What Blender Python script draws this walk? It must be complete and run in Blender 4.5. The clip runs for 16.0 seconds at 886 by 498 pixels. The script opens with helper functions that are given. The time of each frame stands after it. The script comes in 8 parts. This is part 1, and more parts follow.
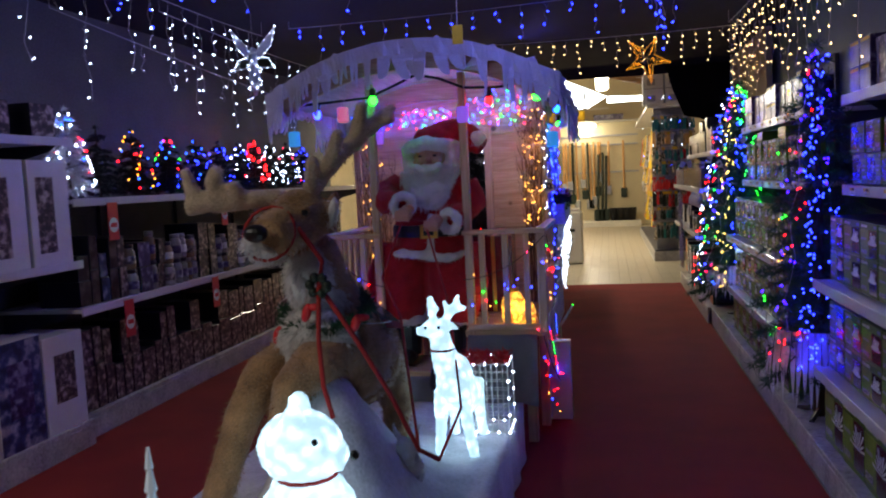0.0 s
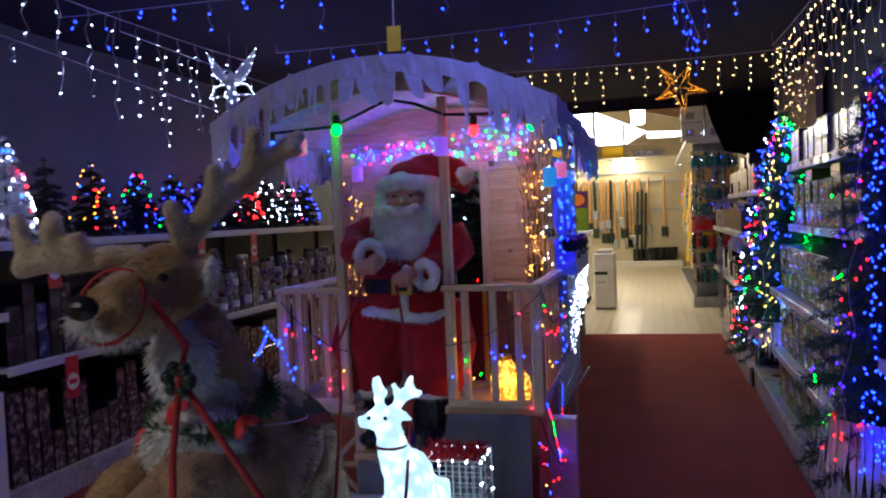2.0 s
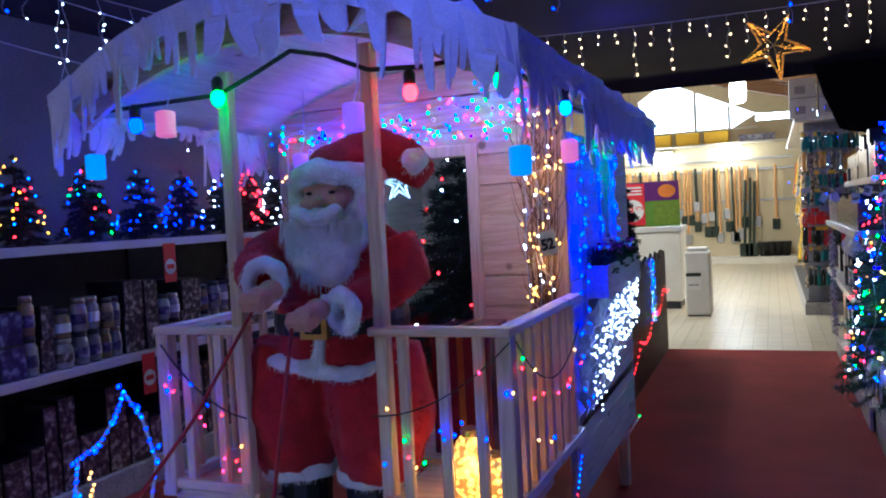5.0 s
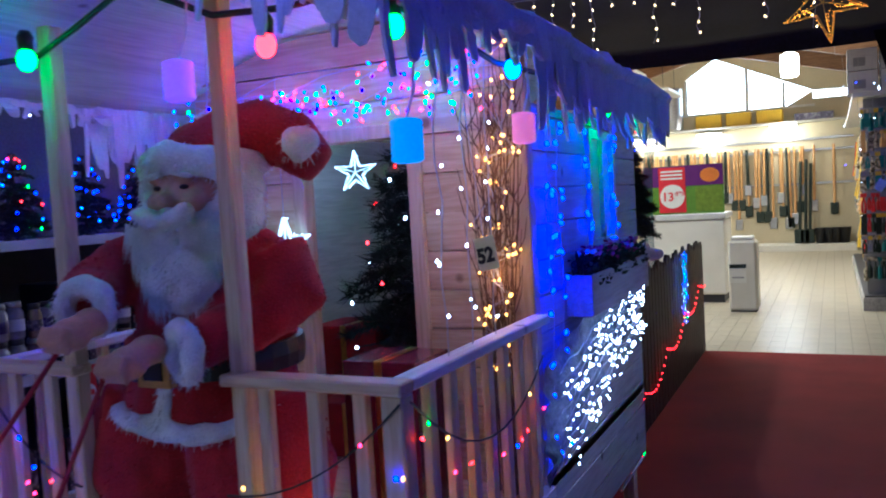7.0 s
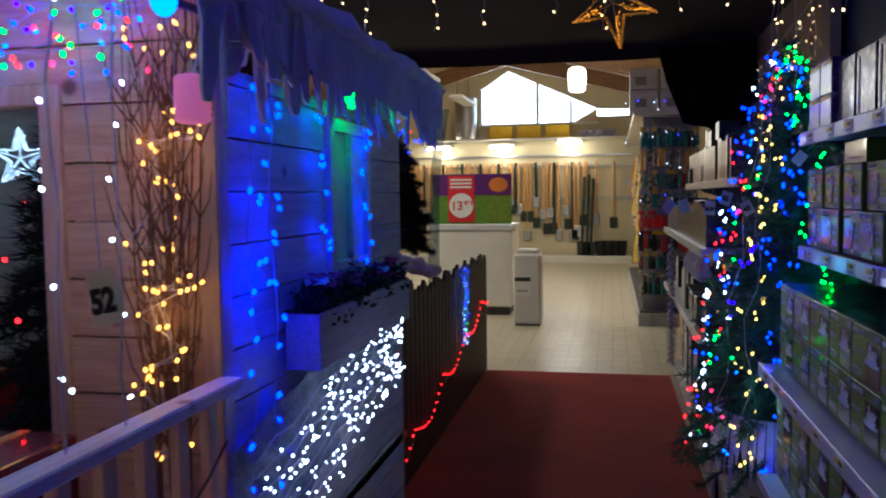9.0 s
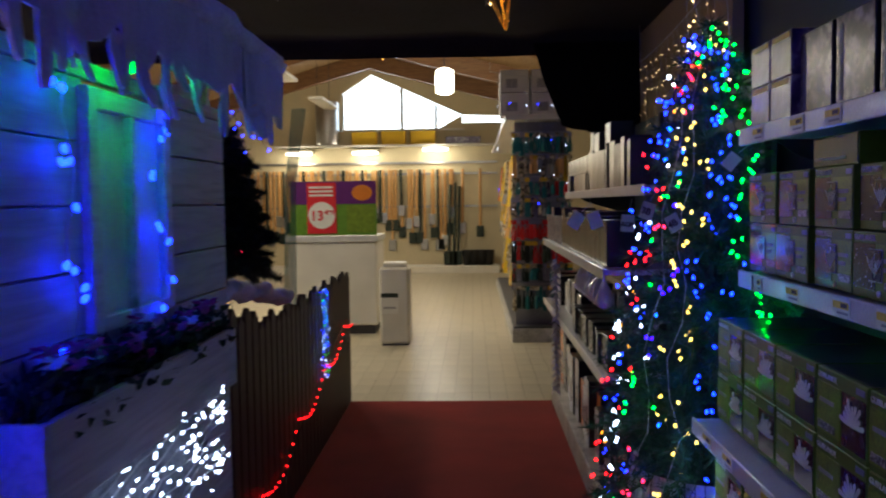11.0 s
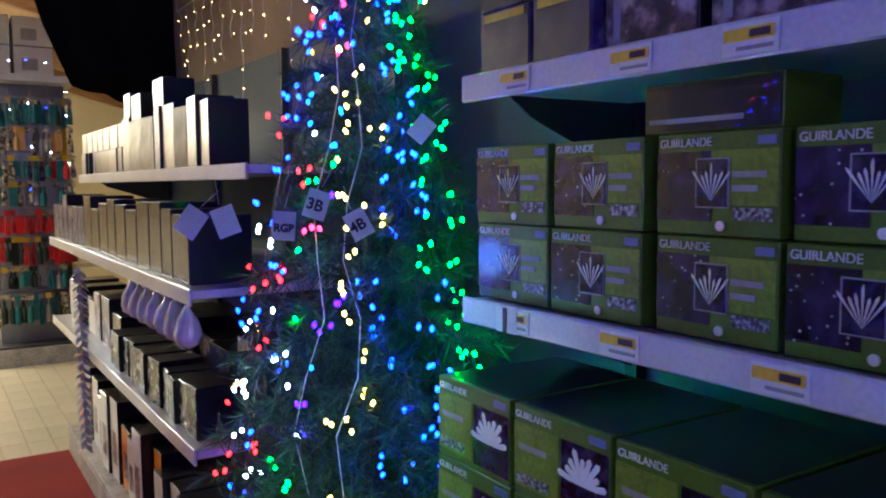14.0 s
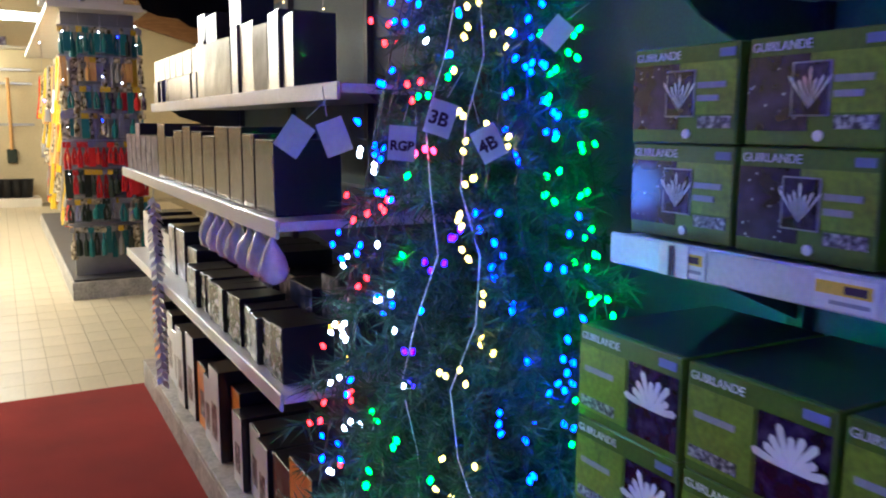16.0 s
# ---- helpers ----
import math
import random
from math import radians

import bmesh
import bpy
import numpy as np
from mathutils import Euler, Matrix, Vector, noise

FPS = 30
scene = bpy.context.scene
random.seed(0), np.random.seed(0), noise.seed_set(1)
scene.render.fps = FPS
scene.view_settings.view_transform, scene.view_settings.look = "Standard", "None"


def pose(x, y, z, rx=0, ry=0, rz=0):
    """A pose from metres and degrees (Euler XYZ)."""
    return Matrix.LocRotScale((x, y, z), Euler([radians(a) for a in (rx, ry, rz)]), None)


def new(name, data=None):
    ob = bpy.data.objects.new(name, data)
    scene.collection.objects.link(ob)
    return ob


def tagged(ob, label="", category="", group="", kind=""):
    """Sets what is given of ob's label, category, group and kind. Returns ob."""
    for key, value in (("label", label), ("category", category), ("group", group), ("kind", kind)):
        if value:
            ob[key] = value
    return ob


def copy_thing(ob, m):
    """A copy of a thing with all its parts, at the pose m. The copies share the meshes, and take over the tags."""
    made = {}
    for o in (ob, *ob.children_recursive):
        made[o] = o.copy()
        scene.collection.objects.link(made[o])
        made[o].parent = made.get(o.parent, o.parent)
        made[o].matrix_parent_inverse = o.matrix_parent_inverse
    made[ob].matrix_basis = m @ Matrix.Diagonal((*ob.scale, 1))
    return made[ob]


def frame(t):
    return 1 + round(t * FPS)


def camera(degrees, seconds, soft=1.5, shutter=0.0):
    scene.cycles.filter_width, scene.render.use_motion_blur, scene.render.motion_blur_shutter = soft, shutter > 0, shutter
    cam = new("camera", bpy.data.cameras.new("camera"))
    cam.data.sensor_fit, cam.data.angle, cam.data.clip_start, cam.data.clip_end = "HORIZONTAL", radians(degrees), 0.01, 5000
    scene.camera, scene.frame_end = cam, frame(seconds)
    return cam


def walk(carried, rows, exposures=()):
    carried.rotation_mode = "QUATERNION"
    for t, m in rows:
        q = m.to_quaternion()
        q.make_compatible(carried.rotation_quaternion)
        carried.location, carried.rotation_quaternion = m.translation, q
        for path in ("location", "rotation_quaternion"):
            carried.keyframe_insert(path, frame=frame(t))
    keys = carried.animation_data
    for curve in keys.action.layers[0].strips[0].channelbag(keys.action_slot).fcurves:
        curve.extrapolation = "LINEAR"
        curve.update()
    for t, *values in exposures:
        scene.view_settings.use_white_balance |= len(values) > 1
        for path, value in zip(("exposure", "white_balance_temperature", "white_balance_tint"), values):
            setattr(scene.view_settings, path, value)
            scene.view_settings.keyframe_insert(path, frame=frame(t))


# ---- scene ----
cam = camera(57.4, 16.0, soft=2.0, shutter=0.5)
METRES, EYE, TILT, LEAN, TURN = 6.4, 1.55, 0.0, 0.0, 11.7
ROWS = [
    (0.0, 0.0, 0.0, 0.0, -0.24, -4.79, 2.88),
    (0.5, 0.0133, 0.0295, 0.0024, -0.84, -4.38, 2.86),
    (1.0, 0.0352, 0.0572, 0.003, 0.28, -3.26, 1.14),
    (1.5, 0.0474, 0.0853, 0.003, 3.2, -3.54, 1.64),
    (2.0, 0.0509, 0.1255, 0.0054, 2.84, -2.19, 2.36),
    (2.5, 0.0639, 0.1616, 0.0048, 2.32, -3.22, 3.87),
    (3.0, 0.088, 0.1954, 0.0056, 5.44, -3.77, 2.77),
    (5.5, 0.1357, 0.3695, 0.0103, 10.61, -2.19, 3.16),
    (6.0, 0.1372, 0.401, 0.012, 9.34, -2.69, 4.49),
    (6.5, 0.1543, 0.4338, 0.0115, 11.87, -2.54, 4.04),
    (7.0, 0.1679, 0.4647, 0.0122, 14.02, -3.32, 3.26),
    (7.5, 0.1696, 0.5015, 0.014, 10.46, -2.69, 3.88),
    (8.0, 0.1733, 0.5327, 0.0139, 7.15, -3.31, 3.9),
    (8.5, 0.1866, 0.5626, 0.0146, 3.62, -3.05, 1.94),
    (9.0, 0.1878, 0.5883, 0.014, 0.04, -3.67, 0.73),
    (11.5, 0.1991, 0.75, 0.0167, -15.73, -3.26, 1.09),
    (12.0, 0.2017, 0.7823, 0.0161, -23.83, -4.07, 1.0),
    (12.5, 0.2152, 0.8127, 0.0165, -28.23, -3.04, 0.67),
    (13.0, 0.2245, 0.8419, 0.017, -32.07, -3.66, -0.31),
    (13.5, 0.2263, 0.8767, 0.0158, -40.16, -4.13, -0.54),
    (14.0, 0.2233, 0.9034, 0.0171, -44.51, -4.64, 0.37),
    (14.5, 0.2222, 0.9111, 0.0155, -45.77, -5.56, -0.31),
    (15.0, 0.2202, 0.9159, 0.0132, -44.61, -6.62, -0.01),
    (15.5, 0.2214, 0.9257, 0.0113, -42.51, -8.07, -0.18),
    (16.0, 0.2341, 0.9462, 0.0094, -40.27, -8.74, -0.24),
]
walk(cam, [(t, pose(0, 0, EYE, TILT, LEAN, TURN) @ pose(METRES * x, METRES * y, METRES * z, 90 + pitch, roll, yaw)) for t, x, y, z, yaw, pitch, roll in ROWS],
     [(0.0, 0.2, 6700, 10), (1.0, 0.2, 6600, 9), (2.5, 0.35, 6000, 9), (3.0, 0.4, 5500, 8), (5.5, 0.68, 5000, 8), (7.0, 0.55, 5000, 8), (7.6, 0.35, 5000, 8), (8.3, 0.2, 5000, 8), (9.0, -0.35, 5700, 10), (11.5, -0.45, 6300, 10), (12.5, -0.05, 6100, 8), (13.5, 0.65, 6200, 7), (14.2, 1.12, 6200, 8), (16.0, 1.3, 6000, 8)])

# ---- world: only a faint night-blue outside the closed shop ----
world = bpy.data.worlds.new("world")
scene.world = world
world.use_nodes = True
world.node_tree.nodes["Background"].inputs[0].default_value = (0.30, 0.36, 0.5, 1)
world.node_tree.nodes["Background"].inputs[1].default_value = 0.05

rnd = random.Random(7)


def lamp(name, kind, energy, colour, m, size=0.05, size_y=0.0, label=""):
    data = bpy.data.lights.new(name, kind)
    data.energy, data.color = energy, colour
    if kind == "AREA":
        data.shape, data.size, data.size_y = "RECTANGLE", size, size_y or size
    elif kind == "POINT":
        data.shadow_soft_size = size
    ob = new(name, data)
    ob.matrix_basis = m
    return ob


WHITE_LED, WARM_LED, BLUE_LED = (0.55, 0.72, 1.0), (1.0, 0.43, 0.06), (0.0034, 0.0100, 1.0)
GREEN_LED, RED_LED, CYAN_LED, PINK_LED, VIOLET_LED = (0.0010, 1.0, 0.012), (1.0, 0.0035, 0.005), (0.005, 0.07, 1.0), (1.0, 0.010, 0.055), (0.011, 0.0014, 1.0)

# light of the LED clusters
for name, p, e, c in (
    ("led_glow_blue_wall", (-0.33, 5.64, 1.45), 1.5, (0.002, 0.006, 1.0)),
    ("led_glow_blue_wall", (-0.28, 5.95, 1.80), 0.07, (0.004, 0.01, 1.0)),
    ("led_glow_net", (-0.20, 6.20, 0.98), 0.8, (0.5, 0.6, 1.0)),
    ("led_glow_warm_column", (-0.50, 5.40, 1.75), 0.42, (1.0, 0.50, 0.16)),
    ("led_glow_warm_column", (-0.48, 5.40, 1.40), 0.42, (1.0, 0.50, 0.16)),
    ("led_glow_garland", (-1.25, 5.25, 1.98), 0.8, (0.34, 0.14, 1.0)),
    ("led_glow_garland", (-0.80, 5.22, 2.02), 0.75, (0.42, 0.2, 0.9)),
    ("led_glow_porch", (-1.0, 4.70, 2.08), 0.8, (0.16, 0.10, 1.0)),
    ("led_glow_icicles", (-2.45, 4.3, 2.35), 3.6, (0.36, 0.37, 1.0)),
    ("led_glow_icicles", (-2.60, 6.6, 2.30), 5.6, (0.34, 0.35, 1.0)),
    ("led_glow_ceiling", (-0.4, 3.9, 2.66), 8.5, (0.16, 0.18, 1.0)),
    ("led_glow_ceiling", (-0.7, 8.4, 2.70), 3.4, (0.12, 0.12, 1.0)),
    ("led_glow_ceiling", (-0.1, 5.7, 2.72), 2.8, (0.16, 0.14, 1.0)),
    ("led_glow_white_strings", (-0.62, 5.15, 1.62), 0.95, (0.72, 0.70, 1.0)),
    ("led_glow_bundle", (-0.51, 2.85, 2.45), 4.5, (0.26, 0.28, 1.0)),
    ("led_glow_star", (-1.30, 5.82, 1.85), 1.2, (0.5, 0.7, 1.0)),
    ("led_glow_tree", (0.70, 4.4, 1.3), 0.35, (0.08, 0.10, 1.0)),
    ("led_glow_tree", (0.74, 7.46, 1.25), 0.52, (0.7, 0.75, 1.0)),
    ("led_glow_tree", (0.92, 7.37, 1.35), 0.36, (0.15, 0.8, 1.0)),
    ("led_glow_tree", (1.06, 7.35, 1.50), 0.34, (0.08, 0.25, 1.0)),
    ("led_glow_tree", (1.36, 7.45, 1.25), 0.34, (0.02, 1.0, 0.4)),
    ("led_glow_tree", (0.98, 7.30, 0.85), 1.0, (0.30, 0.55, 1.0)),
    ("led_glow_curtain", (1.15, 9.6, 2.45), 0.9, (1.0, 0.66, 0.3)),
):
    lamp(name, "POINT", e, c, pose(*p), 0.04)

# ---- materials ----


def mat(name, colour, rough=0.6, metal=0.0, vary=0.15, scale=8.0, bump=0.1, fine=120.0, emit=None, strength=0.0, coat=0.0, hue=0.0, trans=0.0, ior=1.45, island=0.0, alpha=1.0, sheen=0.0):
    m = bpy.data.materials.new(name)
    m.use_nodes = True
    nt = m.node_tree
    b = nt.nodes["Principled BSDF"]
    b.inputs["Base Color"].default_value = (*colour, 1)
    b.inputs["Roughness"].default_value, b.inputs["Metallic"].default_value = rough, metal
    b.inputs["Coat Weight"].default_value, b.inputs["IOR"].default_value = coat, ior
    b.inputs["Transmission Weight"].default_value = trans
    b.inputs["Sheen Weight"].default_value = sheen
    b.inputs["Alpha"].default_value = alpha
    if emit:
        b.inputs["Emission Color"].default_value = (*emit, 1)
        b.inputs["Emission Strength"].default_value = strength
    if vary or bump:
        co = nt.nodes.new("ShaderNodeTexCoord")
        n1, n2 = nt.nodes.new("ShaderNodeTexNoise"), nt.nodes.new("ShaderNodeTexNoise")
        for n, s, d in ((n1, scale, 4), (n2, fine, 3)):
            n.inputs["Scale"].default_value, n.inputs["Detail"].default_value = s, d
            nt.links.new(co.outputs["Object"], n.inputs["Vector"])
        add = nt.nodes.new("ShaderNodeMath")
        add.operation = "ADD"
        nt.links.new(n1.outputs["Fac"], add.inputs[0])
        nt.links.new(n2.outputs["Fac"], add.inputs[1])
        last = add.outputs[0]
        if island:
            g = nt.nodes.new("ShaderNodeObjectInfo")
            mul = nt.nodes.new("ShaderNodeMath")
            mul.operation = "MULTIPLY_ADD"
            nt.links.new(g.outputs["Random"], mul.inputs[0])
            mul.inputs[1].default_value = island
            nt.links.new(last, mul.inputs[2])
            last = mul.outputs[0]
        mr = nt.nodes.new("ShaderNodeMapRange")
        mr.inputs["From Min"].default_value, mr.inputs["From Max"].default_value = 0.6, 1.4 + island
        mr.inputs["To Min"].default_value, mr.inputs["To Max"].default_value = 1 - 2 * vary, 1 + vary
        nt.links.new(last, mr.inputs["Value"])
        hsv = nt.nodes.new("ShaderNodeHueSaturation")
        hsv.inputs["Color"].default_value = (*colour, 1)
        nt.links.new(mr.outputs[0], hsv.inputs["Value"])
        nt.links.new(hsv.outputs[0], b.inputs["Base Color"])
        if bump:
            bp = nt.nodes.new("ShaderNodeBump")
            bp.inputs["Strength"].default_value, bp.inputs["Distance"].default_value = bump, 0.004
            nt.links.new(n2.outputs["Fac"], bp.inputs["Height"])
            nt.links.new(bp.outputs[0], b.inputs["Normal"])
    return m


def wood(name, light, dark, along="Z", rough=0.55, scale=3.0, knots=True):
    """Planed pine with long grain, and darker knots."""
    m = bpy.data.materials.new(name)
    m.use_nodes = True
    nt = m.node_tree
    b = nt.nodes["Principled BSDF"]
    b.inputs["Roughness"].default_value = rough
    co, mp = nt.nodes.new("ShaderNodeTexCoord"), nt.nodes.new("ShaderNodeMapping")
    nt.links.new(co.outputs["Object"], mp.inputs["Vector"])
    mp.inputs["Scale"].default_value = {"X": (1.2, 14, 14), "Y": (14, 1.2, 14), "Z": (14, 14, 1.2)}[along]
    oi = nt.nodes.new("ShaderNodeObjectInfo")
    w = nt.nodes.new("ShaderNodeTexNoise")
    w.noise_dimensions = "4D"
    sc = nt.nodes.new("ShaderNodeMath")
    sc.operation = "MULTIPLY"
    sc.inputs[1].default_value = 40
    nt.links.new(oi.outputs["Random"], sc.inputs[0])
    nt.links.new(sc.outputs[0], w.inputs["W"])
    nt.links.new(mp.outputs[0], w.inputs["Vector"])
    w.inputs["Scale"].default_value, w.inputs["Detail"].default_value, w.inputs["Distortion"].default_value = scale, 6, 1.2
    r = nt.nodes.new("ShaderNodeValToRGB")
    r.color_ramp.elements[0].position, r.color_ramp.elements[1].position = 0.34, 0.62
    r.color_ramp.elements[0].color, r.color_ramp.elements[1].color = (*dark, 1), (*light, 1)
    nt.links.new(w.outputs["Fac"], r.inputs["Fac"])
    out = r.outputs["Color"]
    if knots:
        v = nt.nodes.new("ShaderNodeTexVoronoi")
        v.inputs["Scale"].default_value = 4.2
        nt.links.new(co.outputs["Object"], v.inputs["Vector"])
        k = nt.nodes.new("ShaderNodeMapRange")
        k.inputs["From Min"].default_value, k.inputs["From Max"].default_value = 0.05, 0.10
        nt.links.new(v.outputs["Distance"], k.inputs["Value"])
        mx = nt.nodes.new("ShaderNodeMix")
        mx.data_type = "RGBA"
        mx.inputs["A"].default_value = (dark[0] * 0.35, dark[1] * 0.3, dark[2] * 0.25, 1)
        nt.links.new(k.outputs[0], mx.inputs["Factor"])
        nt.links.new(out, mx.inputs["B"])
        out = mx.outputs["Result"]
    nt.links.new(out, b.inputs["Base Color"])
    bp = nt.nodes.new("ShaderNodeBump")
    bp.inputs["Strength"].default_value, bp.inputs["Distance"].default_value = 0.25, 0.003
    nt.links.new(w.outputs["Fac"], bp.inputs["Height"])
    nt.links.new(bp.outputs[0], b.inputs["Normal"])
    return m


def printed(name, dark, mid, light, scale=18.0, rough=0.3, spots=(1, 1, 1), spot=0.0):
    """A printed carton picture: blotches of two inks and small light dots, different on every box."""
    m = bpy.data.materials.new(name)
    m.use_nodes = True
    nt = m.node_tree
    b = nt.nodes["Principled BSDF"]
    b.inputs["Roughness"].default_value, b.inputs["Coat Weight"].default_value, b.inputs["Coat Roughness"].default_value = rough, 0.12, 0.15
    co, oi = nt.nodes.new("ShaderNodeTexCoord"), nt.nodes.new("ShaderNodeObjectInfo")
    off = nt.nodes.new("ShaderNodeVectorMath")
    off.operation = "MULTIPLY_ADD"
    nt.links.new(oi.outputs["Random"], off.inputs[0])
    off.inputs[1].default_value = (17, 23, 31)
    nt.links.new(co.outputs["Object"], off.inputs[2])
    n = nt.nodes.new("ShaderNodeTexNoise")
    n.inputs["Scale"].default_value, n.inputs["Detail"].default_value = scale, 3
    nt.links.new(off.outputs[0], n.inputs["Vector"])
    r = nt.nodes.new("ShaderNodeValToRGB")
    r.color_ramp.elements[0].position, r.color_ramp.elements[1].position = 0.40, 0.66
    r.color_ramp.elements[0].color, r.color_ramp.elements[1].color = (*dark, 1), (*light, 1)
    e = r.color_ramp.elements.new(0.52)
    e.color = (*mid, 1)
    nt.links.new(n.outputs["Fac"], r.inputs["Fac"])
    out = r.outputs["Color"]
    if spot:
        v = nt.nodes.new("ShaderNodeTexVoronoi")
        v.inputs["Scale"].default_value = spot
        nt.links.new(off.outputs[0], v.inputs["Vector"])
        k = nt.nodes.new("ShaderNodeMapRange")
        k.inputs["From Min"].default_value, k.inputs["From Max"].default_value = 0.10, 0.16
        nt.links.new(v.outputs["Distance"], k.inputs["Value"])
        mx = nt.nodes.new("ShaderNodeMix")
        mx.data_type = "RGBA"
        mx.inputs["A"].default_value = (*spots, 1)
        nt.links.new(k.outputs[0], mx.inputs["Factor"])
        nt.links.new(out, mx.inputs["B"])
        out = mx.outputs["Result"]
    nt.links.new(out, b.inputs["Base Color"])
    return m


def led(name, colour, strength):
    return mat(name, (0.02, 0.02, 0.02), 0.5, vary=0, bump=0, emit=colour, strength=strength)


M_CARPET = mat("red_needle_felt_carpet", (0.30, 0.016, 0.014), 0.95, vary=0.22, scale=2.2, bump=0.5, fine=420)
M_TILE = mat("cream_vinyl_tile", (0.62, 0.56, 0.42), 0.32, vary=0.10, scale=3, bump=0.05, fine=60, island=0.35)
M_GROUT = mat("grey_grout", (0.42, 0.38, 0.29), 0.9, vary=0.2)
M_CLOTH_DARK = mat("navy_ceiling_cloth", (0.012, 0.013, 0.03), 0.85, vary=0.3, scale=1.5, bump=0.3, fine=30)
M_BLACK_CLOTH = mat("black_drape_cloth", (0.006, 0.006, 0.008), 0.9, vary=0.3, scale=2, bump=0.3, fine=200)
M_GREYWALL = mat("grey_painted_wall", (0.16, 0.16, 0.17), 0.85, vary=0.18, scale=1.5, bump=0.2, fine=60)
M_TEAL = mat("dark_teal_back_panel", (0.10, 0.15, 0.17), 0.6, vary=0.12, scale=2, bump=0.05)
M_CREAM = mat("cream_wall_paint", (0.70, 0.62, 0.42), 0.75, vary=0.10, scale=1.2, bump=0.1, fine=40)
M_BEIGE = mat("beige_wall", (0.42, 0.33, 0.22), 0.8, vary=0.15, scale=2, bump=0.1)
M_SHELF = mat("white_enamelled_steel", (0.66, 0.66, 0.66), 0.35, vary=0.10, scale=5, bump=0.03, coat=0.2)
M_SHELFDIRTY = mat("scuffed_white_plinth", (0.50, 0.49, 0.47), 0.5, vary=0.30, scale=7, bump=0.1, fine=50)
M_DARKMETAL = mat("dark_grey_shelf_metal", (0.05, 0.05, 0.06), 0.5, vary=0.2, bump=0.05)
M_PINE = wood("pale_pine", (0.68, 0.50, 0.30), (0.52, 0.33, 0.17), "X")
M_PINEZ = wood("pale_pine_upright", (0.66, 0.50, 0.32), (0.50, 0.34, 0.19), "Z", knots=False)
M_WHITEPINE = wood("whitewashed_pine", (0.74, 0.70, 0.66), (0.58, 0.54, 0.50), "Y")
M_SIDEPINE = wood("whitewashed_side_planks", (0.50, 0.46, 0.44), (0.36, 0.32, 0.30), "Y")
M_BEAM = wood("brown_glulam_beam", (0.30, 0.16, 0.07), (0.18, 0.085, 0.035), "X", knots=False)
M_BOARDCEIL = wood("ceiling_boards", (0.42, 0.28, 0.14), (0.30, 0.18, 0.08), "Y", knots=False)
M_FENCE = wood("dark_stained_fence_wood", (0.045, 0.028, 0.022), (0.02, 0.012, 0.010), "Z", knots=False)
M_TOOLWOOD = wood("ash_tool_handle", (0.74, 0.44, 0.17), (0.60, 0.31, 0.10), "Z", knots=False)
M_SNOW = mat("white_wadding_snow", (0.72, 0.72, 0.76), 0.95, vary=0.18, scale=9, bump=0.9, fine=70, sheen=0.3)
M_FELT = mat("white_felt_icicle", (0.74, 0.74, 0.78), 0.9, vary=0.12, scale=10, bump=0.5, fine=160, sheen=0.3)
M_NET = mat("gauze_netting", (0.40, 0.40, 0.46), 0.9, vary=0.3, scale=14, bump=0.8, fine=60)
M_GREYCLOTH = mat("grey_drape_cloth", (0.30, 0.30, 0.32), 0.9, vary=0.2, scale=4, bump=0.4, fine=220)
M_RED = mat("red_plush", (0.42, 0.010, 0.016), 0.95, vary=0.25, scale=14, bump=0.8, fine=180, sheen=0.08)
M_WFUR = mat("white_fur", (0.74, 0.72, 0.70), 0.95, vary=0.15, scale=18, bump=0.9, fine=200, sheen=0.4)
M_SKIN = mat("painted_vinyl_face", (0.55, 0.27, 0.18), 0.5, vary=0.10, scale=8, bump=0.05)
M_BLACK = mat("black_vinyl", (0.012, 0.012, 0.014), 0.35, vary=0.2, scale=10, bump=0.1)
M_GOLD = mat("gold_buckle", (0.8, 0.55, 0.15), 0.3, 1.0, vary=0.1)
M_BROWNFUR = mat("brown_plush_fur", (0.42, 0.24, 0.115), 0.95, vary=0.35, scale=12, bump=0.9, fine=160, sheen=0.4)
M_ANTLER = mat("beige_plush_antler", (0.60, 0.48, 0.35), 0.95, vary=0.25, scale=16, bump=0.8, fine=160, sheen=0.4)
M_STRAP = mat("red_webbing", (0.40, 0.02, 0.02), 0.7, vary=0.15, bump=0.4, fine=300)
M_NEEDLE = mat("green_pvc_needles", (0.035, 0.11, 0.05), 0.55, vary=0.4, scale=10, bump=0)
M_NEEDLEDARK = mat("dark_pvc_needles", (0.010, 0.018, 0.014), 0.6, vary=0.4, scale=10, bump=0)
M_TRUNK = mat("brown_tree_stem", (0.06, 0.035, 0.02), 0.8, vary=0.3)
M_WIRE = mat("clear_led_wire", (0.55, 0.55, 0.58), 0.35, vary=0.1, bump=0)
M_WIREDARK = mat("dark_green_cable", (0.012, 0.02, 0.014), 0.5, vary=0.1, bump=0)
M_PAPER = mat("white_card", (0.80, 0.80, 0.76), 0.6, vary=0.06, scale=20, bump=0.05)
M_CREAMCARD = mat("cream_card", (0.66, 0.60, 0.38), 0.6, vary=0.06, scale=20, bump=0.05)
M_PINKWRAP = mat("dark_pink_gift_wrap", (0.14, 0.014, 0.03), 0.25, vary=0.25, scale=12, bump=0.1, coat=0.5)
M_YELLOW = mat("yellow_panel", (0.85, 0.55, 0.02), 0.5, vary=0.08)
M_YELLOWTAG = mat("yellow_price_band", (0.80, 0.56, 0.05), 0.5, vary=0.08, scale=30)
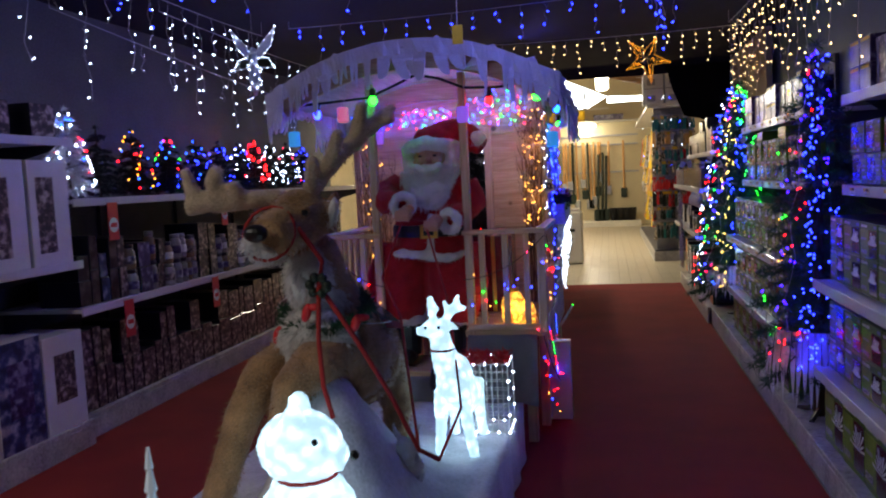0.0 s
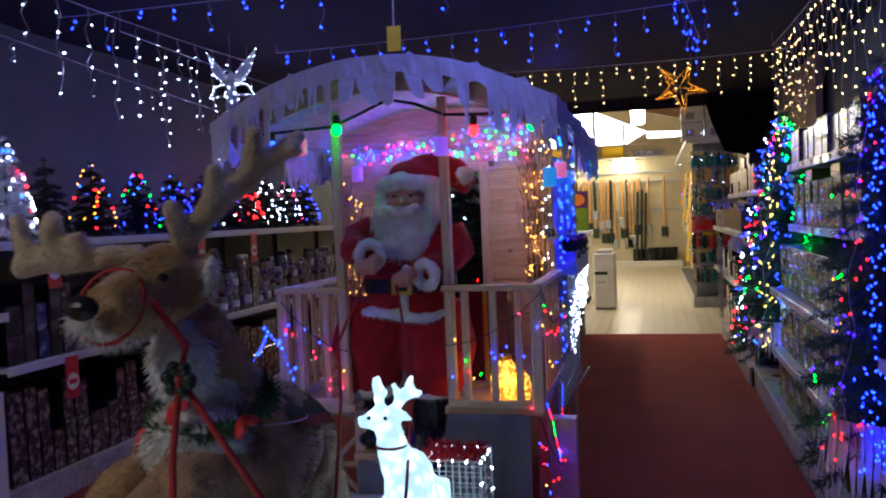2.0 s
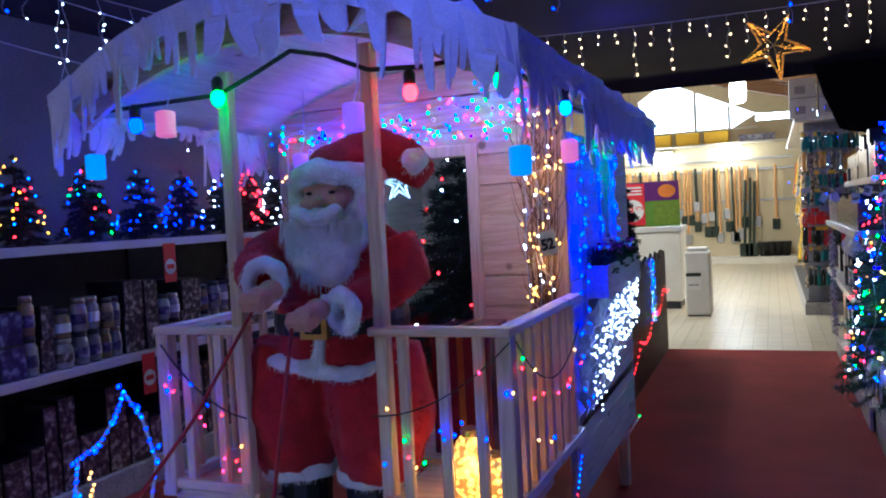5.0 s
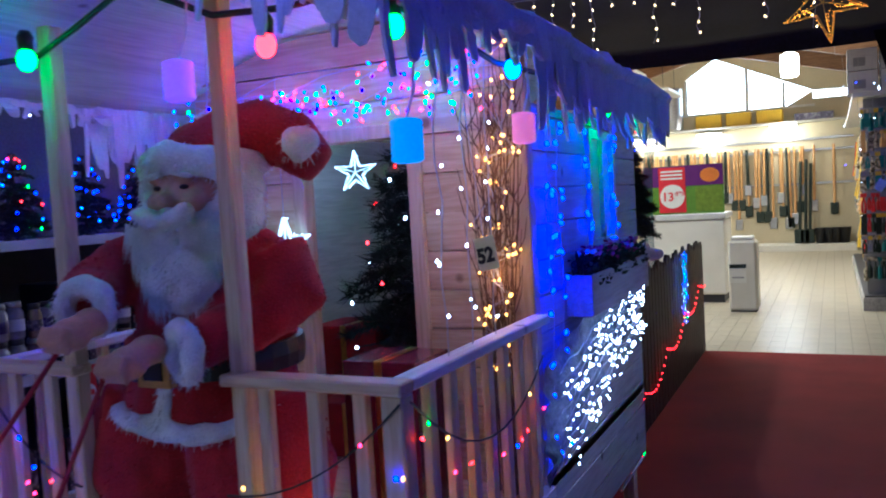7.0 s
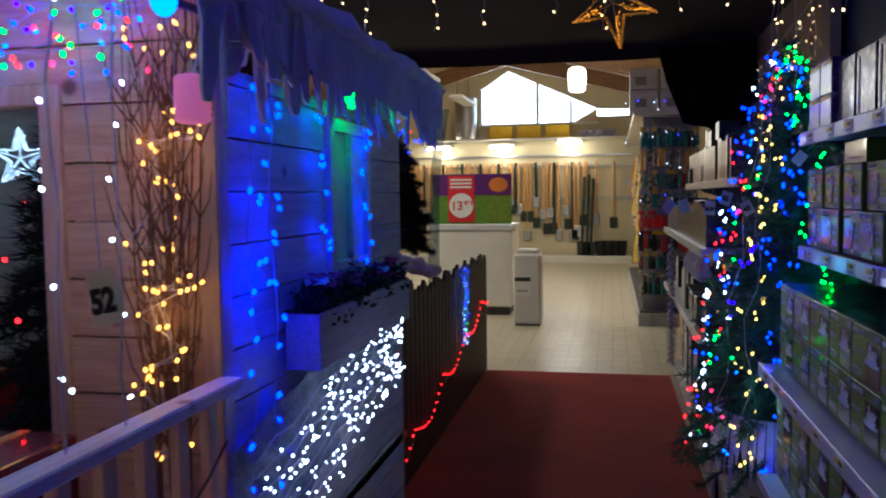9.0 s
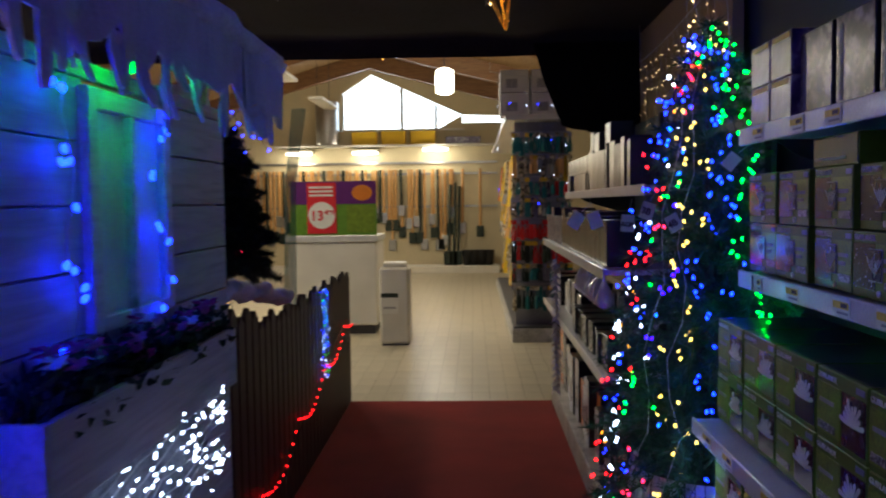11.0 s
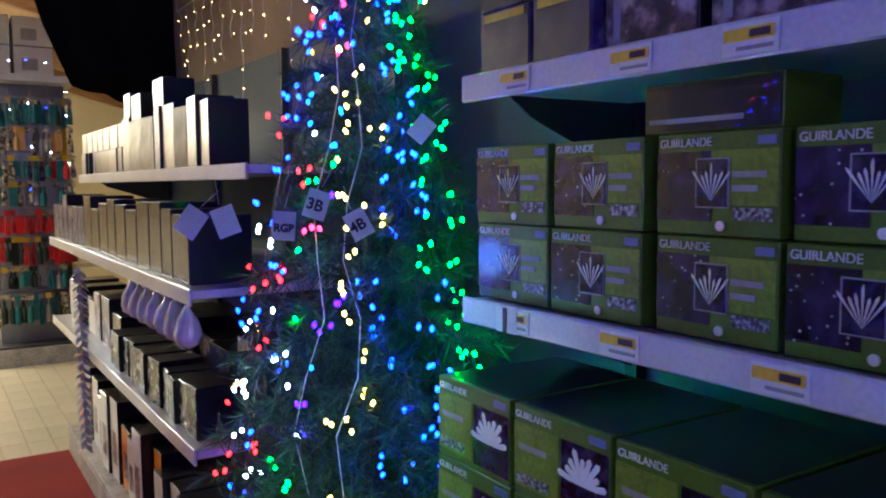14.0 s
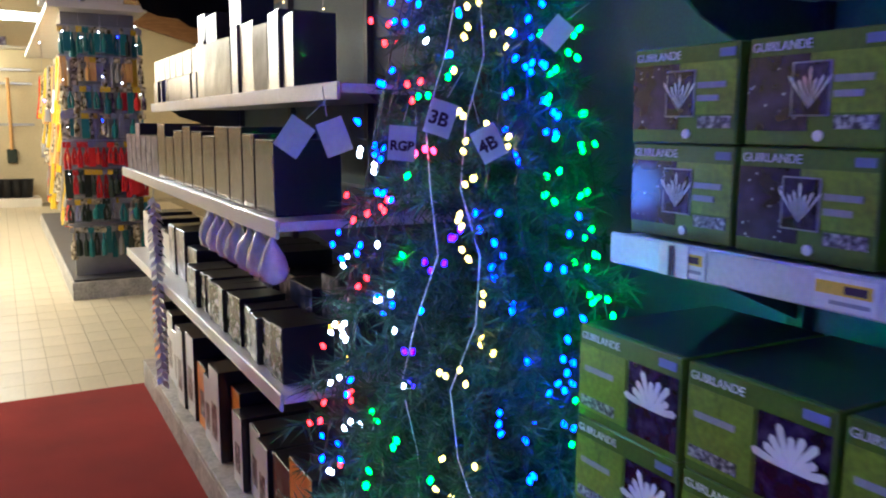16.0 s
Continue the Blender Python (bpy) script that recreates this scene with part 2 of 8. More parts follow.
M_INK = mat("dark_print", (0.05, 0.015, 0.04), 0.6, vary=0.1, scale=40, bump=0)
M_GREYINK = mat("grey_print", (0.35, 0.35, 0.38), 0.6, vary=0.1, scale=40, bump=0)
M_WHITEINK = mat("white_print", (0.80, 0.82, 0.80), 0.5, vary=0.05, bump=0)
M_REDSIGN = mat("red_sign", (0.70, 0.03, 0.04), 0.4, vary=0.06, bump=0)
M_PURPLE = mat("purple_sign", (0.13, 0.02, 0.18), 0.4, vary=0.1, bump=0)
M_LIME = mat("green_sign", (0.14, 0.30, 0.03), 0.4, vary=0.15, scale=20, bump=0)
M_ORANGE = mat("orange_print", (0.80, 0.25, 0.03), 0.4, vary=0.1, bump=0)
M_WHITEPLASTIC = mat("white_plastic", (0.76, 0.74, 0.68), 0.4, vary=0.08, scale=3, bump=0.03)
M_GREENBOX = mat("green_carton", (0.085, 0.17, 0.012), 0.42, vary=0.18, scale=14, bump=0.02, coat=0.12, island=0.2)
M_LIMEPRINT = mat("lime_print", (0.20, 0.31, 0.025), 0.42, vary=0.25, scale=22, bump=0, coat=0.12)
M_NIGHTPHOTO = printed("night_garland_photo", (0.012, 0.006, 0.02), (0.022, 0.012, 0.045), (0.04, 0.025, 0.09), 22, 0.25, (0.5, 0.5, 0.7), 70)
M_INSET = printed("dark_inset_photo", (0.01, 0.006, 0.02), (0.02, 0.012, 0.05), (0.05, 0.04, 0.10), 40, 0.25)
M_ICONS = printed("icon_row", (0.03, 0.03, 0.05), (0.2, 0.2, 0.25), (0.55, 0.55, 0.6), 160, 0.3)
M_BLUECHIP = mat("blue_grey_chip", (0.16, 0.20, 0.42), 0.4, vary=0.1, bump=0)
M_CARTONDARK = printed("dark_mixed_carton", (0.025, 0.018, 0.024), (0.13, 0.085, 0.085), (0.50, 0.42, 0.38), 26, 0.3, (0.4, 0.35, 0.3), 34)
M_CARTONBLUE = printed("midnight_blue_carton", (0.012, 0.018, 0.07), (0.04, 0.06, 0.18), (0.40, 0.38, 0.48), 12, 0.3)
M_CARTONBROWN = printed("brown_carton", (0.045, 0.030, 0.027), (0.08, 0.055, 0.048), (0.15, 0.11, 0.095), 9, 0.22)
M_CARTONSILVER = mat("silver_film_carton", (0.20, 0.185, 0.17), 0.30, 0.9, vary=0.35, scale=9, bump=0.9, fine=11, island=0.6)
M_CARTONFOIL = mat("dark_foil_carton", (0.13, 0.13, 0.15), 0.3, 0.85, vary=0.35, scale=9, bump=0.9, fine=13, island=0.6)
M_NETPACK = printed("net_light_pack", (0.02, 0.03, 0.02), (0.10, 0.14, 0.07), (0.62, 0.62, 0.58), 30, 0.22, (0.7, 0.7, 0.68), 40)
M_CARTONWHITE = mat("white_carton", (0.72, 0.72, 0.72), 0.4, vary=0.08, scale=6, bump=0.03, coat=0.2)
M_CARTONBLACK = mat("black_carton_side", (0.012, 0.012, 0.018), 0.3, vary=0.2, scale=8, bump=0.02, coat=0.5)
M_CARTONPURPLE = printed("purple_carton", (0.03, 0.015, 0.08), (0.08, 0.05, 0.16), (0.30, 0.28, 0.40), 20, 0.3)
M_FOIL = mat("clear_shrink_bag", (0.75, 0.76, 0.80), 0.15, vary=0.1, bump=0.6, fine=60, coat=0.6)
M_MIXPRODUCT = printed("hanging_packets", (0.08, 0.06, 0.03), (0.4, 0.35, 0.25), (0.75, 0.65, 0.5), 30, 0.25)
M_REDPLASTIC = mat("red_plastic", (0.60, 0.02, 0.02), 0.35, vary=0.15, bump=0.02)
M_TEALPLASTIC = mat("teal_plastic", (0.02, 0.18, 0.20), 0.35, vary=0.15, bump=0.02)
M_YELLOWPLASTIC = mat("yellow_plastic", (0.75, 0.50, 0.03), 0.4, vary=0.15, bump=0.02)
M_STEEL = mat("galvanised_steel", (0.45, 0.45, 0.46), 0.35, 0.9, vary=0.15)
M_DARKTOOL = mat("dark_tool_steel", (0.03, 0.045, 0.035), 0.5, 0.3, vary=0.2)
M_FLOWER = mat("dark_pink_flowers", (0.55, 0.05, 0.20), 0.7, vary=0.3, scale=30, bump=0)
M_LEAF = mat("dark_leaves", (0.02, 0.05, 0.02), 0.6, vary=0.3, scale=30, bump=0)
M_GLASS = mat("window_glass", (0.9, 0.92, 0.95), 0.05, vary=0, bump=0, trans=1.0)
M_ICE = mat("frosted_acrylic", (0.85, 0.92, 1.0), 0.25, vary=0.05, bump=0.4, fine=90, emit=(0.50, 0.80, 1.0), strength=1.0)


def sparkle(m, scale, low, high):
    """Uneven glow of the many small lamps inside a translucent shell."""
    nt = m.node_tree
    vor, ramp, tex = nt.nodes.new("ShaderNodeTexVoronoi"), nt.nodes.new("ShaderNodeMapRange"), nt.nodes.new("ShaderNodeTexCoord")
    vor.inputs["Scale"].default_value = scale
    vor.feature = "SMOOTH_F1"
    vor.inputs["Smoothness"].default_value = 0.8
    ramp.inputs["From Min"].default_value, ramp.inputs["From Max"].default_value = 0.55, 0.1
    ramp.inputs["To Min"].default_value, ramp.inputs["To Max"].default_value = low, high
    nt.links.new(tex.outputs["Object"], vor.inputs["Vector"])
    nt.links.new(vor.outputs["Distance"], ramp.inputs["Value"])
    nt.links.new(ramp.outputs[0], nt.nodes["Principled BSDF"].inputs["Emission Strength"])


sparkle(M_ICE, 26, 0.9, 2.3)
M_ICESOFT = mat("lit_acrylic_crystal", (0.8, 0.9, 1.0), 0.15, vary=0.05, bump=0.6, fine=60, emit=(0.6, 0.8, 1.0), strength=0.12)
M_LANTERNPINK = mat("pink_paper_lantern", (0.8, 0.25, 0.35), 0.7, vary=0.08, bump=0.1, emit=(1.0, 0.20, 0.45), strength=0.40)
M_LANTERNBLUE = mat("blue_paper_lantern", (0.2, 0.5, 0.8), 0.7, vary=0.08, bump=0.1, emit=(0.02, 0.35, 1.0), strength=0.45)
M_LANTERNVIOLET = mat("violet_paper_lantern", (0.4, 0.25, 0.8), 0.7, vary=0.08, bump=0.1, emit=(0.35, 0.12, 1.0), strength=0.45)
M_AMBERGLASS = mat("amber_lit_glass", (0.8, 0.5, 0.15), 0.3, vary=0.2, scale=40, bump=0.3, emit=(1.0, 0.45, 0.05), strength=2.2)
sparkle(M_AMBERGLASS, 55, 0.25, 3.5)
M_SKYGLOW = mat("bright_daylight_outside", (0.8, 0.85, 0.9), 1.0, vary=0, bump=0, emit=(0.80, 0.92, 1.0), strength=6.0)
M_TUBE = mat("lamp_diffuser", (0.9, 0.9, 0.85), 0.5, vary=0, bump=0, emit=(1.0, 0.93, 0.70), strength=14.0)
L_WHITE, L_WARM, L_BLUE = led("led_white", WHITE_LED, 16), led("led_warm", WARM_LED, 6), led("led_blue", BLUE_LED, 48)
L_GREEN, L_RED, L_CYAN = led("led_green", GREEN_LED, 20), led("led_red", RED_LED, 22), led("led_cyan", CYAN_LED, 14)
L_PINK, L_VIOLET, L_AMBER = led("led_pink", PINK_LED, 14), led("led_violet", VIOLET_LED, 34), led("led_amber", (1.0, 0.34, 0.012), 6)
L_TEAL, L_YELLOW, L_WARMWHITE = led("led_teal", (0.0014, 1.0, 0.030), 18), led("led_yellow", (1.0, 0.64, 0.10), 7), led("led_warm_white", (1.0, 0.66, 0.26), 8)
MULTI = (L_BLUE, L_RED, L_GREEN, L_PINK, L_CYAN, L_WARM)

# ---- mesh helpers ----


def box(bm, x0, x1, y0, y1, z0, z1, mi=0, bev=0.0):
    v = [bm.verts.new((x, y, z)) for x in (x0, x1) for y in (y0, y1) for z in (z0, z1)]
    fs = [bm.faces.new([v[i] for i in q]) for q in ((0, 1, 3, 2), (4, 6, 7, 5), (0, 4, 5, 1), (2, 3, 7, 6), (0, 2, 6, 4), (1, 5, 7, 3))]
    for f in fs:
        f.material_index = mi
    if bev:
        edges = list({e for f in fs for e in f.edges})
        for f in bmesh.ops.bevel(bm, geom=edges, offset=bev, segments=1, affect="EDGES")["faces"]:
            f.material_index = mi
    return v


def boxes(*specs, bev=0.0):
    bm = bmesh.new()
    for s in specs:
        box(bm, *s, bev=bev)
    return bm


def turned(bm, m, start=0):
    bm.verts.ensure_lookup_table()
    for v in bm.verts[start:]:
        v.co = m @ v.co
    return bm


def tube(bm, pts, radius, n=6, mi=0, cap=True):
    """A round rod along points; radius is one number, or one for each point."""
    pts = [Vector(p) for p in pts]
    rs = radius if isinstance(radius, (list, tuple)) else [radius] * len(pts)
    rings, side = [], None
    for i, p in enumerate(pts):
        d = (pts[min(i + 1, len(pts) - 1)] - pts[max(i - 1, 0)])
        d = d.normalized() if d.length > 1e-9 else Vector((0, 0, 1))
        if side is None or abs(side.dot(d)) > 0.95:
            side = d.orthogonal().normalized()
        a = (side - d * side.dot(d)).normalized()
        side, b = a, d.cross(a)
        rings.append([bm.verts.new(p + (a * math.cos(2 * math.pi * k / n) + b * math.sin(2 * math.pi * k / n)) * rs[i]) for k in range(n)])
    for r0, r1 in zip(rings, rings[1:]):
        for k in range(n):
            bm.faces.new((r0[k], r0[(k + 1) % n], r1[(k + 1) % n], r1[k])).material_index = mi
    if cap:
        bm.faces.new(rings[0][::-1]).material_index = mi
        bm.faces.new(rings[-1]).material_index = mi


def ball(bm, c, r, mi=0, seg=14, ring=9, rot=(0, 0, 0)):
    r = r if isinstance(r, (list, tuple)) else (r, r, r)
    m = Matrix.Translation(c) @ Euler([radians(a) for a in rot]).to_matrix().to_4x4() @ Matrix.Diagonal((*r, 1))
    out = bmesh.ops.create_uvsphere(bm, u_segments=seg, v_segments=ring, radius=1, matrix=m)
    for v in out["verts"]:
        for f in v.link_faces:
            f.material_index = mi


def lathe(bm, profile, c=(0, 0, 0), n=16, mi=0):
    c = Vector(c)
    rings = [[bm.verts.new(c + Vector((r * math.cos(2 * math.pi * k / n), r * math.sin(2 * math.pi * k / n), z))) for k in range(n)] for r, z in profile]
    for r0, r1 in zip(rings, rings[1:]):
        for k in range(n):
            bm.faces.new((r0[k], r0[(k + 1) % n], r1[(k + 1) % n], r1[k])).material_index = mi
    bm.faces.new(rings[0][::-1]).material_index = mi
    bm.faces.new(rings[-1]).material_index = mi


def finish(name, bm, mats, smooth=False):
    me = bpy.data.meshes.new(name)
    bmesh.ops.recalc_face_normals(bm, faces=bm.faces) if len(bm.faces) < 20000 else None
    bm.to_mesh(me)
    bm.free()
    for m in mats if isinstance(mats, (list, tuple)) else [mats]:
        me.materials.append(m)
    if smooth:
        me.polygons.foreach_set("use_smooth", [True] * len(me.polygons))
    return me


def base_of(ob):
    p = Vector((0, 0, 0))
    while ob:
        p += ob.location
        ob = ob.parent
    return p


def part(name, bm, mats, parent, label="", smooth=False, world_coords=True):
    """Links a bmesh as one mesh under a thing or part."""
    if world_coords:
        o = base_of(parent)
        for v in bm.verts:
            v.co -= o
    ob = new(name, finish(name, bm, mats, smooth))
    ob.parent = parent
    if label:
        ob["label"] = label
    return ob


def thing(name, label, category, loc=(0, 0, 0), group=""):
    ob = new(name)
    ob.empty_display_size = 0.1
    ob.location = loc
    return tagged(ob, label, category, group)


def solid(name, bm, mats, label, category="", kind="", group="", smooth=False):
    """A one-mesh top-level object, in world coordinates."""
    ob = new(name, finish(name, bm, mats, smooth))
    return tagged(ob, label, category, group, kind)


def temp_mesh(bm, voxel=0.0, smooth_it=0):
    """The mesh of bm fused into one skin."""
    me = bpy.data.meshes.new("skin")
    bm.to_mesh(me)
    bm.free()
    ob = new("skin", me)
    r = ob.modifiers.new("remesh", "REMESH")
    r.mode, r.voxel_size = "VOXEL", voxel
    if smooth_it:
        s = ob.modifiers.new("smooth", "SMOOTH")
        s.factor, s.iterations = 0.5, smooth_it
    deps = bpy.context.evaluated_depsgraph_get()
    out = bpy.data.meshes.new_from_object(ob.evaluated_get(deps))
    bpy.data.objects.remove(ob)
    return out


def add_skin(bm, me, mi, rough=0.0, scale=20.0):
    start = len(bm.verts)
    f0 = len(bm.faces)
    bm.from_mesh(me)
    bm.verts.ensure_lookup_table()
    bm.faces.ensure_lookup_table()
    for f in bm.faces[f0:]:
        f.material_index, f.smooth = mi, True
    if rough:
        for v in bm.verts[start:]:
            v.co += v.normal * rough * noise.noise(v.co * scale)


def fur(bm, me, mi, count, length, droop=0.5, width=0.004, seed=1):
    """Short tufts standing on a skin, combed downwards."""
    rg = random.Random(seed)
    me.calc_loop_triangles()
    tris = list(me.loop_triangles)
    areas = [t.area for t in tris]
    for t in rg.choices(tris, weights=areas, k=count):
        a, b = rg.random(), rg.random()
        if a + b > 1:
            a, b = 1 - a, 1 - b
        p0, p1, p2 = (me.vertices[i].co for i in t.vertices)
        p = p0 + (p1 - p0) * a + (p2 - p0) * b
        n = t.normal
        d = (n + Vector((rg.uniform(-.5, .5), rg.uniform(-.5, .5), rg.uniform(-.5, .5) - droop))).normalized()
        s = d.cross(Vector((rg.uniform(-1, 1), rg.uniform(-1, 1), rg.uniform(-1, 1)))).normalized() * width
        ln = length * rg.uniform(0.6, 1.3)
        f = bm.faces.new((bm.verts.new(p - s - n * 0.003), bm.verts.new(p + s - n * 0.003), bm.verts.new(p + d * ln)))
        f.material_index = mi


TEXTS = {}


def text_mesh(words, size, m, bold=0.0):
    """Lettering as a flat mesh in the x-z plane, left edge at x = 0, facing -y."""
    key = (words, size, m.name)
    if key not in TEXTS:
        cu = bpy.data.curves.new("lettering", "FONT")
        cu.body, cu.size, cu.extrude, cu.offset = words, size, 0.0006, bold
        ob = new("lettering", cu)
        deps = bpy.context.evaluated_depsgraph_get()
        me = bpy.data.meshes.new_from_object(ob.evaluated_get(deps))
        bpy.data.objects.remove(ob)
        me.transform(Matrix.Rotation(radians(90), 4, "X"))
        me.materials.clear()
        me.materials.append(m)
        TEXTS[key] = me
    return TEXTS[key]


def lettering(words, size, m, parent, local, rz=0, rx=0, ry=0, bold=0.0):
    ob = new("lettering", text_mesh(words, size, m, bold))
    ob.parent = parent
    ob.matrix_basis = pose(*local, rx, ry, rz)
    return ob


def bulb_mesh(r, m, long=1.5):
    key = ("bulb", r, m.name, long)
    if key not in TEXTS:
        bm = bmesh.new()
        ball(bm, (0, 0, 0), (r, r, r * long), 0, 6, 4)
        TEXTS[key] = finish("bulb", bm, m, True)
    return TEXTS[key]


def put_bulbs(parent, items, r=0.006, long=1.5):
    r, o = r * 0.44, base_of(parent)
    for p, m in items:
        ob = new("bulb", bulb_mesh(r, m, long))
        ob.parent = parent
        ob.location = Vector(p) - o
        ob.rotation_euler = (rnd.uniform(-.6, .6), rnd.uniform(-.6, .6), 0)


def light_string(name, label, wires, items, r=0.006, wire_mat=None, wire_r=0.0018, group="", category="string lights"):
    """A string of lights: wires are lists of points, items are (place, lamp material)."""
    base = Vector(wires[0][0])
    th = thing(name, label, category, base, group)
    for w in wires:
        bm = bmesh.new()
        tube(bm, w, wire_r, 4)
        part("wire", bm, wire_mat or M_WIRE, th)
    put_bulbs(th, items, r)
    return th


def sag(a, b, dip, n=10):
    a, b = Vector(a), Vector(b)
    return [a.lerp(b, i / n) - Vector((0, 0, dip * 4 * (i / n) * (1 - i / n))) for i in range(n + 1)]

# ---- large structure ----
FX0, FX1, SPLIT, BACK, FRONT = -4.0, 1.75, 11.40, 24.6, -4.0
HX0, HX1 = -7.0, 5.0

bm = boxes((HX0, HX1, FRONT, BACK + 0.2, -0.10, 0.0))
solid("floor", bm, M_GROUT, "pale tiled shop floor with narrow grey joints", "floor", "structure")
bm = boxes((-3.42, 0.955, FRONT, SPLIT, 0.001, 0.009))
solid("carpet", bm, M_CARPET, "red needle-felt runner carpet laid on the shop floor", "carpet", "structure")
bm = boxes((FX0 - 0.1, FX0, FRONT, SPLIT, 0, 3.05))
solid("wall_west", bm, M_GREYWALL, "dark grey painted shop wall", "wall", "structure")
bm = boxes((FX1, FX1 + 0.1, FRONT, 11.9, 0, 3.05))
solid("wall_east", bm, M_TEAL, "dark teal panel wall behind shelves", "wall", "structure")
bm = boxes((HX0, HX1, FRONT - 0.1, FRONT, 0, 3.05))
solid("wall_south", bm, M_GREYWALL, "plain grey wall", "wall", "structure")


def cloth_sheet(x0, x1, y0, y1, z, amp, nx, ny, seed):
    bm = bmesh.new()
    g = [[bm.verts.new((x0 + (x1 - x0) * i / nx, y0 + (y1 - y0) * j / ny, z + amp * noise.noise(Vector((i * 0.35, j * 0.22, seed))))) for j in range(ny + 1)] for i in range(nx + 1)]
    for i in range(nx):
        for j in range(ny):
            bm.faces.new((g[i][j], g[i][j + 1], g[i + 1][j + 1], g[i + 1][j]))
    return bm, g


bm, g = cloth_sheet(FX0 - 0.1, FX1 + 0.1, FRONT, SPLIT, 2.98, 0.05, 30, 50, 3)
for i in range(30):
    a, b = g[i][-1], g[i + 1][-1]
    c, d = (bm.verts.new((v.co.x, v.co.y + 0.02, 2.84 + 0.025 * noise.noise(Vector((v.co.x * 1.3, 2, 0))))) for v in (a, b))
    bm.faces.new((a, b, d, c))
    e, f = (bm.verts.new((v.co.x, v.co.y + 0.05, 3.1)) for v in (a, b))
    bm.faces.new((c, d, f, e))
solid("ceiling", bm, M_CLOTH_DARK, "dark navy cloth hung as a low ceiling", "ceiling", "structure", smooth=True)
bm = boxes((HX0, HX1, FRONT, SPLIT + 0.06, 3.06, 3.14))
solid("ceiling_slab", bm, M_GREYWALL, "plain grey slab above the cloth", "ceiling", "structure")

# black drape over the far end of the right-hand shelves
bm = bmesh.new()
cols = []
for i in range(9):
    f = i / 8
    w = 0.04 * math.sin(i * 2.4)
    cols.append([bm.verts.new((0.80 + 0.95 * f, 11.36 + w, 2.93)), bm.verts.new((0.88 + 0.87 * f, 11.33 + w * 1.5, 2.62 - 0.25 * f)), bm.verts.new((1.02 + 0.73 * f, 11.30 + w * 2, 2.26 - 0.20 * f))])
for c0, c1 in zip(cols, cols[1:]):
    for k in range(2):
        bm.faces.new((c0[k], c0[k + 1], c1[k + 1], c1[k]))
bmesh.ops.solidify(bm, geom=bm.faces[:], thickness=0.006)
solid("drape", bm, M_BLACK_CLOTH, "black cloth drape hanging from the ceiling edge", "drape", smooth=True)

# ---- the bright hall behind ----
bm = boxes((HX0 - 0.1, HX0, FRONT, BACK, 0, 3.6))
solid("wall_hall_west", bm, M_CREAM, "cream hall wall", "wall", "structure")
bm = boxes((HX1, HX1 + 0.1, FRONT, BACK, 0, 3.6))
solid("wall_hall_east", bm, M_CREAM, "cream hall wall", "wall", "structure")

RIDGE_X, RIDGE_Z, EAVE_Z = -2.1, 5.15, 3.3


def slope_z(x):
    return RIDGE_Z - (RIDGE_Z - EAVE_Z) * abs(x - RIDGE_X) / (HX1 - RIDGE_X)


WIN = [(-2.90, 3.45), (-2.90, 4.34), (-2.16, 4.81), (0.06, 3.80), (-0.55, 3.45)]
bm = bmesh.new()
for x0, x1, z0, z1 in ((HX0, HX1, 0, 3.45), (HX0, -2.90, 3.45, 3.6), (0.06, HX1, 3.45, 3.6)):
    box(bm, x0, x1, BACK, BACK + 0.15, z0, z1)


def wall_poly(bm, pts):
    a = [bm.verts.new((x, BACK, z)) for x, z in pts]
    b = [bm.verts.new((x, BACK + 0.15, z)) for x, z in pts]
    bm.faces.new(a)
    bm.faces.new(b[::-1])
    for i in range(len(pts)):
        bm.faces.new((a[i], b[i], b[(i + 1) % len(pts)], a[(i + 1) % len(pts)]))


wall_poly(bm, [(HX0, 3.6), (-2.90, 3.6), (-2.90, 4.34), (-2.16, 4.81), (-2.1, 5.3), (HX0, 4.0)])
wall_poly(bm, [(-2.16, 4.81), (0.06, 3.80), (HX1, 3.6), (HX1, 3.7), (-2.1, 5.3)])
wall_poly(bm, [(-0.55, 3.45), (0.06, 3.45), (0.06, 3.80)])
solid("wall_north", bm, M_CREAM, "cream painted gable wall with a pointed window", "wall", "structure")
win = thing("window_1", "pointed gable window full of white daylight", "window", (-1.5, BACK, 3.45))
win["kind"] = "structure"
for x0, x1 in ((-2.90, -2.84), (-1.46, -1.38), (-0.62, -0.55)):
    z1 = 4.34 if x0 < -2.5 else (4.48 if x0 < -1 else 4.05)
    part("window_frame", boxes((x0, x1, BACK + 0.01, BACK + 0.10, 3.45, z1)), M_WHITEPLASTIC, win)
part("window_sill", boxes((-2.95, 0.1, BACK - 0.08, BACK + 0.02, 3.42, 3.47)), M_WHITEPLASTIC, win)
bm = bmesh.new()
wall_poly(bm, [(-2.90, 3.46), (-2.90, 4.34), (-2.16, 4.81), (0.06, 3.80), (-0.55, 3.46)])
for v in bm.verts:
    v.co.y = BACK + (0.055 if v.co.y < BACK + 0.1 else 0.06)
pn = part("pane", bm, M_GLASS, win)
pn.visible_shadow = False
bm = boxes((-9, 6, BACK + 2.0, BACK + 2.05, 2.5, 8))
solid("backdrop", bm, M_SKYGLOW, "overcast white sky outside the window", "sky", "structure")

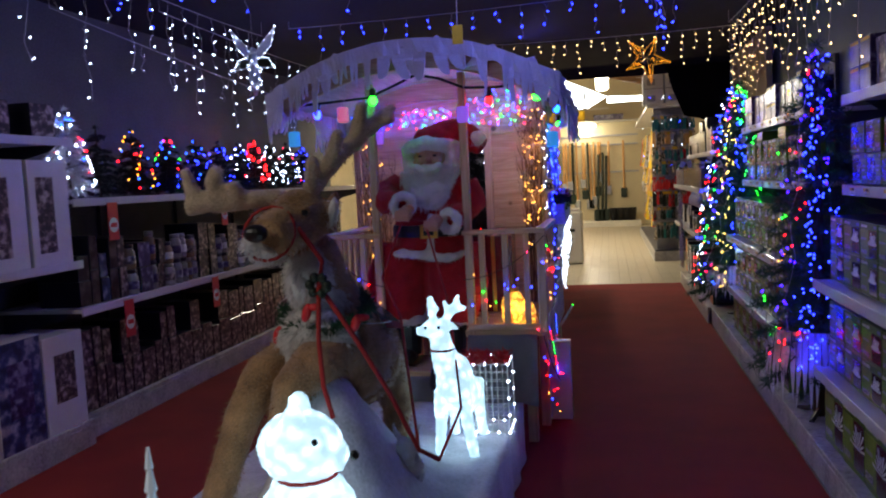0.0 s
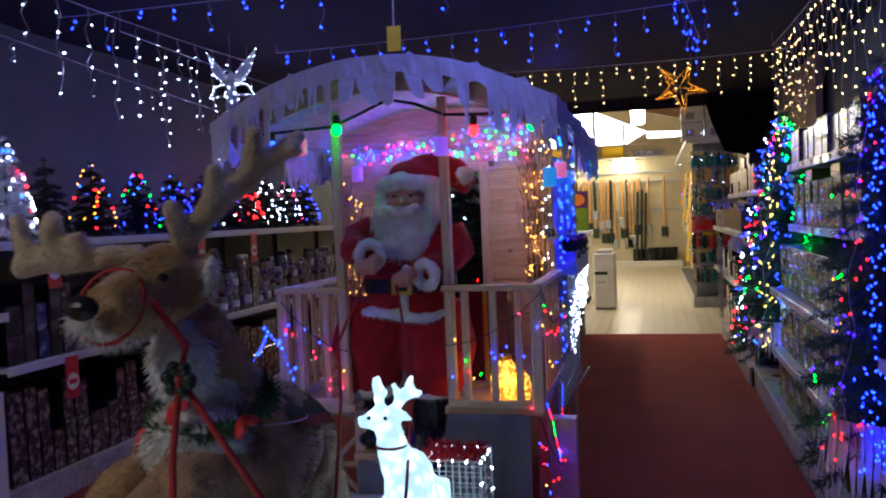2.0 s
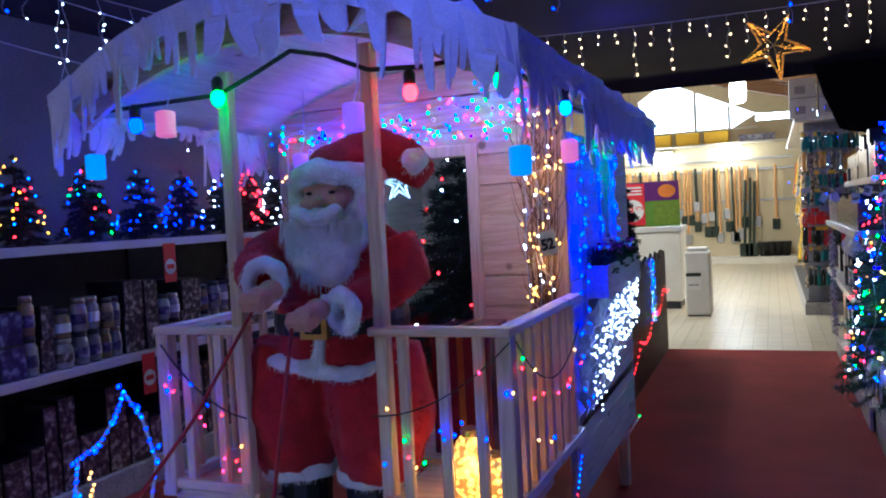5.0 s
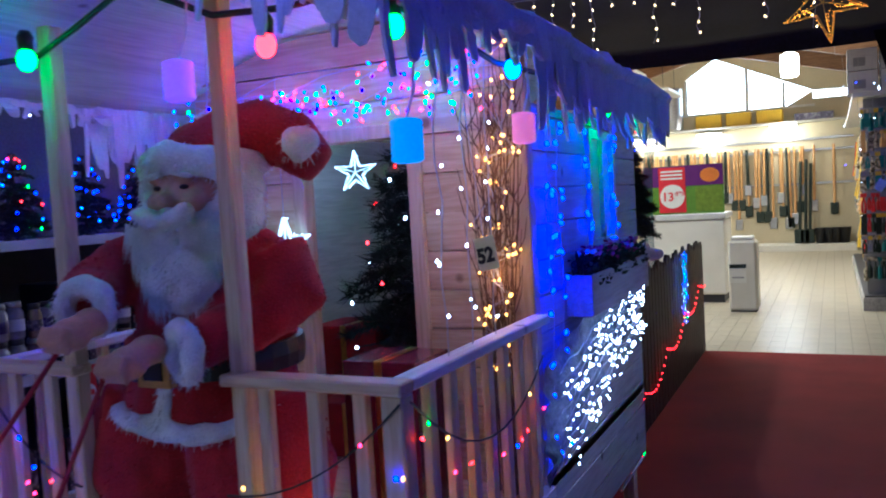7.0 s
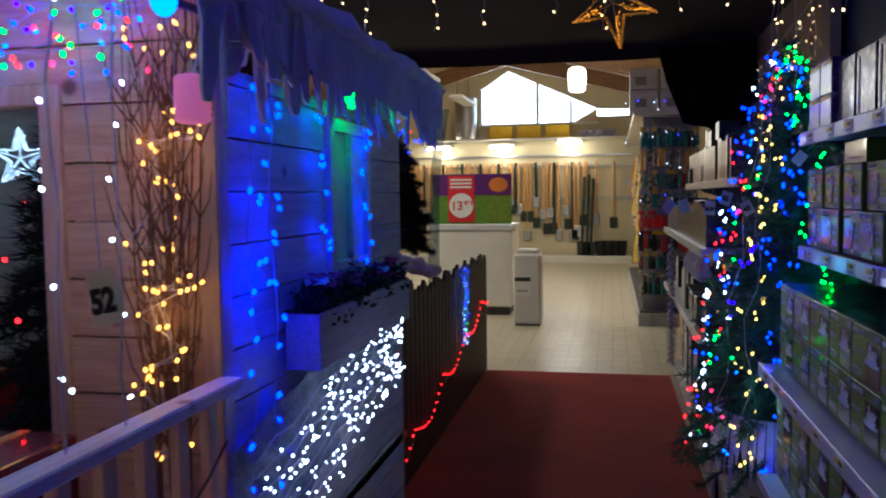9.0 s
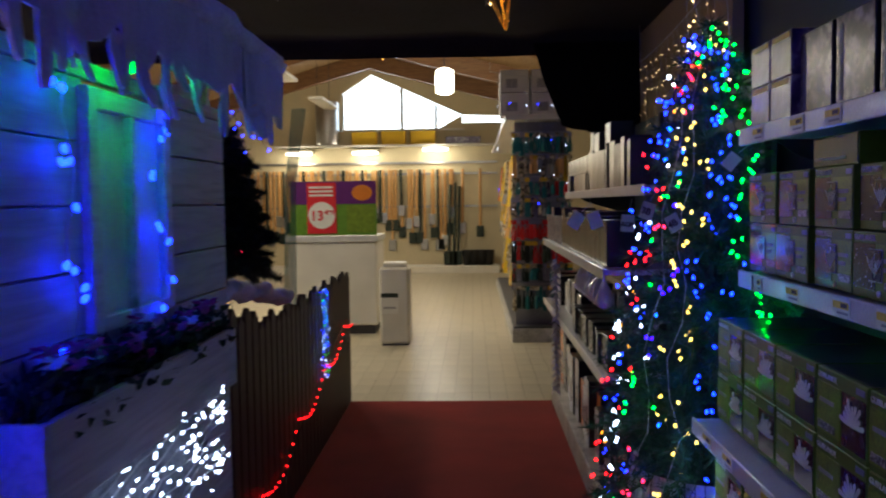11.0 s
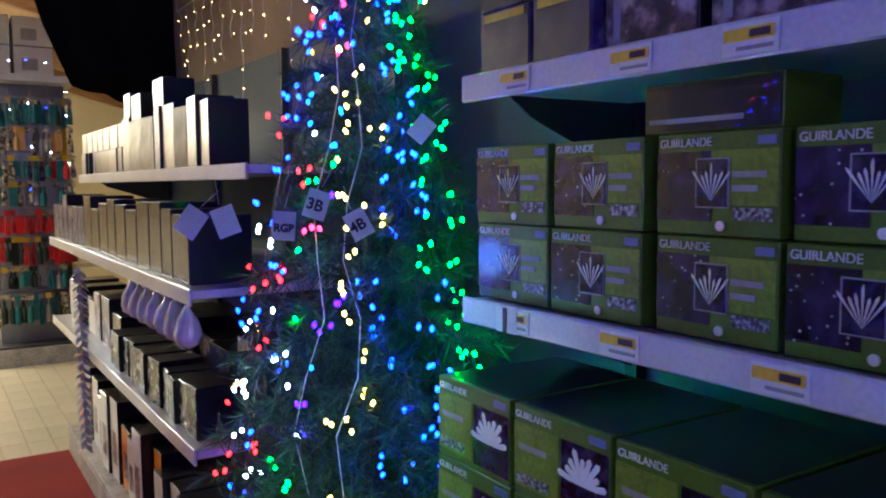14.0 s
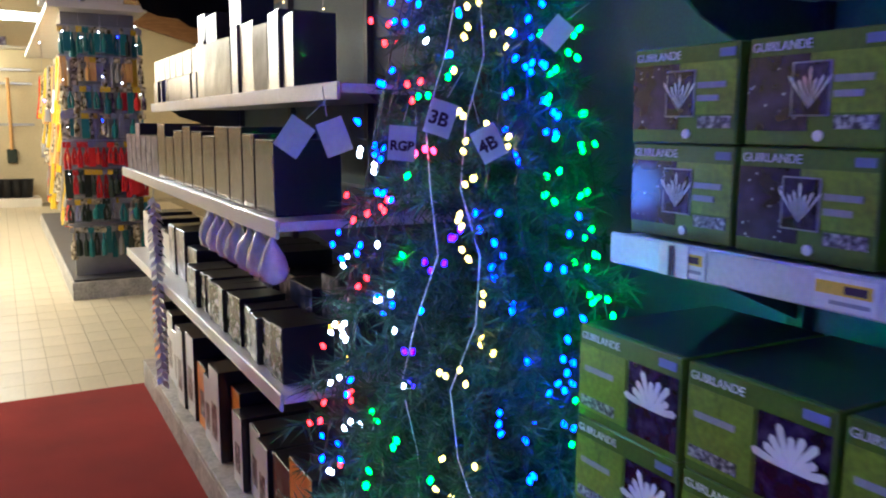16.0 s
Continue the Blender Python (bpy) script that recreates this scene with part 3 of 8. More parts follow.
bm = bmesh.new()
for sx, ex in ((HX0, RIDGE_X), (RIDGE_X, HX1)):
    z0, z1 = slope_z(sx) if sx > RIDGE_X else EAVE_Z + 0.5, slope_z(ex)
    z0 = RIDGE_Z if sx == RIDGE_X else 3.8
    z1 = RIDGE_Z if ex == RIDGE_X else EAVE_Z
    v = [bm.verts.new(p) for p in ((sx, SPLIT, z0), (ex, SPLIT, z1), (ex, BACK + 0.3, z1), (sx, BACK + 0.3, z0), (sx, SPLIT, z0 + 0.1), (ex, SPLIT, z1 + 0.1), (ex, BACK + 0.3, z1 + 0.1), (sx, BACK + 0.3, z0 + 0.1))]
    for q in ((0, 1, 2, 3), (4, 7, 6, 5), (0, 4, 5, 1), (2, 6, 7, 3), (1, 5, 6, 2), (0, 3, 7, 4)):
        bm.faces.new([v[i] for i in q])
solid("ceiling_hall", bm, M_BOARDCEIL, "pitched boarded timber ceiling of the bright hall", "ceiling", "structure")
bm = boxes((HX0, HX1, SPLIT + 0.0, SPLIT + 0.04, 3.1, 5.6))
solid("wall_above_cloth", bm, M_GREYWALL, "plain wall above the low ceiling", "wall", "structure")
for y in (14.0, 17.5, 21.0, 23.6):
    bm = bmesh.new()
    for sx, ex in ((HX0, RIDGE_X), (RIDGE_X, HX1)):
        z0 = RIDGE_Z if sx == RIDGE_X else 3.8
        z1 = RIDGE_Z if ex == RIDGE_X else EAVE_Z
        v = [bm.verts.new(p) for p in ((sx, y, z0 - 0.36), (ex, y, z1 - 0.36), (ex, y, z1), (sx, y, z0), (sx, y + 0.14, z0 - 0.36), (ex, y + 0.14, z1 - 0.36), (ex, y + 0.14, z1), (sx, y + 0.14, z0))]
        for q in ((0, 1, 2, 3), (4, 7, 6, 5), (0, 4, 5, 1), (2, 6, 7, 3), (1, 5, 6, 2), (0, 3, 7, 4)):
            bm.faces.new([v[i] for i in q])
    solid("roof_beam", bm, M_BEAM, "brown laminated timber roof beam", "beam", "structure")

# hall lamps
for x, y, z in ((-2.3, BACK - 0.35, 2.86), (-0.6, BACK - 0.35, 2.92), (-3.9, BACK - 0.35, 2.86)):
    th = thing("wall_lamp", "bright warm strip lamp above the tool wall", "lamp", (x, y, z), "lamps above the tool wall")
    part("housing", boxes((x - 0.32, x + 0.32, y - 0.02, BACK - 0.01, z + 0.05, z + 0.11), bev=0.01), M_WHITEPLASTIC, th)
    part("diffuser", boxes((x - 0.30, x + 0.30, y, y + 0.08, z - 0.01, z + 0.05), bev=0.015), M_TUBE, th)
    lamp("wall_lamp_light", "POINT", 26, (1.0, 0.88, 0.64), pose(x, y - 0.15, z - 0.12), 0.15)
for x, y, z in ((-0.12, 18.5, 4.12), (-0.05, 15.3, 3.06), (-3.4, 16.5, 3.9)):
    th = thing("pendant_lamp", "white glowing pendant lamp on a thin rod", "lamp", (x, y, z), "pendant lamps")
    bm = bmesh.new()
    lathe(bm, [(0.07, 0.0), (0.11, 0.02), (0.12, 0.2), (0.11, 0.30), (0.06, 0.33)], (x, y, z), 16)
    part("shade", bm, M_TUBE, th, smooth=True)
    bm = bmesh.new()
    tube(bm, [(x, y, z + 0.33), (x, y, slope_z(x))], 0.008, 6)
    part("rod", bm, M_DARKMETAL, th)
    lamp("pendant_light", "POINT", 60, (1.0, 0.88, 0.66), pose(x, y, z - 0.2), 0.12)
for y in (13.0, 16.0, 19.5):
    lamp("hall_strip_light", "AREA", 62, (1.0, 0.89, 0.68), pose(-2.4, y, 3.45, 0, 0, 0), 0.25, 1.5)
    th = thing("strip_light", "long white strip light hanging in the hall", "lamp", (-2.4, y, 3.47), "hall strip lights")
    part("housing", boxes((-2.53, -2.27, y - 0.76, y + 0.76, 3.47, 3.53), bev=0.01), M_WHITEPLASTIC, th)
    for dy in (-0.6, 0.6):
        bm = bmesh.new()
        tube(bm, [(-2.4, y + dy, 3.53), (-2.4, y + dy, RIDGE_Z - 0.1)], 0.005, 5)
        part("hanger", bm, M_DARKMETAL, th)
# added fill strip, kept out of view, to brighten the reindeer and left shelves
lamp("entrance_strip_light", "AREA", 32, (1.0, 0.93, 0.86), pose(-2.5, 0.4, 2.86), 0.2, 1.5)
# housing made up to carry the added fill light
th = thing("strip_light", "added out-of-view fill strip light under the cloth ceiling", "lamp", (-2.5, 0.4, 2.87), "hall strip lights")
part("housing", boxes((-2.62, -2.38, -0.36, 1.16, 2.875, 2.93), bev=0.01), M_WHITEPLASTIC, th)

# ---- shelving ----


def shelf_unit(label, side, lip_x, back_x, y0, y1, shelves, plinth_x, top, group="shop shelving"):
    """A gondola bay. shelves: (top height, front edge). side: +1 stands on the right, -1 on the left."""
    s = side
    th = thing("shelf_unit", label, "shelf", (back_x, (y0 + y1) / 2, 0), group)

    def bx(xa, xb, *r):
        return (min(xa, xb), max(xa, xb), *r)
    part("back_panel", boxes(bx(back_x, back_x - s * 0.02, y0, y1, 0.0, top)), M_TEAL if s > 0 else M_DARKMETAL, th)
    part("plinth", boxes(bx(plinth_x, plinth_x + s * 0.02, y0, y1, 0.009, 0.14), bev=0.003), M_SHELFDIRTY, th)
    part("base_shelf", boxes(bx(plinth_x, back_x - s * 0.02, y0, y1, 0.14, 0.17), bev=0.003), M_SHELFDIRTY, th)
    for z, x in shelves:
        sh = part("shelf", boxes(bx(x + s * 0.012, back_x - s * 0.02, y0, y1, z - 0.025, z)), M_SHELF, th)
        part("price_rail", boxes(bx(x, x + s * 0.010, y0, y1, z - 0.045, z + 0.006), bev=0.003), M_SHELF, sh)
        for y in (y0 + 0.02, y1 - 0.02):
            bm = bmesh.new()
            q = [(x + s * 0.10, z - 0.027), (back_x - s * 0.022, z - 0.027), (back_x - s * 0.022, z - 0.20), (back_x - s * 0.12, z - 0.16), (x + s * 0.16, z - 0.07)]
            a = [bm.verts.new((px, y - 0.003, pz)) for px, pz in q]
            b = [bm.verts.new((px, y + 0.003, pz)) for px, pz in q]
            bm.faces.new(a)
            bm.faces.new(b[::-1])
            for i in range(5):
                bm.faces.new((a[i], b[i], b[(i + 1) % 5], a[(i + 1) % 5]))
            part("bracket", bm, M_DARKMETAL, sh)
    for y in [y0 + 0.02 + (y1 - y0 - 0.04) * k / max(1, round((y1 - y0) / 1.2)) for k in range(max(1, round((y1 - y0) / 1.2)) + 1)]:
        part("upright", boxes(bx(back_x - s * 0.021, back_x - s * 0.05, y - 0.018, y + 0.018, 0.17, top)), M_DARKMETAL, th)
    return th


WB = 1.62
shelf_unit("white steel shelf bay stacked with light-garland cartons", 1, 0, WB, 5.05, 7.27, [(1.86, 1.12), (1.43, 1.12), (0.97, 0.98), (0.53, 0.98)], 0.965, 2.3)
shelf_unit("white steel shelf bay stacked with light-garland cartons", 1, 0, WB, 0.6, 4.28, [(1.86, 1.12), (1.43, 1.12), (0.97, 0.98), (0.53, 0.98)], 0.965, 2.3)
shelf_unit("white steel shelf bay with silver and brown cartons", 1, 0, WB, 8.32, 11.36, [(1.72, 1.05), (1.35, 0.87), (0.87, 0.87)], 0.93, 2.25)
shelf_unit("dark shelf bay filled with candles and small boxes", -1, 0, -3.90, 4.47, 11.3, [(1.55, -3.25), (0.86, -3.25)], -3.30, 1.56)
shelf_unit("tall shelf bay with white boxed figures", -1, 0, -3.90, 0.8, 4.45, [(1.92, -3.20), (1.17, -3.20)], -3.22, 1.94)
for y in (4.28, 7.40):
    bm = boxes((0.965, 1.74, y + (0.0 if y < 5 else -0.12), y + (0.76 if y < 5 else 0.91), 0.009, 0.17), bev=0.003)
    solid("display_plinth", bm, M_SHELFDIRTY, "low white plinth under a decorated tree", "plinth", group="tree plinths")
bm = boxes((1.64, 1.70, 9.0, 11.3, 1.9, 2.97))
solid("panel_wall", bm, M_BEIGE, "beige wall panel above the far shelves", "wall", "structure")

# ---- cartons ----


def green_box(y, z, w=0.215, h=0.145, d=0.13, front=1.16, flip=False, group="green garland cartons"):
    """One light-garland carton whose printed face looks at the aisle (-x)."""
    key = ("green", w, h, d, flip)
    if key in TEXTS:
        return copy_thing(TEXTS[key], pose(front, y, z, 0, 0, -90 + rnd.uniform(-1.5, 1.5)))
    th = thing("garland_carton", "green printed carton for a light garland with dark photo", "box", (front, y, z), group)
    # local: printed face on y = 0 looking to -y, x to the viewer's right, centred
    part("carton", boxes((-w / 2 + 0.002, w / 2 - 0.002, 0, d, 0, h), bev=0.002), M_GREENBOX, th, world_coords=False)
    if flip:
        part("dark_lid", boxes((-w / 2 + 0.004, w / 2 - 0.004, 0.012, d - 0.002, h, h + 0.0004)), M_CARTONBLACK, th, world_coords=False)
    e = -0.0015

    def panel(name, x0, x1, z0, z1, m, k=1.0):
        return part(name, boxes((x0, x1, e * k, e * (k - 1) - 0.0001, z0, z1)), m, th, world_coords=False)
    if not flip:
        panel("photo", -w / 2 + 0.004, -w * 0.02, h * 0.14, h * 0.82, M_NIGHTPHOTO)
        panel("lime_field", -w * 0.02, w / 2 - 0.004, h * 0.30, h * 0.82, M_LIMEPRINT)
        panel("inset_border", -w * 0.14, w * 0.13, h * 0.27, h * 0.75, M_GREYINK, 2)
        panel("inset_photo", -w * 0.125, w * 0.115, h * 0.285, h * 0.735, M_INSET, 3)
        bm = bmesh.new()
        mid = bm.verts.new((-w * 0.005, e * 3 - 0.0006, h * 0.34))
        for k in range(7):
            a = radians(-36 + 12 * k)
            ln = h * (0.30 + 0.05 * math.cos(k * 2.2))
            c = Vector((-w * 0.005, e * 3 - 0.0006, h * 0.32))
            dr = Vector((math.sin(a), 0, math.cos(a)))
            sd = Vector((math.cos(a), 0, -math.sin(a))) * 0.0013
            bm.faces.new([mid] + [bm.verts.new(q) for q in (c + dr * ln + sd * 1.6, c + dr * ln * 1.12, c + dr * ln - sd * 1.6)])
        part("light_fan", bm, M_WHITEINK, th, world_coords=False)
        panel("icon_strip", w * 0.16, w / 2 - 0.012, h * 0.16, h * 0.28, M_ICONS)
        for k in range(2):
            panel("caption", w * 0.15, w * (0.40 - 0.06 * k), h * (0.56 - 0.13 * k), h * (0.62 - 0.13 * k), M_GREYINK, 2)
        lettering("GUIRLANDE", h * 0.12, M_WHITEINK, th, (-w / 2 + 0.008, e, h * 0.865))
        panel("chip", w * 0.33, w * 0.46, h * 0.86, h * 0.94, M_BLUECHIP)
        bm = bmesh.new()
        tube(bm, [(w * 0.06, 0, h * 0.10), (w * 0.06, e * 2, h * 0.10)], h * 0.05, 12)
        part("seal", bm, M_WHITEINK, th, world_coords=False)
    else:
        panel("lime_field", -w / 2 + 0.004, 0.0, h * 0.10, h * 0.80, M_LIMEPRINT)
        panel("photo", w * 0.03, w / 2 - 0.006, h * 0.08, h * 0.80, M_INSET)
        bm = bmesh.new()
        mid = bm.verts.new((w * 0.25, e * 2 - 0.0006, h * 0.40))
        for k in range(9):
            a = radians(-80 + 20 * k)
            ln = h * (0.30 + 0.05 * math.cos(k * 2.2))
            c = Vector((w * 0.25, e * 2 - 0.0006, h * 0.40))
            dr = Vector((math.sin(a), 0, math.cos(a)))
            sd = Vector((math.cos(a), 0, -math.sin(a))) * 0.0055
            bm.faces.new([mid] + [bm.verts.new(q) for q in (c + dr * ln * 0.6 + sd * 0.9, c + dr * ln + sd, c + dr * ln * 1.1, c + dr * ln - sd, c + dr * ln * 0.6 - sd * 0.9)])
        part("petal_fan", bm, M_WHITEINK, th, world_coords=False)
        for k in range(1):
            panel("caption", -w * 0.42, -w * 0.12, h * (0.52 - 0.13 * k), h * (0.58 - 0.13 * k), M_GREYINK, 2)
        panel("icon_strip", -w * 0.45, -w * 0.10, h * 0.14, h * 0.25, M_ICONS, 2)
        lettering("GUIRLANDE", h * 0.11, M_WHITEINK, th, (-w / 2 + 0.008, e, h * 0.86))
        panel("chip", w * 0.30, w * 0.45, h * 0.86, h * 0.94, M_BLUECHIP)
    th.rotation_euler = (0, 0, radians(-90))
    TEXTS[key] = th
    return th


for y0, y1 in ((5.05, 7.27), (0.75, 4.26)):
    y = y1 - 0.115
    k = 0
    while y > y0 + 0.1:
        gap = 0.012 if k % 2 else 0.002
        for z in (1.4365, 1.5835):
            green_box(y, z, front=1.15 + rnd.uniform(0, 0.015))
        y -= 0.222 + gap
        k += 1
    y = y1 - 0.12
    while y > y0 + 0.1:
        for z in (0.9765, 1.1325):
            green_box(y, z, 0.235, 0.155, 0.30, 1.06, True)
        y -= 0.241
    y = y1 - 0.14
    while y > y0 + 0.1:
        for z in (0.5365, 0.7025):
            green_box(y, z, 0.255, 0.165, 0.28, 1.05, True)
        y -= 0.262
    y = y1 - 0.16
    while y > y0 + 0.1:
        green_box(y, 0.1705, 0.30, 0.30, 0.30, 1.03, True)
        y -= 0.31


def carton(x, y, z, w, d, h, face, body, label, side=1, group="cartons", extra=None, turn=0.0):
    """A plain carton: w along the aisle, d deep, h high, printed face to the aisle."""
    th = thing("carton", label, "box", (x, y, z), group)
    part("body", boxes((-w / 2, w / 2, 0, d, 0, h), bev=0.002), body, th, world_coords=False)
    part("printed_face", boxes((-w / 2 + 0.004, w / 2 - 0.004, -0.0016, -0.0001, 0.004, h - 0.004)), face, th, world_coords=False)
    if extra:
        x0, x1, z0, z1, m = extra
        part("picture", boxes((w * x0, w * x1, -0.003, -0.0018, h * z0, h * z1)), m, th, world_coords=False)
    th.rotation_euler = (0, 0, radians(-90 * side + turn))
    return th


# upper shelf of the garland bays: foil-wrapped small cartons and dark boxes
for y0, y1 in ((5.05, 7.27), (0.75, 4.26)):
    y, k = y1 - 0.10, 0
    while y > y0 + 0.1:
        if k % 5 < 2:
            for z in (1.8605, 1.9825):
                carton(1.15, y, z, 0.15, 0.12, 0.12, M_CARTONFOIL, M_CARTONPURPLE, "small foil-wrapped decoration carton with a yellow band", extra=(-0.4, 0.4, 0.84, 0.96, M_YELLOWTAG), group="foil cartons")
            y -= 0.158
        else:
            carton(1.17, y - 0.02, 1.8605, 0.19, 0.2, 0.22, M_CARTONDARK, M_CARTONBLACK, "black decoration carton with white lines", extra=(-0.38, -0.30, 0.1, 0.9, M_GREYINK), group="black cartons")
            y -= 0.21
        k += 1
# a flat dark carton lying across the upper row
carton(1.17, 6.72, 1.7295, 0.24, 0.13, 0.075, M_CARTONBLACK, M_GREENBOX, "dark carton lying flat on green cartons", extra=(-0.45, 0.25, 0.2, 0.3, M_GREYINK))
carton(1.17, 5.90, 1.7295, 0.24, 0.13, 0.075, M_CARTONBLACK, M_GREENBOX, "dark carton lying flat on green cartons", extra=(-0.45, 0.25, 0.2, 0.3, M_GREYINK))

# price labels on the rails, and the two big number cards
for z, x, y0, y1 in ((1.43, 1.12, 5.1, 7.2), (1.43, 1.12, 0.9, 4.2), (1.86, 1.12, 5.1, 7.2), (0.97, 0.98, 5.1, 7.2)):
    y = y1 - 0.10
    while y > y0:
        th = thing("price_label", "small white and yellow shelf price label", "price label", (x - 0.001, y, z - 0.04), "shelf price labels")
        part("card", boxes((-0.042, 0.042, -0.0012, 0, 0.0, 0.040)), M_PAPER, th, world_coords=False)
        part("yellow_band", boxes((-0.040, 0.036, -0.0022, -0.0013, 0.018, 0.034)), M_YELLOWTAG, th, world_coords=False)
        part("print_line", boxes((-0.02, 0.034, -0.0022, -0.0013, 0.006, 0.011)), M_GREYINK, th, world_coords=False)
        part("price_print", boxes((0.0, 0.030, -0.0030, -0.0023, 0.021, 0.031)), M_INK, th, world_coords=False)
        th.rotation_euler = (0, 0, radians(-90))
        y -= rnd.uniform(0.19, 0.30)
for n, y in (("1", 7.12), ("2", 6.32)):
    th = thing("number_card", "red-brown number card clipped on the shelf edge", "card", (1.117, y, 1.386), "number cards")
    part("card", boxes((-0.03, 0.03, -0.0012, 0, 0.0, 0.05)), M_PAPER, th, world_coords=False)
    lettering(n, 0.06, M_INK, th, (-0.018, -0.003, 0.003), bold=0.002)
    th.rotation_euler = (0, 0, radians(-90))

# far right bay
y = 8.75
while y < 11.3:
    w = rnd.choice((0.15, 0.18, 0.21))
    h = rnd.choice((0.24, 0.26, 0.265)) if y < 10.1 else 0.13
    carton(1.08, y + w / 2, 1.7205, w, 0.14, h, M_CARTONSILVER, M_CARTONBLACK, "glossy silver-faced carton on a lit shelf", group="silver cartons", turn=rnd.uniform(-9, 7))
    if h < 0.15 or rnd.random() < 0.25:
        carton(1.09, y + w / 2, 1.7205 + h + 0.0006, w * 0.96, 0.13, 0.12, M_CARTONSILVER, M_CARTONBLACK, "glossy silver-faced carton stacked on another", group="silver cartons")
    y += w + 0.008
y = 8.45
while y < 11.3:
    w = rnd.choice((0.13, 0.16, 0.19))
    h = rnd.choice((0.215, 0.23, 0.25)) if y < 9.8 else rnd.choice((0.20, 0.26))
    carton(0.91, y + w / 2, 1.3505, w, 0.2, h, M_CARTONBROWN if y < 10.2 else M_CARTONPURPLE, M_CARTONBLACK, "tall brown carton standing on a shelf", group="brown cartons")
    y += w + 0.01
y = 8.45
while y < 11.3:
    w = rnd.choice((0.16, 0.2, 0.24))
    m = rnd.choice((M_CARTONDARK, M_CARTONBLUE, M_CARTONPURPLE)) if y < 10.4 else M_CARTONWHITE
    carton((1.14 if y < 9.7 else 0.95) + rnd.uniform(0, .04), y + w / 2, 0.8705, w, 0.25, rnd.choice((0.18, 0.22, 0.24)), m, M_CARTONBLACK, "printed decoration carton on a lower shelf", group="lower cartons")
    y += w + 0.01
y = 8.45
while y < 11.3:
    w = rnd.choice((0.14, 0.18, 0.22))
    m = rnd.choice((M_CARTONWHITE, M_CARTONWHITE, M_ORANGE, M_CARTONBROWN))
    carton(0.98 + rnd.uniform(0, .05), y + w / 2, 0.1705, w, 0.3, rnd.uniform(0.28, 0.45), m, M_CARTONBLACK, "boxed lamp standing on the bottom shelf", group="bottom cartons", extra=(-0.25, 0.25, 0.2, 0.6, M_CARTONDARK))
    y += w + 0.02
# net-light packs in front on the lower shelf
for k in range(12):
    carton(0.90 + rnd.uniform(0, .015), 8.46 + 0.112 * k, 0.8705, 0.10, 0.16, rnd.uniform(0.145, 0.17), M_NETPACK, M_CARTONBLACK, "silver and green net-light pack on a lower shelf", group="net-light packs", turn=rnd.uniform(-6, 6))
# clear bags hanging under the middle shelf
for k in range(7):
    y = 8.45 + 0.13 * k
    th = thing("bagged_ornament", "clear bag of white ornaments hanging from a hook", "ornament", (0.90, y, 1.17), "bagged ornaments")
    bm = bmesh.new()
    lathe(bm, [(0.006, 0.13), (0.012, 0.11), (0.035, 0.07), (0.045, 0.03), (0.035, 0.0), (0.01, -0.012)], (0.90, y, 1.17), 10)
    for v in bm.verts:
        v.co += Vector((noise.noise(v.co * 30), noise.noise(v.co * 30 + Vector((5, 0, 0))), 0)) * 0.012
    part("bag", bm, M_FOIL, th, smooth=True)
    bm = bmesh.new()
    tube(bm, [(0.90, y, 1.295), (0.90, y, 1.327)], 0.002, 4)
    part("hook", bm, M_STEEL, th)
# hanging white tinsel strand
th = thing("tinsel_strand", "white plastic leaf strand hanging from a shelf edge", "garland", (0.85, 10.15, 0.35))
bm = bmesh.new()
tube(bm, [(0.85, 10.15, 1.31), (0.85, 10.15, 0.38)], 0.003, 5)
part("cord", bm, M_WIRE, th)
bm = bmesh.new()
for k in range(40):
    z = 1.28 - k * 0.0225
    for s in (0, 1, 2):
        a = k * 1.1 + s * 2.1
        dr = Vector((math.cos(a) * 0.045, math.sin(a) * 0.045, -0.045))
        sd = Vector((-math.sin(a), math.cos(a), 0)) * 0.016
        p = Vector((0.85, 10.15, z))
        bm.faces.new([bm.verts.new(q) for q in (p, p + dr * 0.5 - sd, p + dr, p + dr * 0.5 + sd)])
part("leaves", bm, M_FELT, th)

# left near bay: large boxes
y = 1.0
while y < 4.3:
    w = rnd.choice((0.30, 0.36, 0.42))
    m, x = rnd.choice(((M_CARTONWHITE, M_CARTONDARK), (M_CARTONBLUE, M_CARTONPURPLE), (M_CARTONWHITE, M_CARTONDARK)))
    carton(-3.24, y + w / 2, 0.1705, w, 0.35, rnd.choice((0.52, 0.58, 0.62)), m, M_CARTONWHITE, "large white boxed light figure with a dark photo", -1, "large figure boxes", (-0.26, 0.26, 0.30, 0.80, x))
    w2 = w * 0.95
    carton(-3.24, y + w / 2, 1.1705, w2, 0.35, 0.62, M_CARTONWHITE, M_CARTONWHITE, "white boxed figure with two photo panels", -1, "large figure boxes", (-0.34, 0.10, 0.12, 0.84, M_CARTONDARK))
    carton(-3.24, y + w / 2, 1.9205, w2 * 0.6, 0.25, 0.2, M_CARTONDARK, M_CARTONBLACK, "dark gift box standing on the top shelf", -1, "top shelf boxes")
    y += w + 0.015
M_JARGLASS = mat("smoky_jar_glass", (0.30, 0.29, 0.30), 0.12, vary=0.35, scale=16, bump=0.2, fine=30, coat=0.6, island=0.5)
M_JARWAX = mat("amber_jar_wax", (0.26, 0.17, 0.10), 0.25, vary=0.3, scale=14, bump=0.1, coat=0.5, island=0.5)


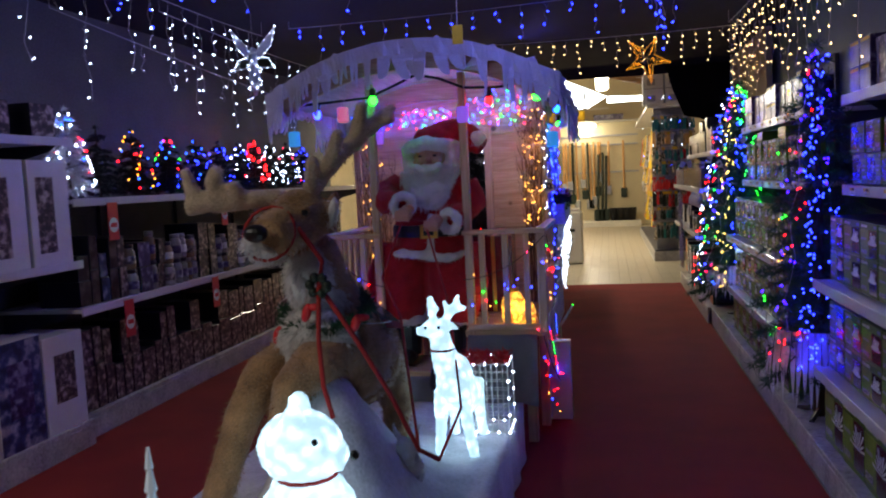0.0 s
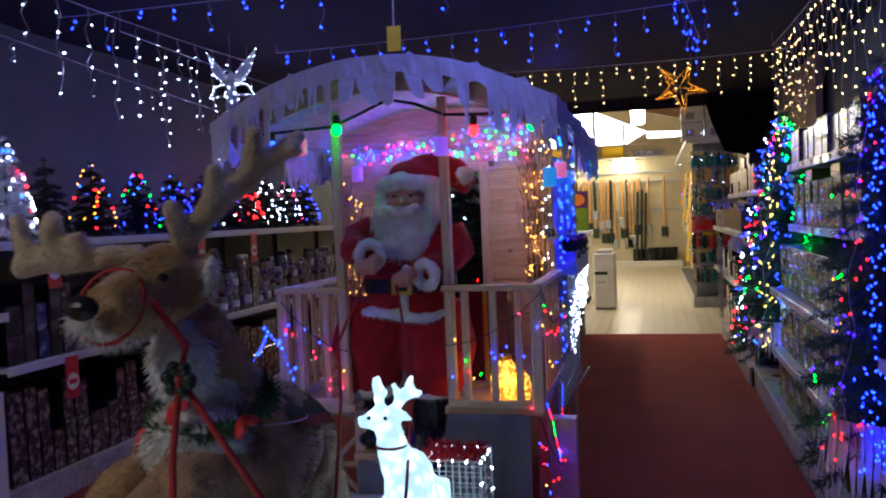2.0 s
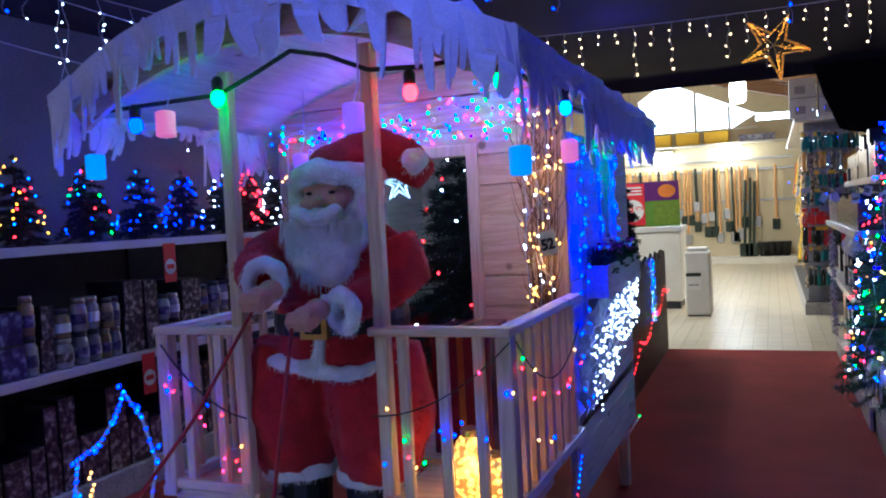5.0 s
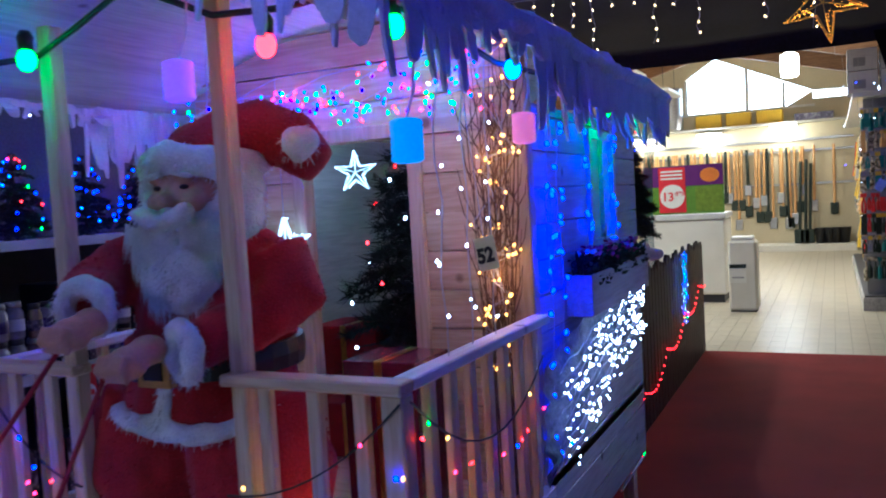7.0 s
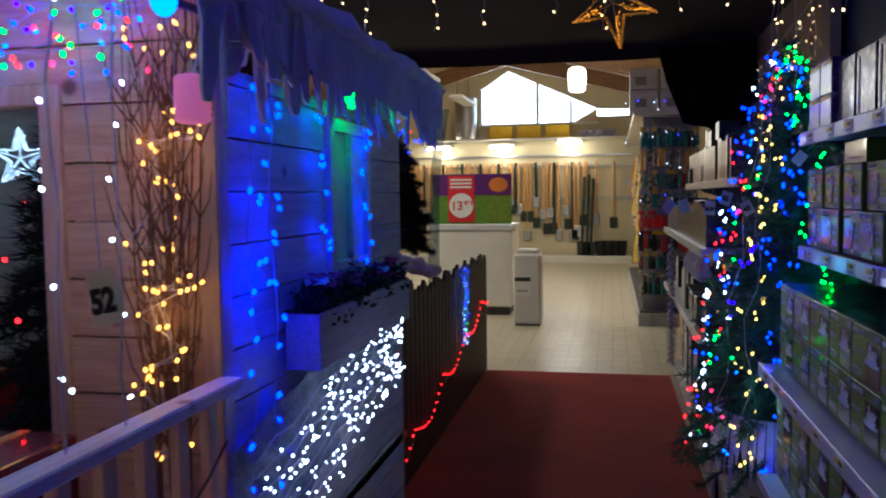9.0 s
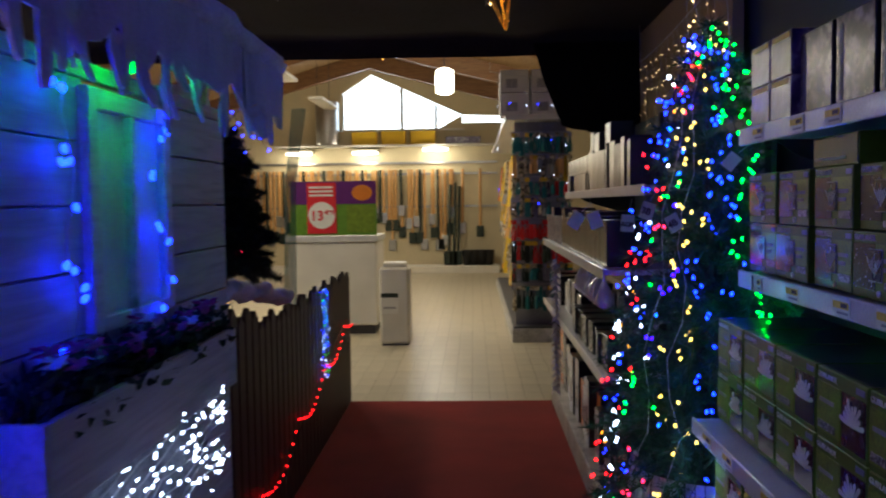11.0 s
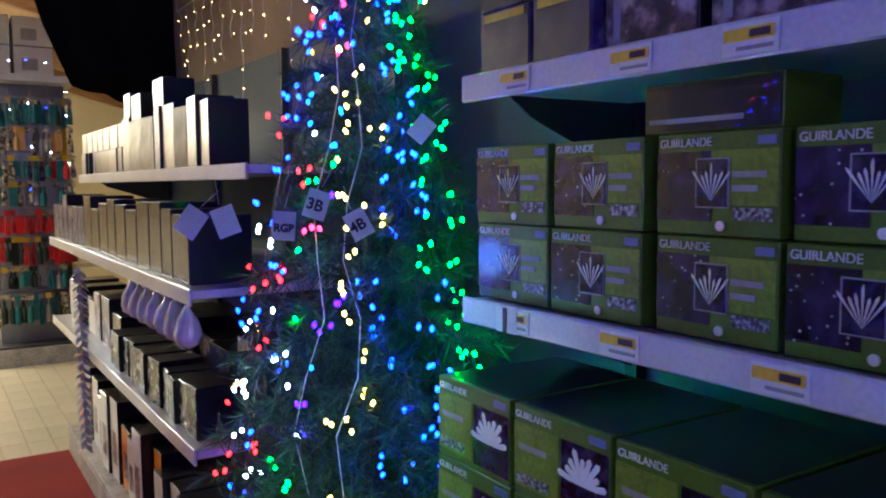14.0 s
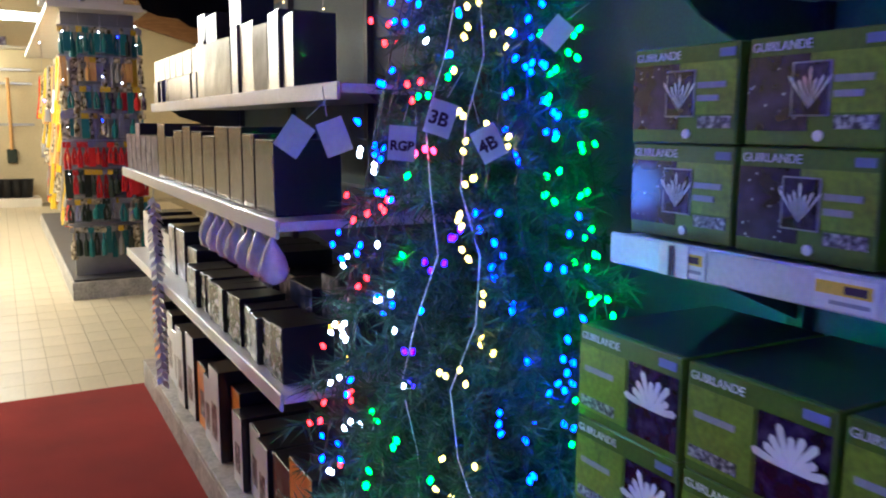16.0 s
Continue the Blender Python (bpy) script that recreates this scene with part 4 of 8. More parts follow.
def jar(x, y, z, r, h):
    """A lidded candle jar with a paper band."""
    th = thing("candle_jar", "glossy glass candle jar stacked on a dark shelf", "jar", (x, y, z), "candle jars")
    r = min(r, 0.075)
    bm = bmesh.new()
    lathe(bm, [(r * .86, 0), (r, h * .06), (r, h * .70), (r * .78, h * .80), (r * .74, h * .84)], (x, y, z), 14)
    part("glass", bm, rnd.choice((M_JARGLASS, M_JARGLASS, M_JARWAX)), th, smooth=True)
    bm = bmesh.new()
    lathe(bm, [(r * .8, h * .84), (r * .8, h * .985), (r * .72, h)], (x, y, z), 14)
    part("lid", bm, rnd.choice((M_STEEL, M_DARKMETAL, M_BLACK)), th, smooth=True)
    bm = bmesh.new()
    lathe(bm, [(r * 1.004, h * .22), (r * 1.012, h * .23), (r * 1.012, h * .52), (r * 1.004, h * .53)], (x, y, z), 14)
    part("paper_band", bm, rnd.choice((M_PAPER, M_CARTONPURPLE, M_CARTONDARK)), th, smooth=True)


# left long bay: candles, jars and boxes
y = 4.55
while y < 9.6:
    w = rnd.choice((0.09, 0.12, 0.16, 0.2))
    h = rnd.uniform(0.16, 0.24)
    m = rnd.choice((M_CARTONDARK, M_CARTONBLUE, M_CARTONPURPLE, M_CARTONDARK, M_CARTONBROWN))
    if y > 4.9 and rnd.random() < 0.62:
        for k in range(2):
            for q in range(2 if w > 0.14 else 1):
                jar(-3.33 - rnd.uniform(0, .03), y + w * (q + 0.5) / (2 if w > 0.14 else 1), 0.8605 + k * (h + 0.0006), w / (4.2 if w > 0.14 else 2.15), h)
    else:
        for k in range(2):
            carton(-3.30 - rnd.uniform(0, .03), y + w / 2, 0.8605 + k * (h + 0.0006), w * (1 - 0.02 * k), 0.3, h, m, M_CARTONBLACK, "small dark decoration box in a stacked row", -1, "small decoration boxes")
    w3 = w
    h3 = rnd.uniform(0.24, 0.30)
    carton(-3.34, y + w / 2, 0.1705, w3, 0.3, h3, M_CARTONDARK, M_CARTONBLACK, "dark patterned box on the bottom shelf", -1, "small decoration boxes")
    if rnd.random() < 0.7:
        carton(-3.35, y + w / 2, 0.1711 + h3, w3 * 0.97, 0.3, 0.24, M_CARTONDARK, M_CARTONBLACK, "dark patterned box stacked on the bottom row", -1, "small decoration boxes")
    y += w + 0.012
for y, z in ((4.85, 1.27), (6.45, 1.27), (7.3, 1.27), (4.95, 0.60), (6.2, 0.60)):
    th = thing("price_tag", "red and white hanging offer tag on a shelf edge", "price tag", (-3.235, y, z), "red offer tags")
    part("card", boxes((-3.240, -3.237, y - 0.055, y + 0.055, z, z + 0.25)), M_REDSIGN, th)
    bm = bmesh.new()
    tube(bm, [(-3.2368, y, z + 0.10), (-3.2350, y, z + 0.10)], 0.05, 18)
    part("white_disc", bm, M_PAPER, th)
    part("price_print", boxes((-3.2348, -3.2338, y - 0.035, y + 0.035, z + 0.085, z + 0.115)), M_REDSIGN, th)

# ---- trees ----


def fir(name, label, p, h, r, needles, m, group="", clear=0.12, category="christmas tree", seed=1, density=1.0):
    """An artificial fir: stem, drooping wired branches with bristling needles."""
    rg = random.Random(seed)
    th = thing(name, label, category, p, group)
    bm = bmesh.new()
    tube(bm, [(0, 0, 0), (0, 0, h * 0.55), (0, 0, h * 0.98)], [0.03 * h / 1.6, 0.02 * h / 1.6, 0.004], 7)
    part("stem", bm, M_TRUNK, th, world_coords=False)
    bm = bmesh.new()
    for k in range(3):
        a = k * 2.1
        tube(bm, [(0, 0, 0.02 * h), (math.cos(a) * r * 0.45, math.sin(a) * r * 0.45, 0.0)], 0.012 * h / 1.6, 5)
    part("stand", bm, M_DARKMETAL, th, world_coords=False)
    bm = bmesh.new()
    tiers = max(6, int(h * 11 * density))
    for t in range(tiers):
        f = t / (tiers - 1)
        z0 = clear * h + (1 - clear) * h * f
        ln = r * (1 - f) ** 0.62 + 0.04 * r
        nb = max(4, int((11 - 6 * f) * density))
        for b in range(nb):
            a = 2 * math.pi * (b + rg.random() * 0.7) / nb + t
            z = z0 + rg.uniform(-0.6, 0.6) * (1 - clear) * h / tiers * min(1, 3 * (1 - f))
            l = ln * rg.uniform(0.78, 1.12)
            drop = l * rg.uniform(0.10, 0.35)
            tip = Vector((math.cos(a) * l, math.sin(a) * l, z - drop + 0.12 * l))
            root = Vector((0, 0, z))
            mid = root.lerp(tip, 0.5) + Vector((0, 0, 0.10 * l))
            n = max(6, int(needles * l))
            for i in range(n):
                q = (i + rg.random()) / n
                c = root.lerp(mid, q * 2) if q < 0.5 else mid.lerp(tip, q * 2 - 1)
                d = (tip - root).normalized() * 0.7 + Vector((rg.uniform(-1, 1), rg.uniform(-1, 1), rg.uniform(-1, 1)))
                d = d.normalized() * rg.uniform(0.035, 0.065) * min(1.2, max(0.5, h))
                s = d.cross(Vector((rg.uniform(-1, 1), rg.uniform(-1, 1), rg.uniform(-1, 1)))).normalized() * 0.0028
                bm.faces.new((bm.verts.new(c - s), bm.verts.new(c + s), bm.verts.new(c + d)))
    part("needles", bm, m, th, world_coords=False)
    return th


TREE1, TREE2 = Vector((1.10, 4.66, 0.171)), Vector((1.18, 7.78, 0.171))
fir("christmas_tree", "tall green artificial fir hung with blue and violet lights", TREE1, 2.0, 0.36, 560, M_NEEDLE, "tall trees", seed=4)
fir("christmas_tree", "tall green artificial fir hung with coloured light strands", TREE2, 2.12, 0.46, 620, M_NEEDLE, "tall trees", seed=9, density=1.25)


def tree_strand(base, h, r, angle, mats, n, label, seed, z0=0.30, out=1.0, size=0.0066):
    """A light strand hanging down one flank of a tree."""
    rg = random.Random(seed)
    pts, items = [], []
    a = radians(angle)
    for i in range(15):
        f = i / 14
        z = h * (0.99 - (0.99 - z0 / h) * f)
        rr = (r * max(0.0, 1 - z / h) ** 0.62) * out + 0.02
        aa = a + 0.10 * math.sin(i * 1.7 + seed)
        pts.append(base + Vector((math.cos(aa) * rr, math.sin(aa) * rr, z)))
    nodes = max(6, n * 6 // 9)
    for i in range(nodes):
        f = (i + rg.random() * 0.8) / nodes * 14
        k = min(13, int(f))
        p = pts[k].lerp(pts[k + 1], f - k) + Vector((rg.uniform(-.045, .045), rg.uniform(-.045, .045), 0))
        m = rg.choice(mats)
        for _ in range(rg.choice((1, 2, 2, 3))):
            items.append((p + Vector((rg.uniform(-.022, .022), rg.uniform(-.022, .022), rg.uniform(-.022, .022))), m))
    return light_string("light_strand", label, [pts], items, size, M_WIRE if 210 < angle < 238 else M_WIREDARK, 0.0014, group="tree light strands")


for ang, mats, n in ((150, (L_RED, L_BLUE, L_AMBER), 26), (168, (L_RED, L_WHITE, L_RED, L_BLUE), 36), (184, (L_WHITE, L_WHITE, L_BLUE, L_RED), 34), (200, (L_WHITE, L_BLUE, L_CYAN, L_TEAL), 34), (216, (L_CYAN, L_TEAL, L_VIOLET, L_PINK), 34),
                     (234, (L_YELLOW,), 38), (246, (L_BLUE, L_YELLOW, L_BLUE), 26), (258, (L_BLUE,), 42), (270, (L_BLUE, L_BLUE, L_TEAL), 34), (284, (L_TEAL,), 40), (300, (L_TEAL, L_GREEN), 34)):
    tree_strand(TREE2, 2.10, 0.44, ang, mats, n, "hanging strand of small coloured lights on a fir", ang, size=0.0118)
for ang, mats, n in ((200, (L_RED, L_AMBER, L_GREEN, L_VIOLET), 26), (226, (L_VIOLET, L_VIOLET, L_RED), 30), (244, (L_BLUE,), 46), (256, (L_BLUE,), 54), (276, (L_VIOLET, L_BLUE), 20)):
    tree_strand(TREE1, 1.98, 0.34, ang, mats, n, "hanging strand of blue and violet lights on a fir", ang + 5, size=0.0095)
# small paper tags on the strands
for p, w, ry in (((0.87, 7.40, 1.62), "3B", 18), ((0.95, 7.38, 1.58), "4B", -28), ((0.81, 7.42, 1.58), "RGB", 4), ((0.71, 7.46, 1.59), "", -20), ((0.65, 7.48, 1.59), "", 35), ((1.17, 7.50, 1.78), "", 40)):
    th = thing("strand_tag", "white paper tag tied to a light strand", "tag", p, "strand tags")
    part("card", boxes((-0.022, 0.022, -0.0008, 0.0008, -0.028, 0.028)), M_PAPER, th, world_coords=False)
    if w:
        lettering(w, 0.030 if len(w) < 3 else 0.021, M_INK, th, (-0.019, -0.003, -0.011), bold=0.001)
    bm = bmesh.new()
    tube(bm, [(0, 0, 0.035), (0.01, 0, 0.08)], 0.001, 4)
    part("tie", bm, M_WIRE, th, world_coords=False)
    th.rotation_euler = (0, radians(ry), radians(-30))
# white icicle felt hanging under both trees
for c, r in ((TREE1, 0.30), (TREE2, 0.34)):
    th = thing("felt_skirt", "white felt icicle strip tied round a tree foot", "decoration", c + Vector((0, 0, 0.05)), "felt icicle strips")
    for k in range(26):
        a = radians(140 + 165 * k / 25)
        a2 = a + radians(165 / 25 * 0.9)
        ln = rnd.uniform(0.20, 0.42)
        z1 = 0.50
        bm = bmesh.new()
        pp = [c + Vector((math.cos(q) * rr, math.sin(q) * rr, z)) for q, rr, z in ((a, r * .85, z1), (a2, r * .85, z1), (a2, r * .92, z1 - ln * .5), ((a + a2) / 2 + rnd.uniform(-.04, .04), r * .95, z1 - ln), (a, r * .92, z1 - ln * .5))]
        bm.faces.new([bm.verts.new(q) for q in pp])
        bmesh.ops.solidify(bm, geom=bm.faces[:], thickness=0.006)
        part("felt_strip", bm, M_FELT, th)

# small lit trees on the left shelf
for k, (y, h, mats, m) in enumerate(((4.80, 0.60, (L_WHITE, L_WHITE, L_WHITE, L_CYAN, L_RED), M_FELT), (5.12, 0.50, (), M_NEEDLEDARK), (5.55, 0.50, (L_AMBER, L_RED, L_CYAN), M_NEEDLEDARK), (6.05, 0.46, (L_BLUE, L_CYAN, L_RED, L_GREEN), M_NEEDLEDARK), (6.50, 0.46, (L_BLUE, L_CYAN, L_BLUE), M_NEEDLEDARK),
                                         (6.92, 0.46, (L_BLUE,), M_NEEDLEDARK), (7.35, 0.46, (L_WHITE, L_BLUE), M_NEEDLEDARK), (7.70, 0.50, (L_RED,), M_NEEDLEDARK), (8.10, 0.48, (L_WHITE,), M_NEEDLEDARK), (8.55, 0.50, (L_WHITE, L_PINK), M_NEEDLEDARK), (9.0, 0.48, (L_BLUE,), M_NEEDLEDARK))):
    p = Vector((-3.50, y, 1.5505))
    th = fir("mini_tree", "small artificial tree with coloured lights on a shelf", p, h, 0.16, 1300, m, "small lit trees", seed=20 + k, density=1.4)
    if mats:
        items = []
        for i in range(64 if k == 0 else 32):
            f = rnd.random() ** 1.3
            a = rnd.random() * 6.3
            rr = 0.155 * (1 - f) ** 0.62 + 0.010
            items.append((p + Vector((math.cos(a) * rr, math.sin(a) * rr, h * (0.12 + 0.86 * f))), rnd.choice(mats)))
        wire = [p + Vector((math.cos(t * 0.5) * (0.14 * (1 - t / 40) + .01), math.sin(t * 0.5) * (0.14 * (1 - t / 40) + .01), h * (0.12 + 0.85 * t / 40))) for t in range(41)]
        light_string("light_strand", "strand of tiny lights wound round a small tree", [wire], items, 0.020 if mats == (L_RED,) else (0.015 if mats == (L_WHITE,) or k == 0 else 0.0125), M_WIREDARK, group="small tree light strands")

# ---- ceiling lights ----


def icicles(label, a, b, n, mats, drops, seed, per=0.085, size=0.0052, group="icicle lights", dip=0.03):
    """An icicle curtain: a cable from a to b with hanging wires of several lengths."""
    rg = random.Random(seed)
    cable = sag(a, b, dip, 16)
    wires, items = [cable], []
    for k in range(n):
        f = (k + 0.5) / n * 16
        i = min(15, int(f))
        p = cable[i].lerp(cable[i + 1], f - i)
        ln = drops[k % len(drops)] * rg.uniform(0.8, 1.2)
        w = [p + Vector((0.012 * math.sin(j * 2.1 + k), 0.012 * math.cos(j * 1.7 + k), -ln * j / 6)) for j in range(7)]
        wires.append(w)
        m = max(2, int(ln / per))
        for j in range(m):
            items.append((p + Vector((rg.uniform(-.018, .018), rg.uniform(-.018, .018), -ln * (j + 0.8) / m)), rg.choice(mats)))
    th = thing("icicle_lights", label, "string lights", Vector(a), group)
    bm = bmesh.new()
    tube(bm, cable, 0.003, 5)
    part("cable", bm, M_WIRE, th)
    for w in wires[1:]:
        bm = bmesh.new()
        tube(bm, w, 0.0016, 4)
        part("wire", bm, M_WIRE, th)
    for q in (cable[0], cable[-1]):
        bm = bmesh.new()
        tube(bm, [q, (q.x, q.y, 3.02 if q.y < SPLIT else slope_z(q.x))], 0.0016, 4)
        part("hanger", bm, M_WIRE, th)
    put_bulbs(th, items, size)
    return th


icicles("white icicle lights hanging from the dark ceiling", (-2.5, 2.9, 2.72), (-2.85, 6.6, 2.86), 15, (L_WHITE,), (0.35, 0.55, 0.25, 0.6, 0.3, 0.45), 1, size=0.0074)
icicles("white icicle lights hanging from the dark ceiling", (-3.1, 5.4, 2.86), (-3.1, 9.5, 2.86), 13, (L_WHITE,), (0.45, 0.6, 0.35, 0.7), 2, size=0.0095)
icicles("white icicle lights hanging from the dark ceiling", (-2.95, 4.0, 2.60), (-3.3, 9.3, 2.45), 8, (L_WHITE,), (0.12, 0.2), 12, per=0.1)
icicles("blue icicle lights hanging from the dark ceiling", (-2.6, 6.6, 2.90), (0.8, 6.3, 2.92), 18, (L_BLUE,), (0.10, 0.28, 0.16), 3, size=0.0125)
icicles("blue icicle lights hanging from the dark ceiling", (-3.4, 5.2, 2.93), (1.4, 5.0, 2.92), 20, (L_BLUE,), (0.1, 0.22, 0.06), 14, size=0.0125)
icicles("blue icicle lights hanging from the dark ceiling", (0.2, 4.6, 2.93), (0.55, 7.6, 2.92), 11, (L_BLUE,), (0.3, 0.12, 0.22), 15, size=0.0125)
icicles("blue icicle lights hanging from the dark ceiling", (-2.4, 4.2, 2.93), (1.0, 4.0, 2.93), 16, (L_BLUE,), (0.06, 0.14, 0.1), 4, size=0.0125)
icicles("warm white icicle lights hanging across the aisle", (-1.9, 8.0, 2.88), (1.3, 8.3, 2.90), 26, (L_WARMWHITE,), (0.12, 0.30, 0.18, 0.36, 0.10), 6, per=0.06, size=0.0105)
icicles("warm white light curtain above the fir trees", (1.12, 3.8, 2.82), (1.14, 8.0, 2.88), 34, (L_WARMWHITE,), (0.5, 0.7, 0.42, 0.62), 7, per=0.085, size=0.0088)
icicles("warm white light curtain above the far shelves", (1.58, 9.0, 2.80), (1.58, 11.0, 2.70), 13, (L_WARMWHITE,), (0.4, 0.6, 0.3, 0.5), 8, size=0.0055)
icicles("small warm fairy lights under the hall roof", (-3.2, 13.2, 3.72), (0.4, 13.0, 3.55), 20, (L_WARMWHITE, L_WARM), (0.15, 0.35, 0.5), 9, per=0.1, size=0.017)

icicles("cold white light strands hanging before the garden rack", (0.50, 13.5, 3.05), (1.40, 13.6, 3.0), 6, (L_WHITE, L_WHITE, L_BLUE), (1.3, 1.9, 0.8, 1.6), 10, per=0.34, size=0.010)
# star and angel made of wire and lights


def star_light(label, c, r, mat_wire, items_mat, tilt, group="hanging light figures", arms=5, name="star_light", size=0.006, n=14, hang=3.0, fill=0):
    c = Vector(c)
    th = thing(name, label, "light figure", c, group)
    rot = Euler([radians(v) for v in tilt]).to_matrix()
    outline, items = [], []
    for k in range(arms * 2 + 1):
        a = math.pi / 2 + math.pi * k / arms
        rr = r if k % 2 == 0 else r * 0.36
        outline.append(c + rot @ Vector((math.cos(a) * rr, 0, math.sin(a) * rr)))
    for d in (-0.012, 0.012):
        bm = bmesh.new()
        tube(bm, [p + rot @ Vector((0, d, 0)) for p in outline], 0.004, 5)
        part("frame", bm, mat_wire, th)
    for p, q in zip(outline, outline[1:]):
        for i in range(n):
            u = p.lerp(q, i / n)
            items.append((u + Vector((rnd.uniform(-.008, .008), rnd.uniform(-.012, .012), rnd.uniform(-.008, .008))), items_mat))
    for p in outline[:-1:2]:
        bm = bmesh.new()
        tube(bm, [c, p], 0.003, 4)
        part("spoke", bm, mat_wire, th)
    if fill:
        for k in range(0, arms * 2, 2):
            for side in (outline[k - 1], outline[k + 1]):
                for i in range(fill):
                    f = rnd.random() ** 0.7
                    items.append((c.lerp(outline[k], 0.15 + 0.8 * f).lerp(side, rnd.random() * 0.55 * (1 - f)) + Vector((0, rnd.uniform(-.01, .01), 0)), items_mat))
    put_bulbs(th, items, size, 1.2)
    if hang:
        bm = bmesh.new()
        top = max(outline, key=lambda q: q.z)
        tube(bm, [top, (top.x, top.y, hang)], 0.0015, 4)
        part("thread", bm, M_WIRE, th)
    return th


star_light("amber wire star with small lights hanging from the ceiling", (0.42, 8.42, 2.66), 0.24, M_GOLD, L_AMBER, (6, 172, 18), n=8, size=0.005, fill=16)

th = thing("angel_light", "white wire angel with wings lit by small lights", "light figure", (-2.71, 6.08, 2.56), "hanging light figures")
A0 = Vector((-2.71, 6.08, 2.56))
items = []
for s in (-1, 1):
    wing = [A0 + Vector(q) for q in ((0, 0, 0.02), (s * 0.05, 0, 0.12), (s * 0.19, 0.02, 0.27), (s * 0.14, 0.02, 0.12), (s * 0.07, 0.01, 0.04), (s * 0.13, 0, 0.02), (s * 0.17, 0, -0.05), (0, 0, -0.04))]
    bm = bmesh.new()
    tube(bm, wing, 0.005, 5)
    part("wing", bm, M_WHITEPLASTIC, th)
    bm = bmesh.new()
    bm.faces.new([bm.verts.new(p) for p in (wing[0], wing[1], wing[2], wing[3])])
    bm.faces.new([bm.verts.new(p) for p in (wing[0], wing[3], wing[4], wing[5])])
    bm.faces.new([bm.verts.new(p) for p in (wing[0], wing[5], wing[6], wing[7])])
    bmesh.ops.solidify(bm, geom=bm.faces[:], thickness=0.003)
    part("wing_mesh", bm, M_FOIL, th)
    for p, q in zip(wing, wing[1:]):
        items += [(p.lerp(q, i / 3), L_WHITE) for i in range(3)]
bm = bmesh.new()
lathe(bm, [(0.03, 0.06), (0.035, 0.0), (0.05, -0.12), (0.035, -0.2), (0.012, -0.26)], A0, 10)
part("gown", bm, M_FOIL, th, smooth=True)
bm = bmesh.new()
ball(bm, A0 + Vector((0, 0, 0.085)), 0.03)
part("head", bm, M_WHITEPLASTIC, th, smooth=True)
items += [(A0 + Vector((math.cos(i * 2.4) * 0.045, math.sin(i * 2.4) * 0.045, 0.03 - 0.013 * i)), L_WHITE) for i in range(20)]
put_bulbs(th, items, 0.010)
bm = bmesh.new()
tube(bm, [A0 + Vector((0, 0, 0.11)), (A0.x, A0.y, 2.94)], 0.0015, 4)
part("thread", bm, M_WIRE, th)

# ---- the wooden chalet cart ----
CX0, CX1 = -1.72, -0.41
YP, YW, YB = 4.58, 5.52, 7.05
chalet = thing("wooden_chalet", "small pine chalet on a cart with a snowy arched roof", "chalet", (-1.05, 5.8, 0))
ARC_R, ARC_CX, ARC_CZ = 1.42, -1.05, 0.855


def arc_z(x):
    return ARC_CZ + math.sqrt(max(0.0, ARC_R ** 2 - (x - ARC_CX) ** 2))


# front wall planks, cut round the door, closed up to the arch
DOOR_X0, DOOR_X1, DOOR_Z = -1.24, -0.82, 1.85
z, k = 0.70, 0
while z < 2.26:
    h = 0.128
    z1 = min(z + h, 2.29)
    spans = [(CX0, CX1)] if z >= DOOR_Z - 0.03 else [(CX0, DOOR_X0), (DOOR_X1, CX1)]
    for x0, x1 in spans:
        bm = bmesh.new()
        n = 12
        top = [(x0 + (x1 - x0) * i / n) for i in range(n + 1)]
        a = [bm.verts.new((x, YW, z + 0.003)) for x in top]
        b = [bm.verts.new((x, YW, max(z + 0.004, min(z1 - 0.003, arc_z(x) - 0.03)))) for x in top]
        c = [bm.verts.new((v.co.x, YW + 0.022, v.co.z)) for v in a]
        d = [bm.verts.new((v.co.x, YW + 0.022, v.co.z)) for v in b]
        for i in range(n):
            bm.faces.new((a[i], a[i + 1], b[i + 1], b[i]))
            bm.faces.new((c[i + 1], c[i], d[i], d[i + 1]))
            bm.faces.new((b[i], b[i + 1], d[i + 1], d[i]))
            bm.faces.new((a[i + 1], a[i], c[i], c[i + 1]))
        bm.faces.new((a[0], b[0], d[0], c[0]))
        bm.faces.new((b[-1], a[-1], c[-1], d[-1]))
        part("front_plank", bm, M_PINE, chalet)
    z = z1
    k += 1
n = 20
xs = [CX0 + (CX1 - CX0) * i / n for i in range(n + 1)]
for x0, x1 in zip(xs, xs[1:]):
    low = 0.70 if x1 <= DOOR_X0 or x0 >= DOOR_X1 else DOOR_Z
    part("lining_board", boxes((x0, x1, YW + 0.024, YW + 0.034, low, min(arc_z(x0), arc_z(x1)) - 0.03)), M_PINE, chalet)
for x0, x1, z0, z1 in ((DOOR_X1 - 0.002, DOOR_X1 + 0.05, 0.70, DOOR_Z + 0.05), (DOOR_X0 - 0.05, DOOR_X0 + 0.002, 0.70, DOOR_Z + 0.05), (DOOR_X0 - 0.002, DOOR_X1 + 0.002, DOOR_Z, DOOR_Z + 0.05)):
    part("door_frame", boxes((x0, x1, YW - 0.015, YW + 0.05, z0, z1), bev=0.004), M_PINEZ, chalet)
part("corner_post", boxes((CX1 - 0.035, CX1 + 0.012, YW - 0.014, YW + 0.04, 0.66, 2.0), bev=0.004), M_PINEZ, chalet)
part("corner_post", boxes((CX0 - 0.03, CX0 + 0.02, YW - 0.014, YW + 0.04, 0.66, 1.98), bev=0.004), M_PINEZ, chalet)
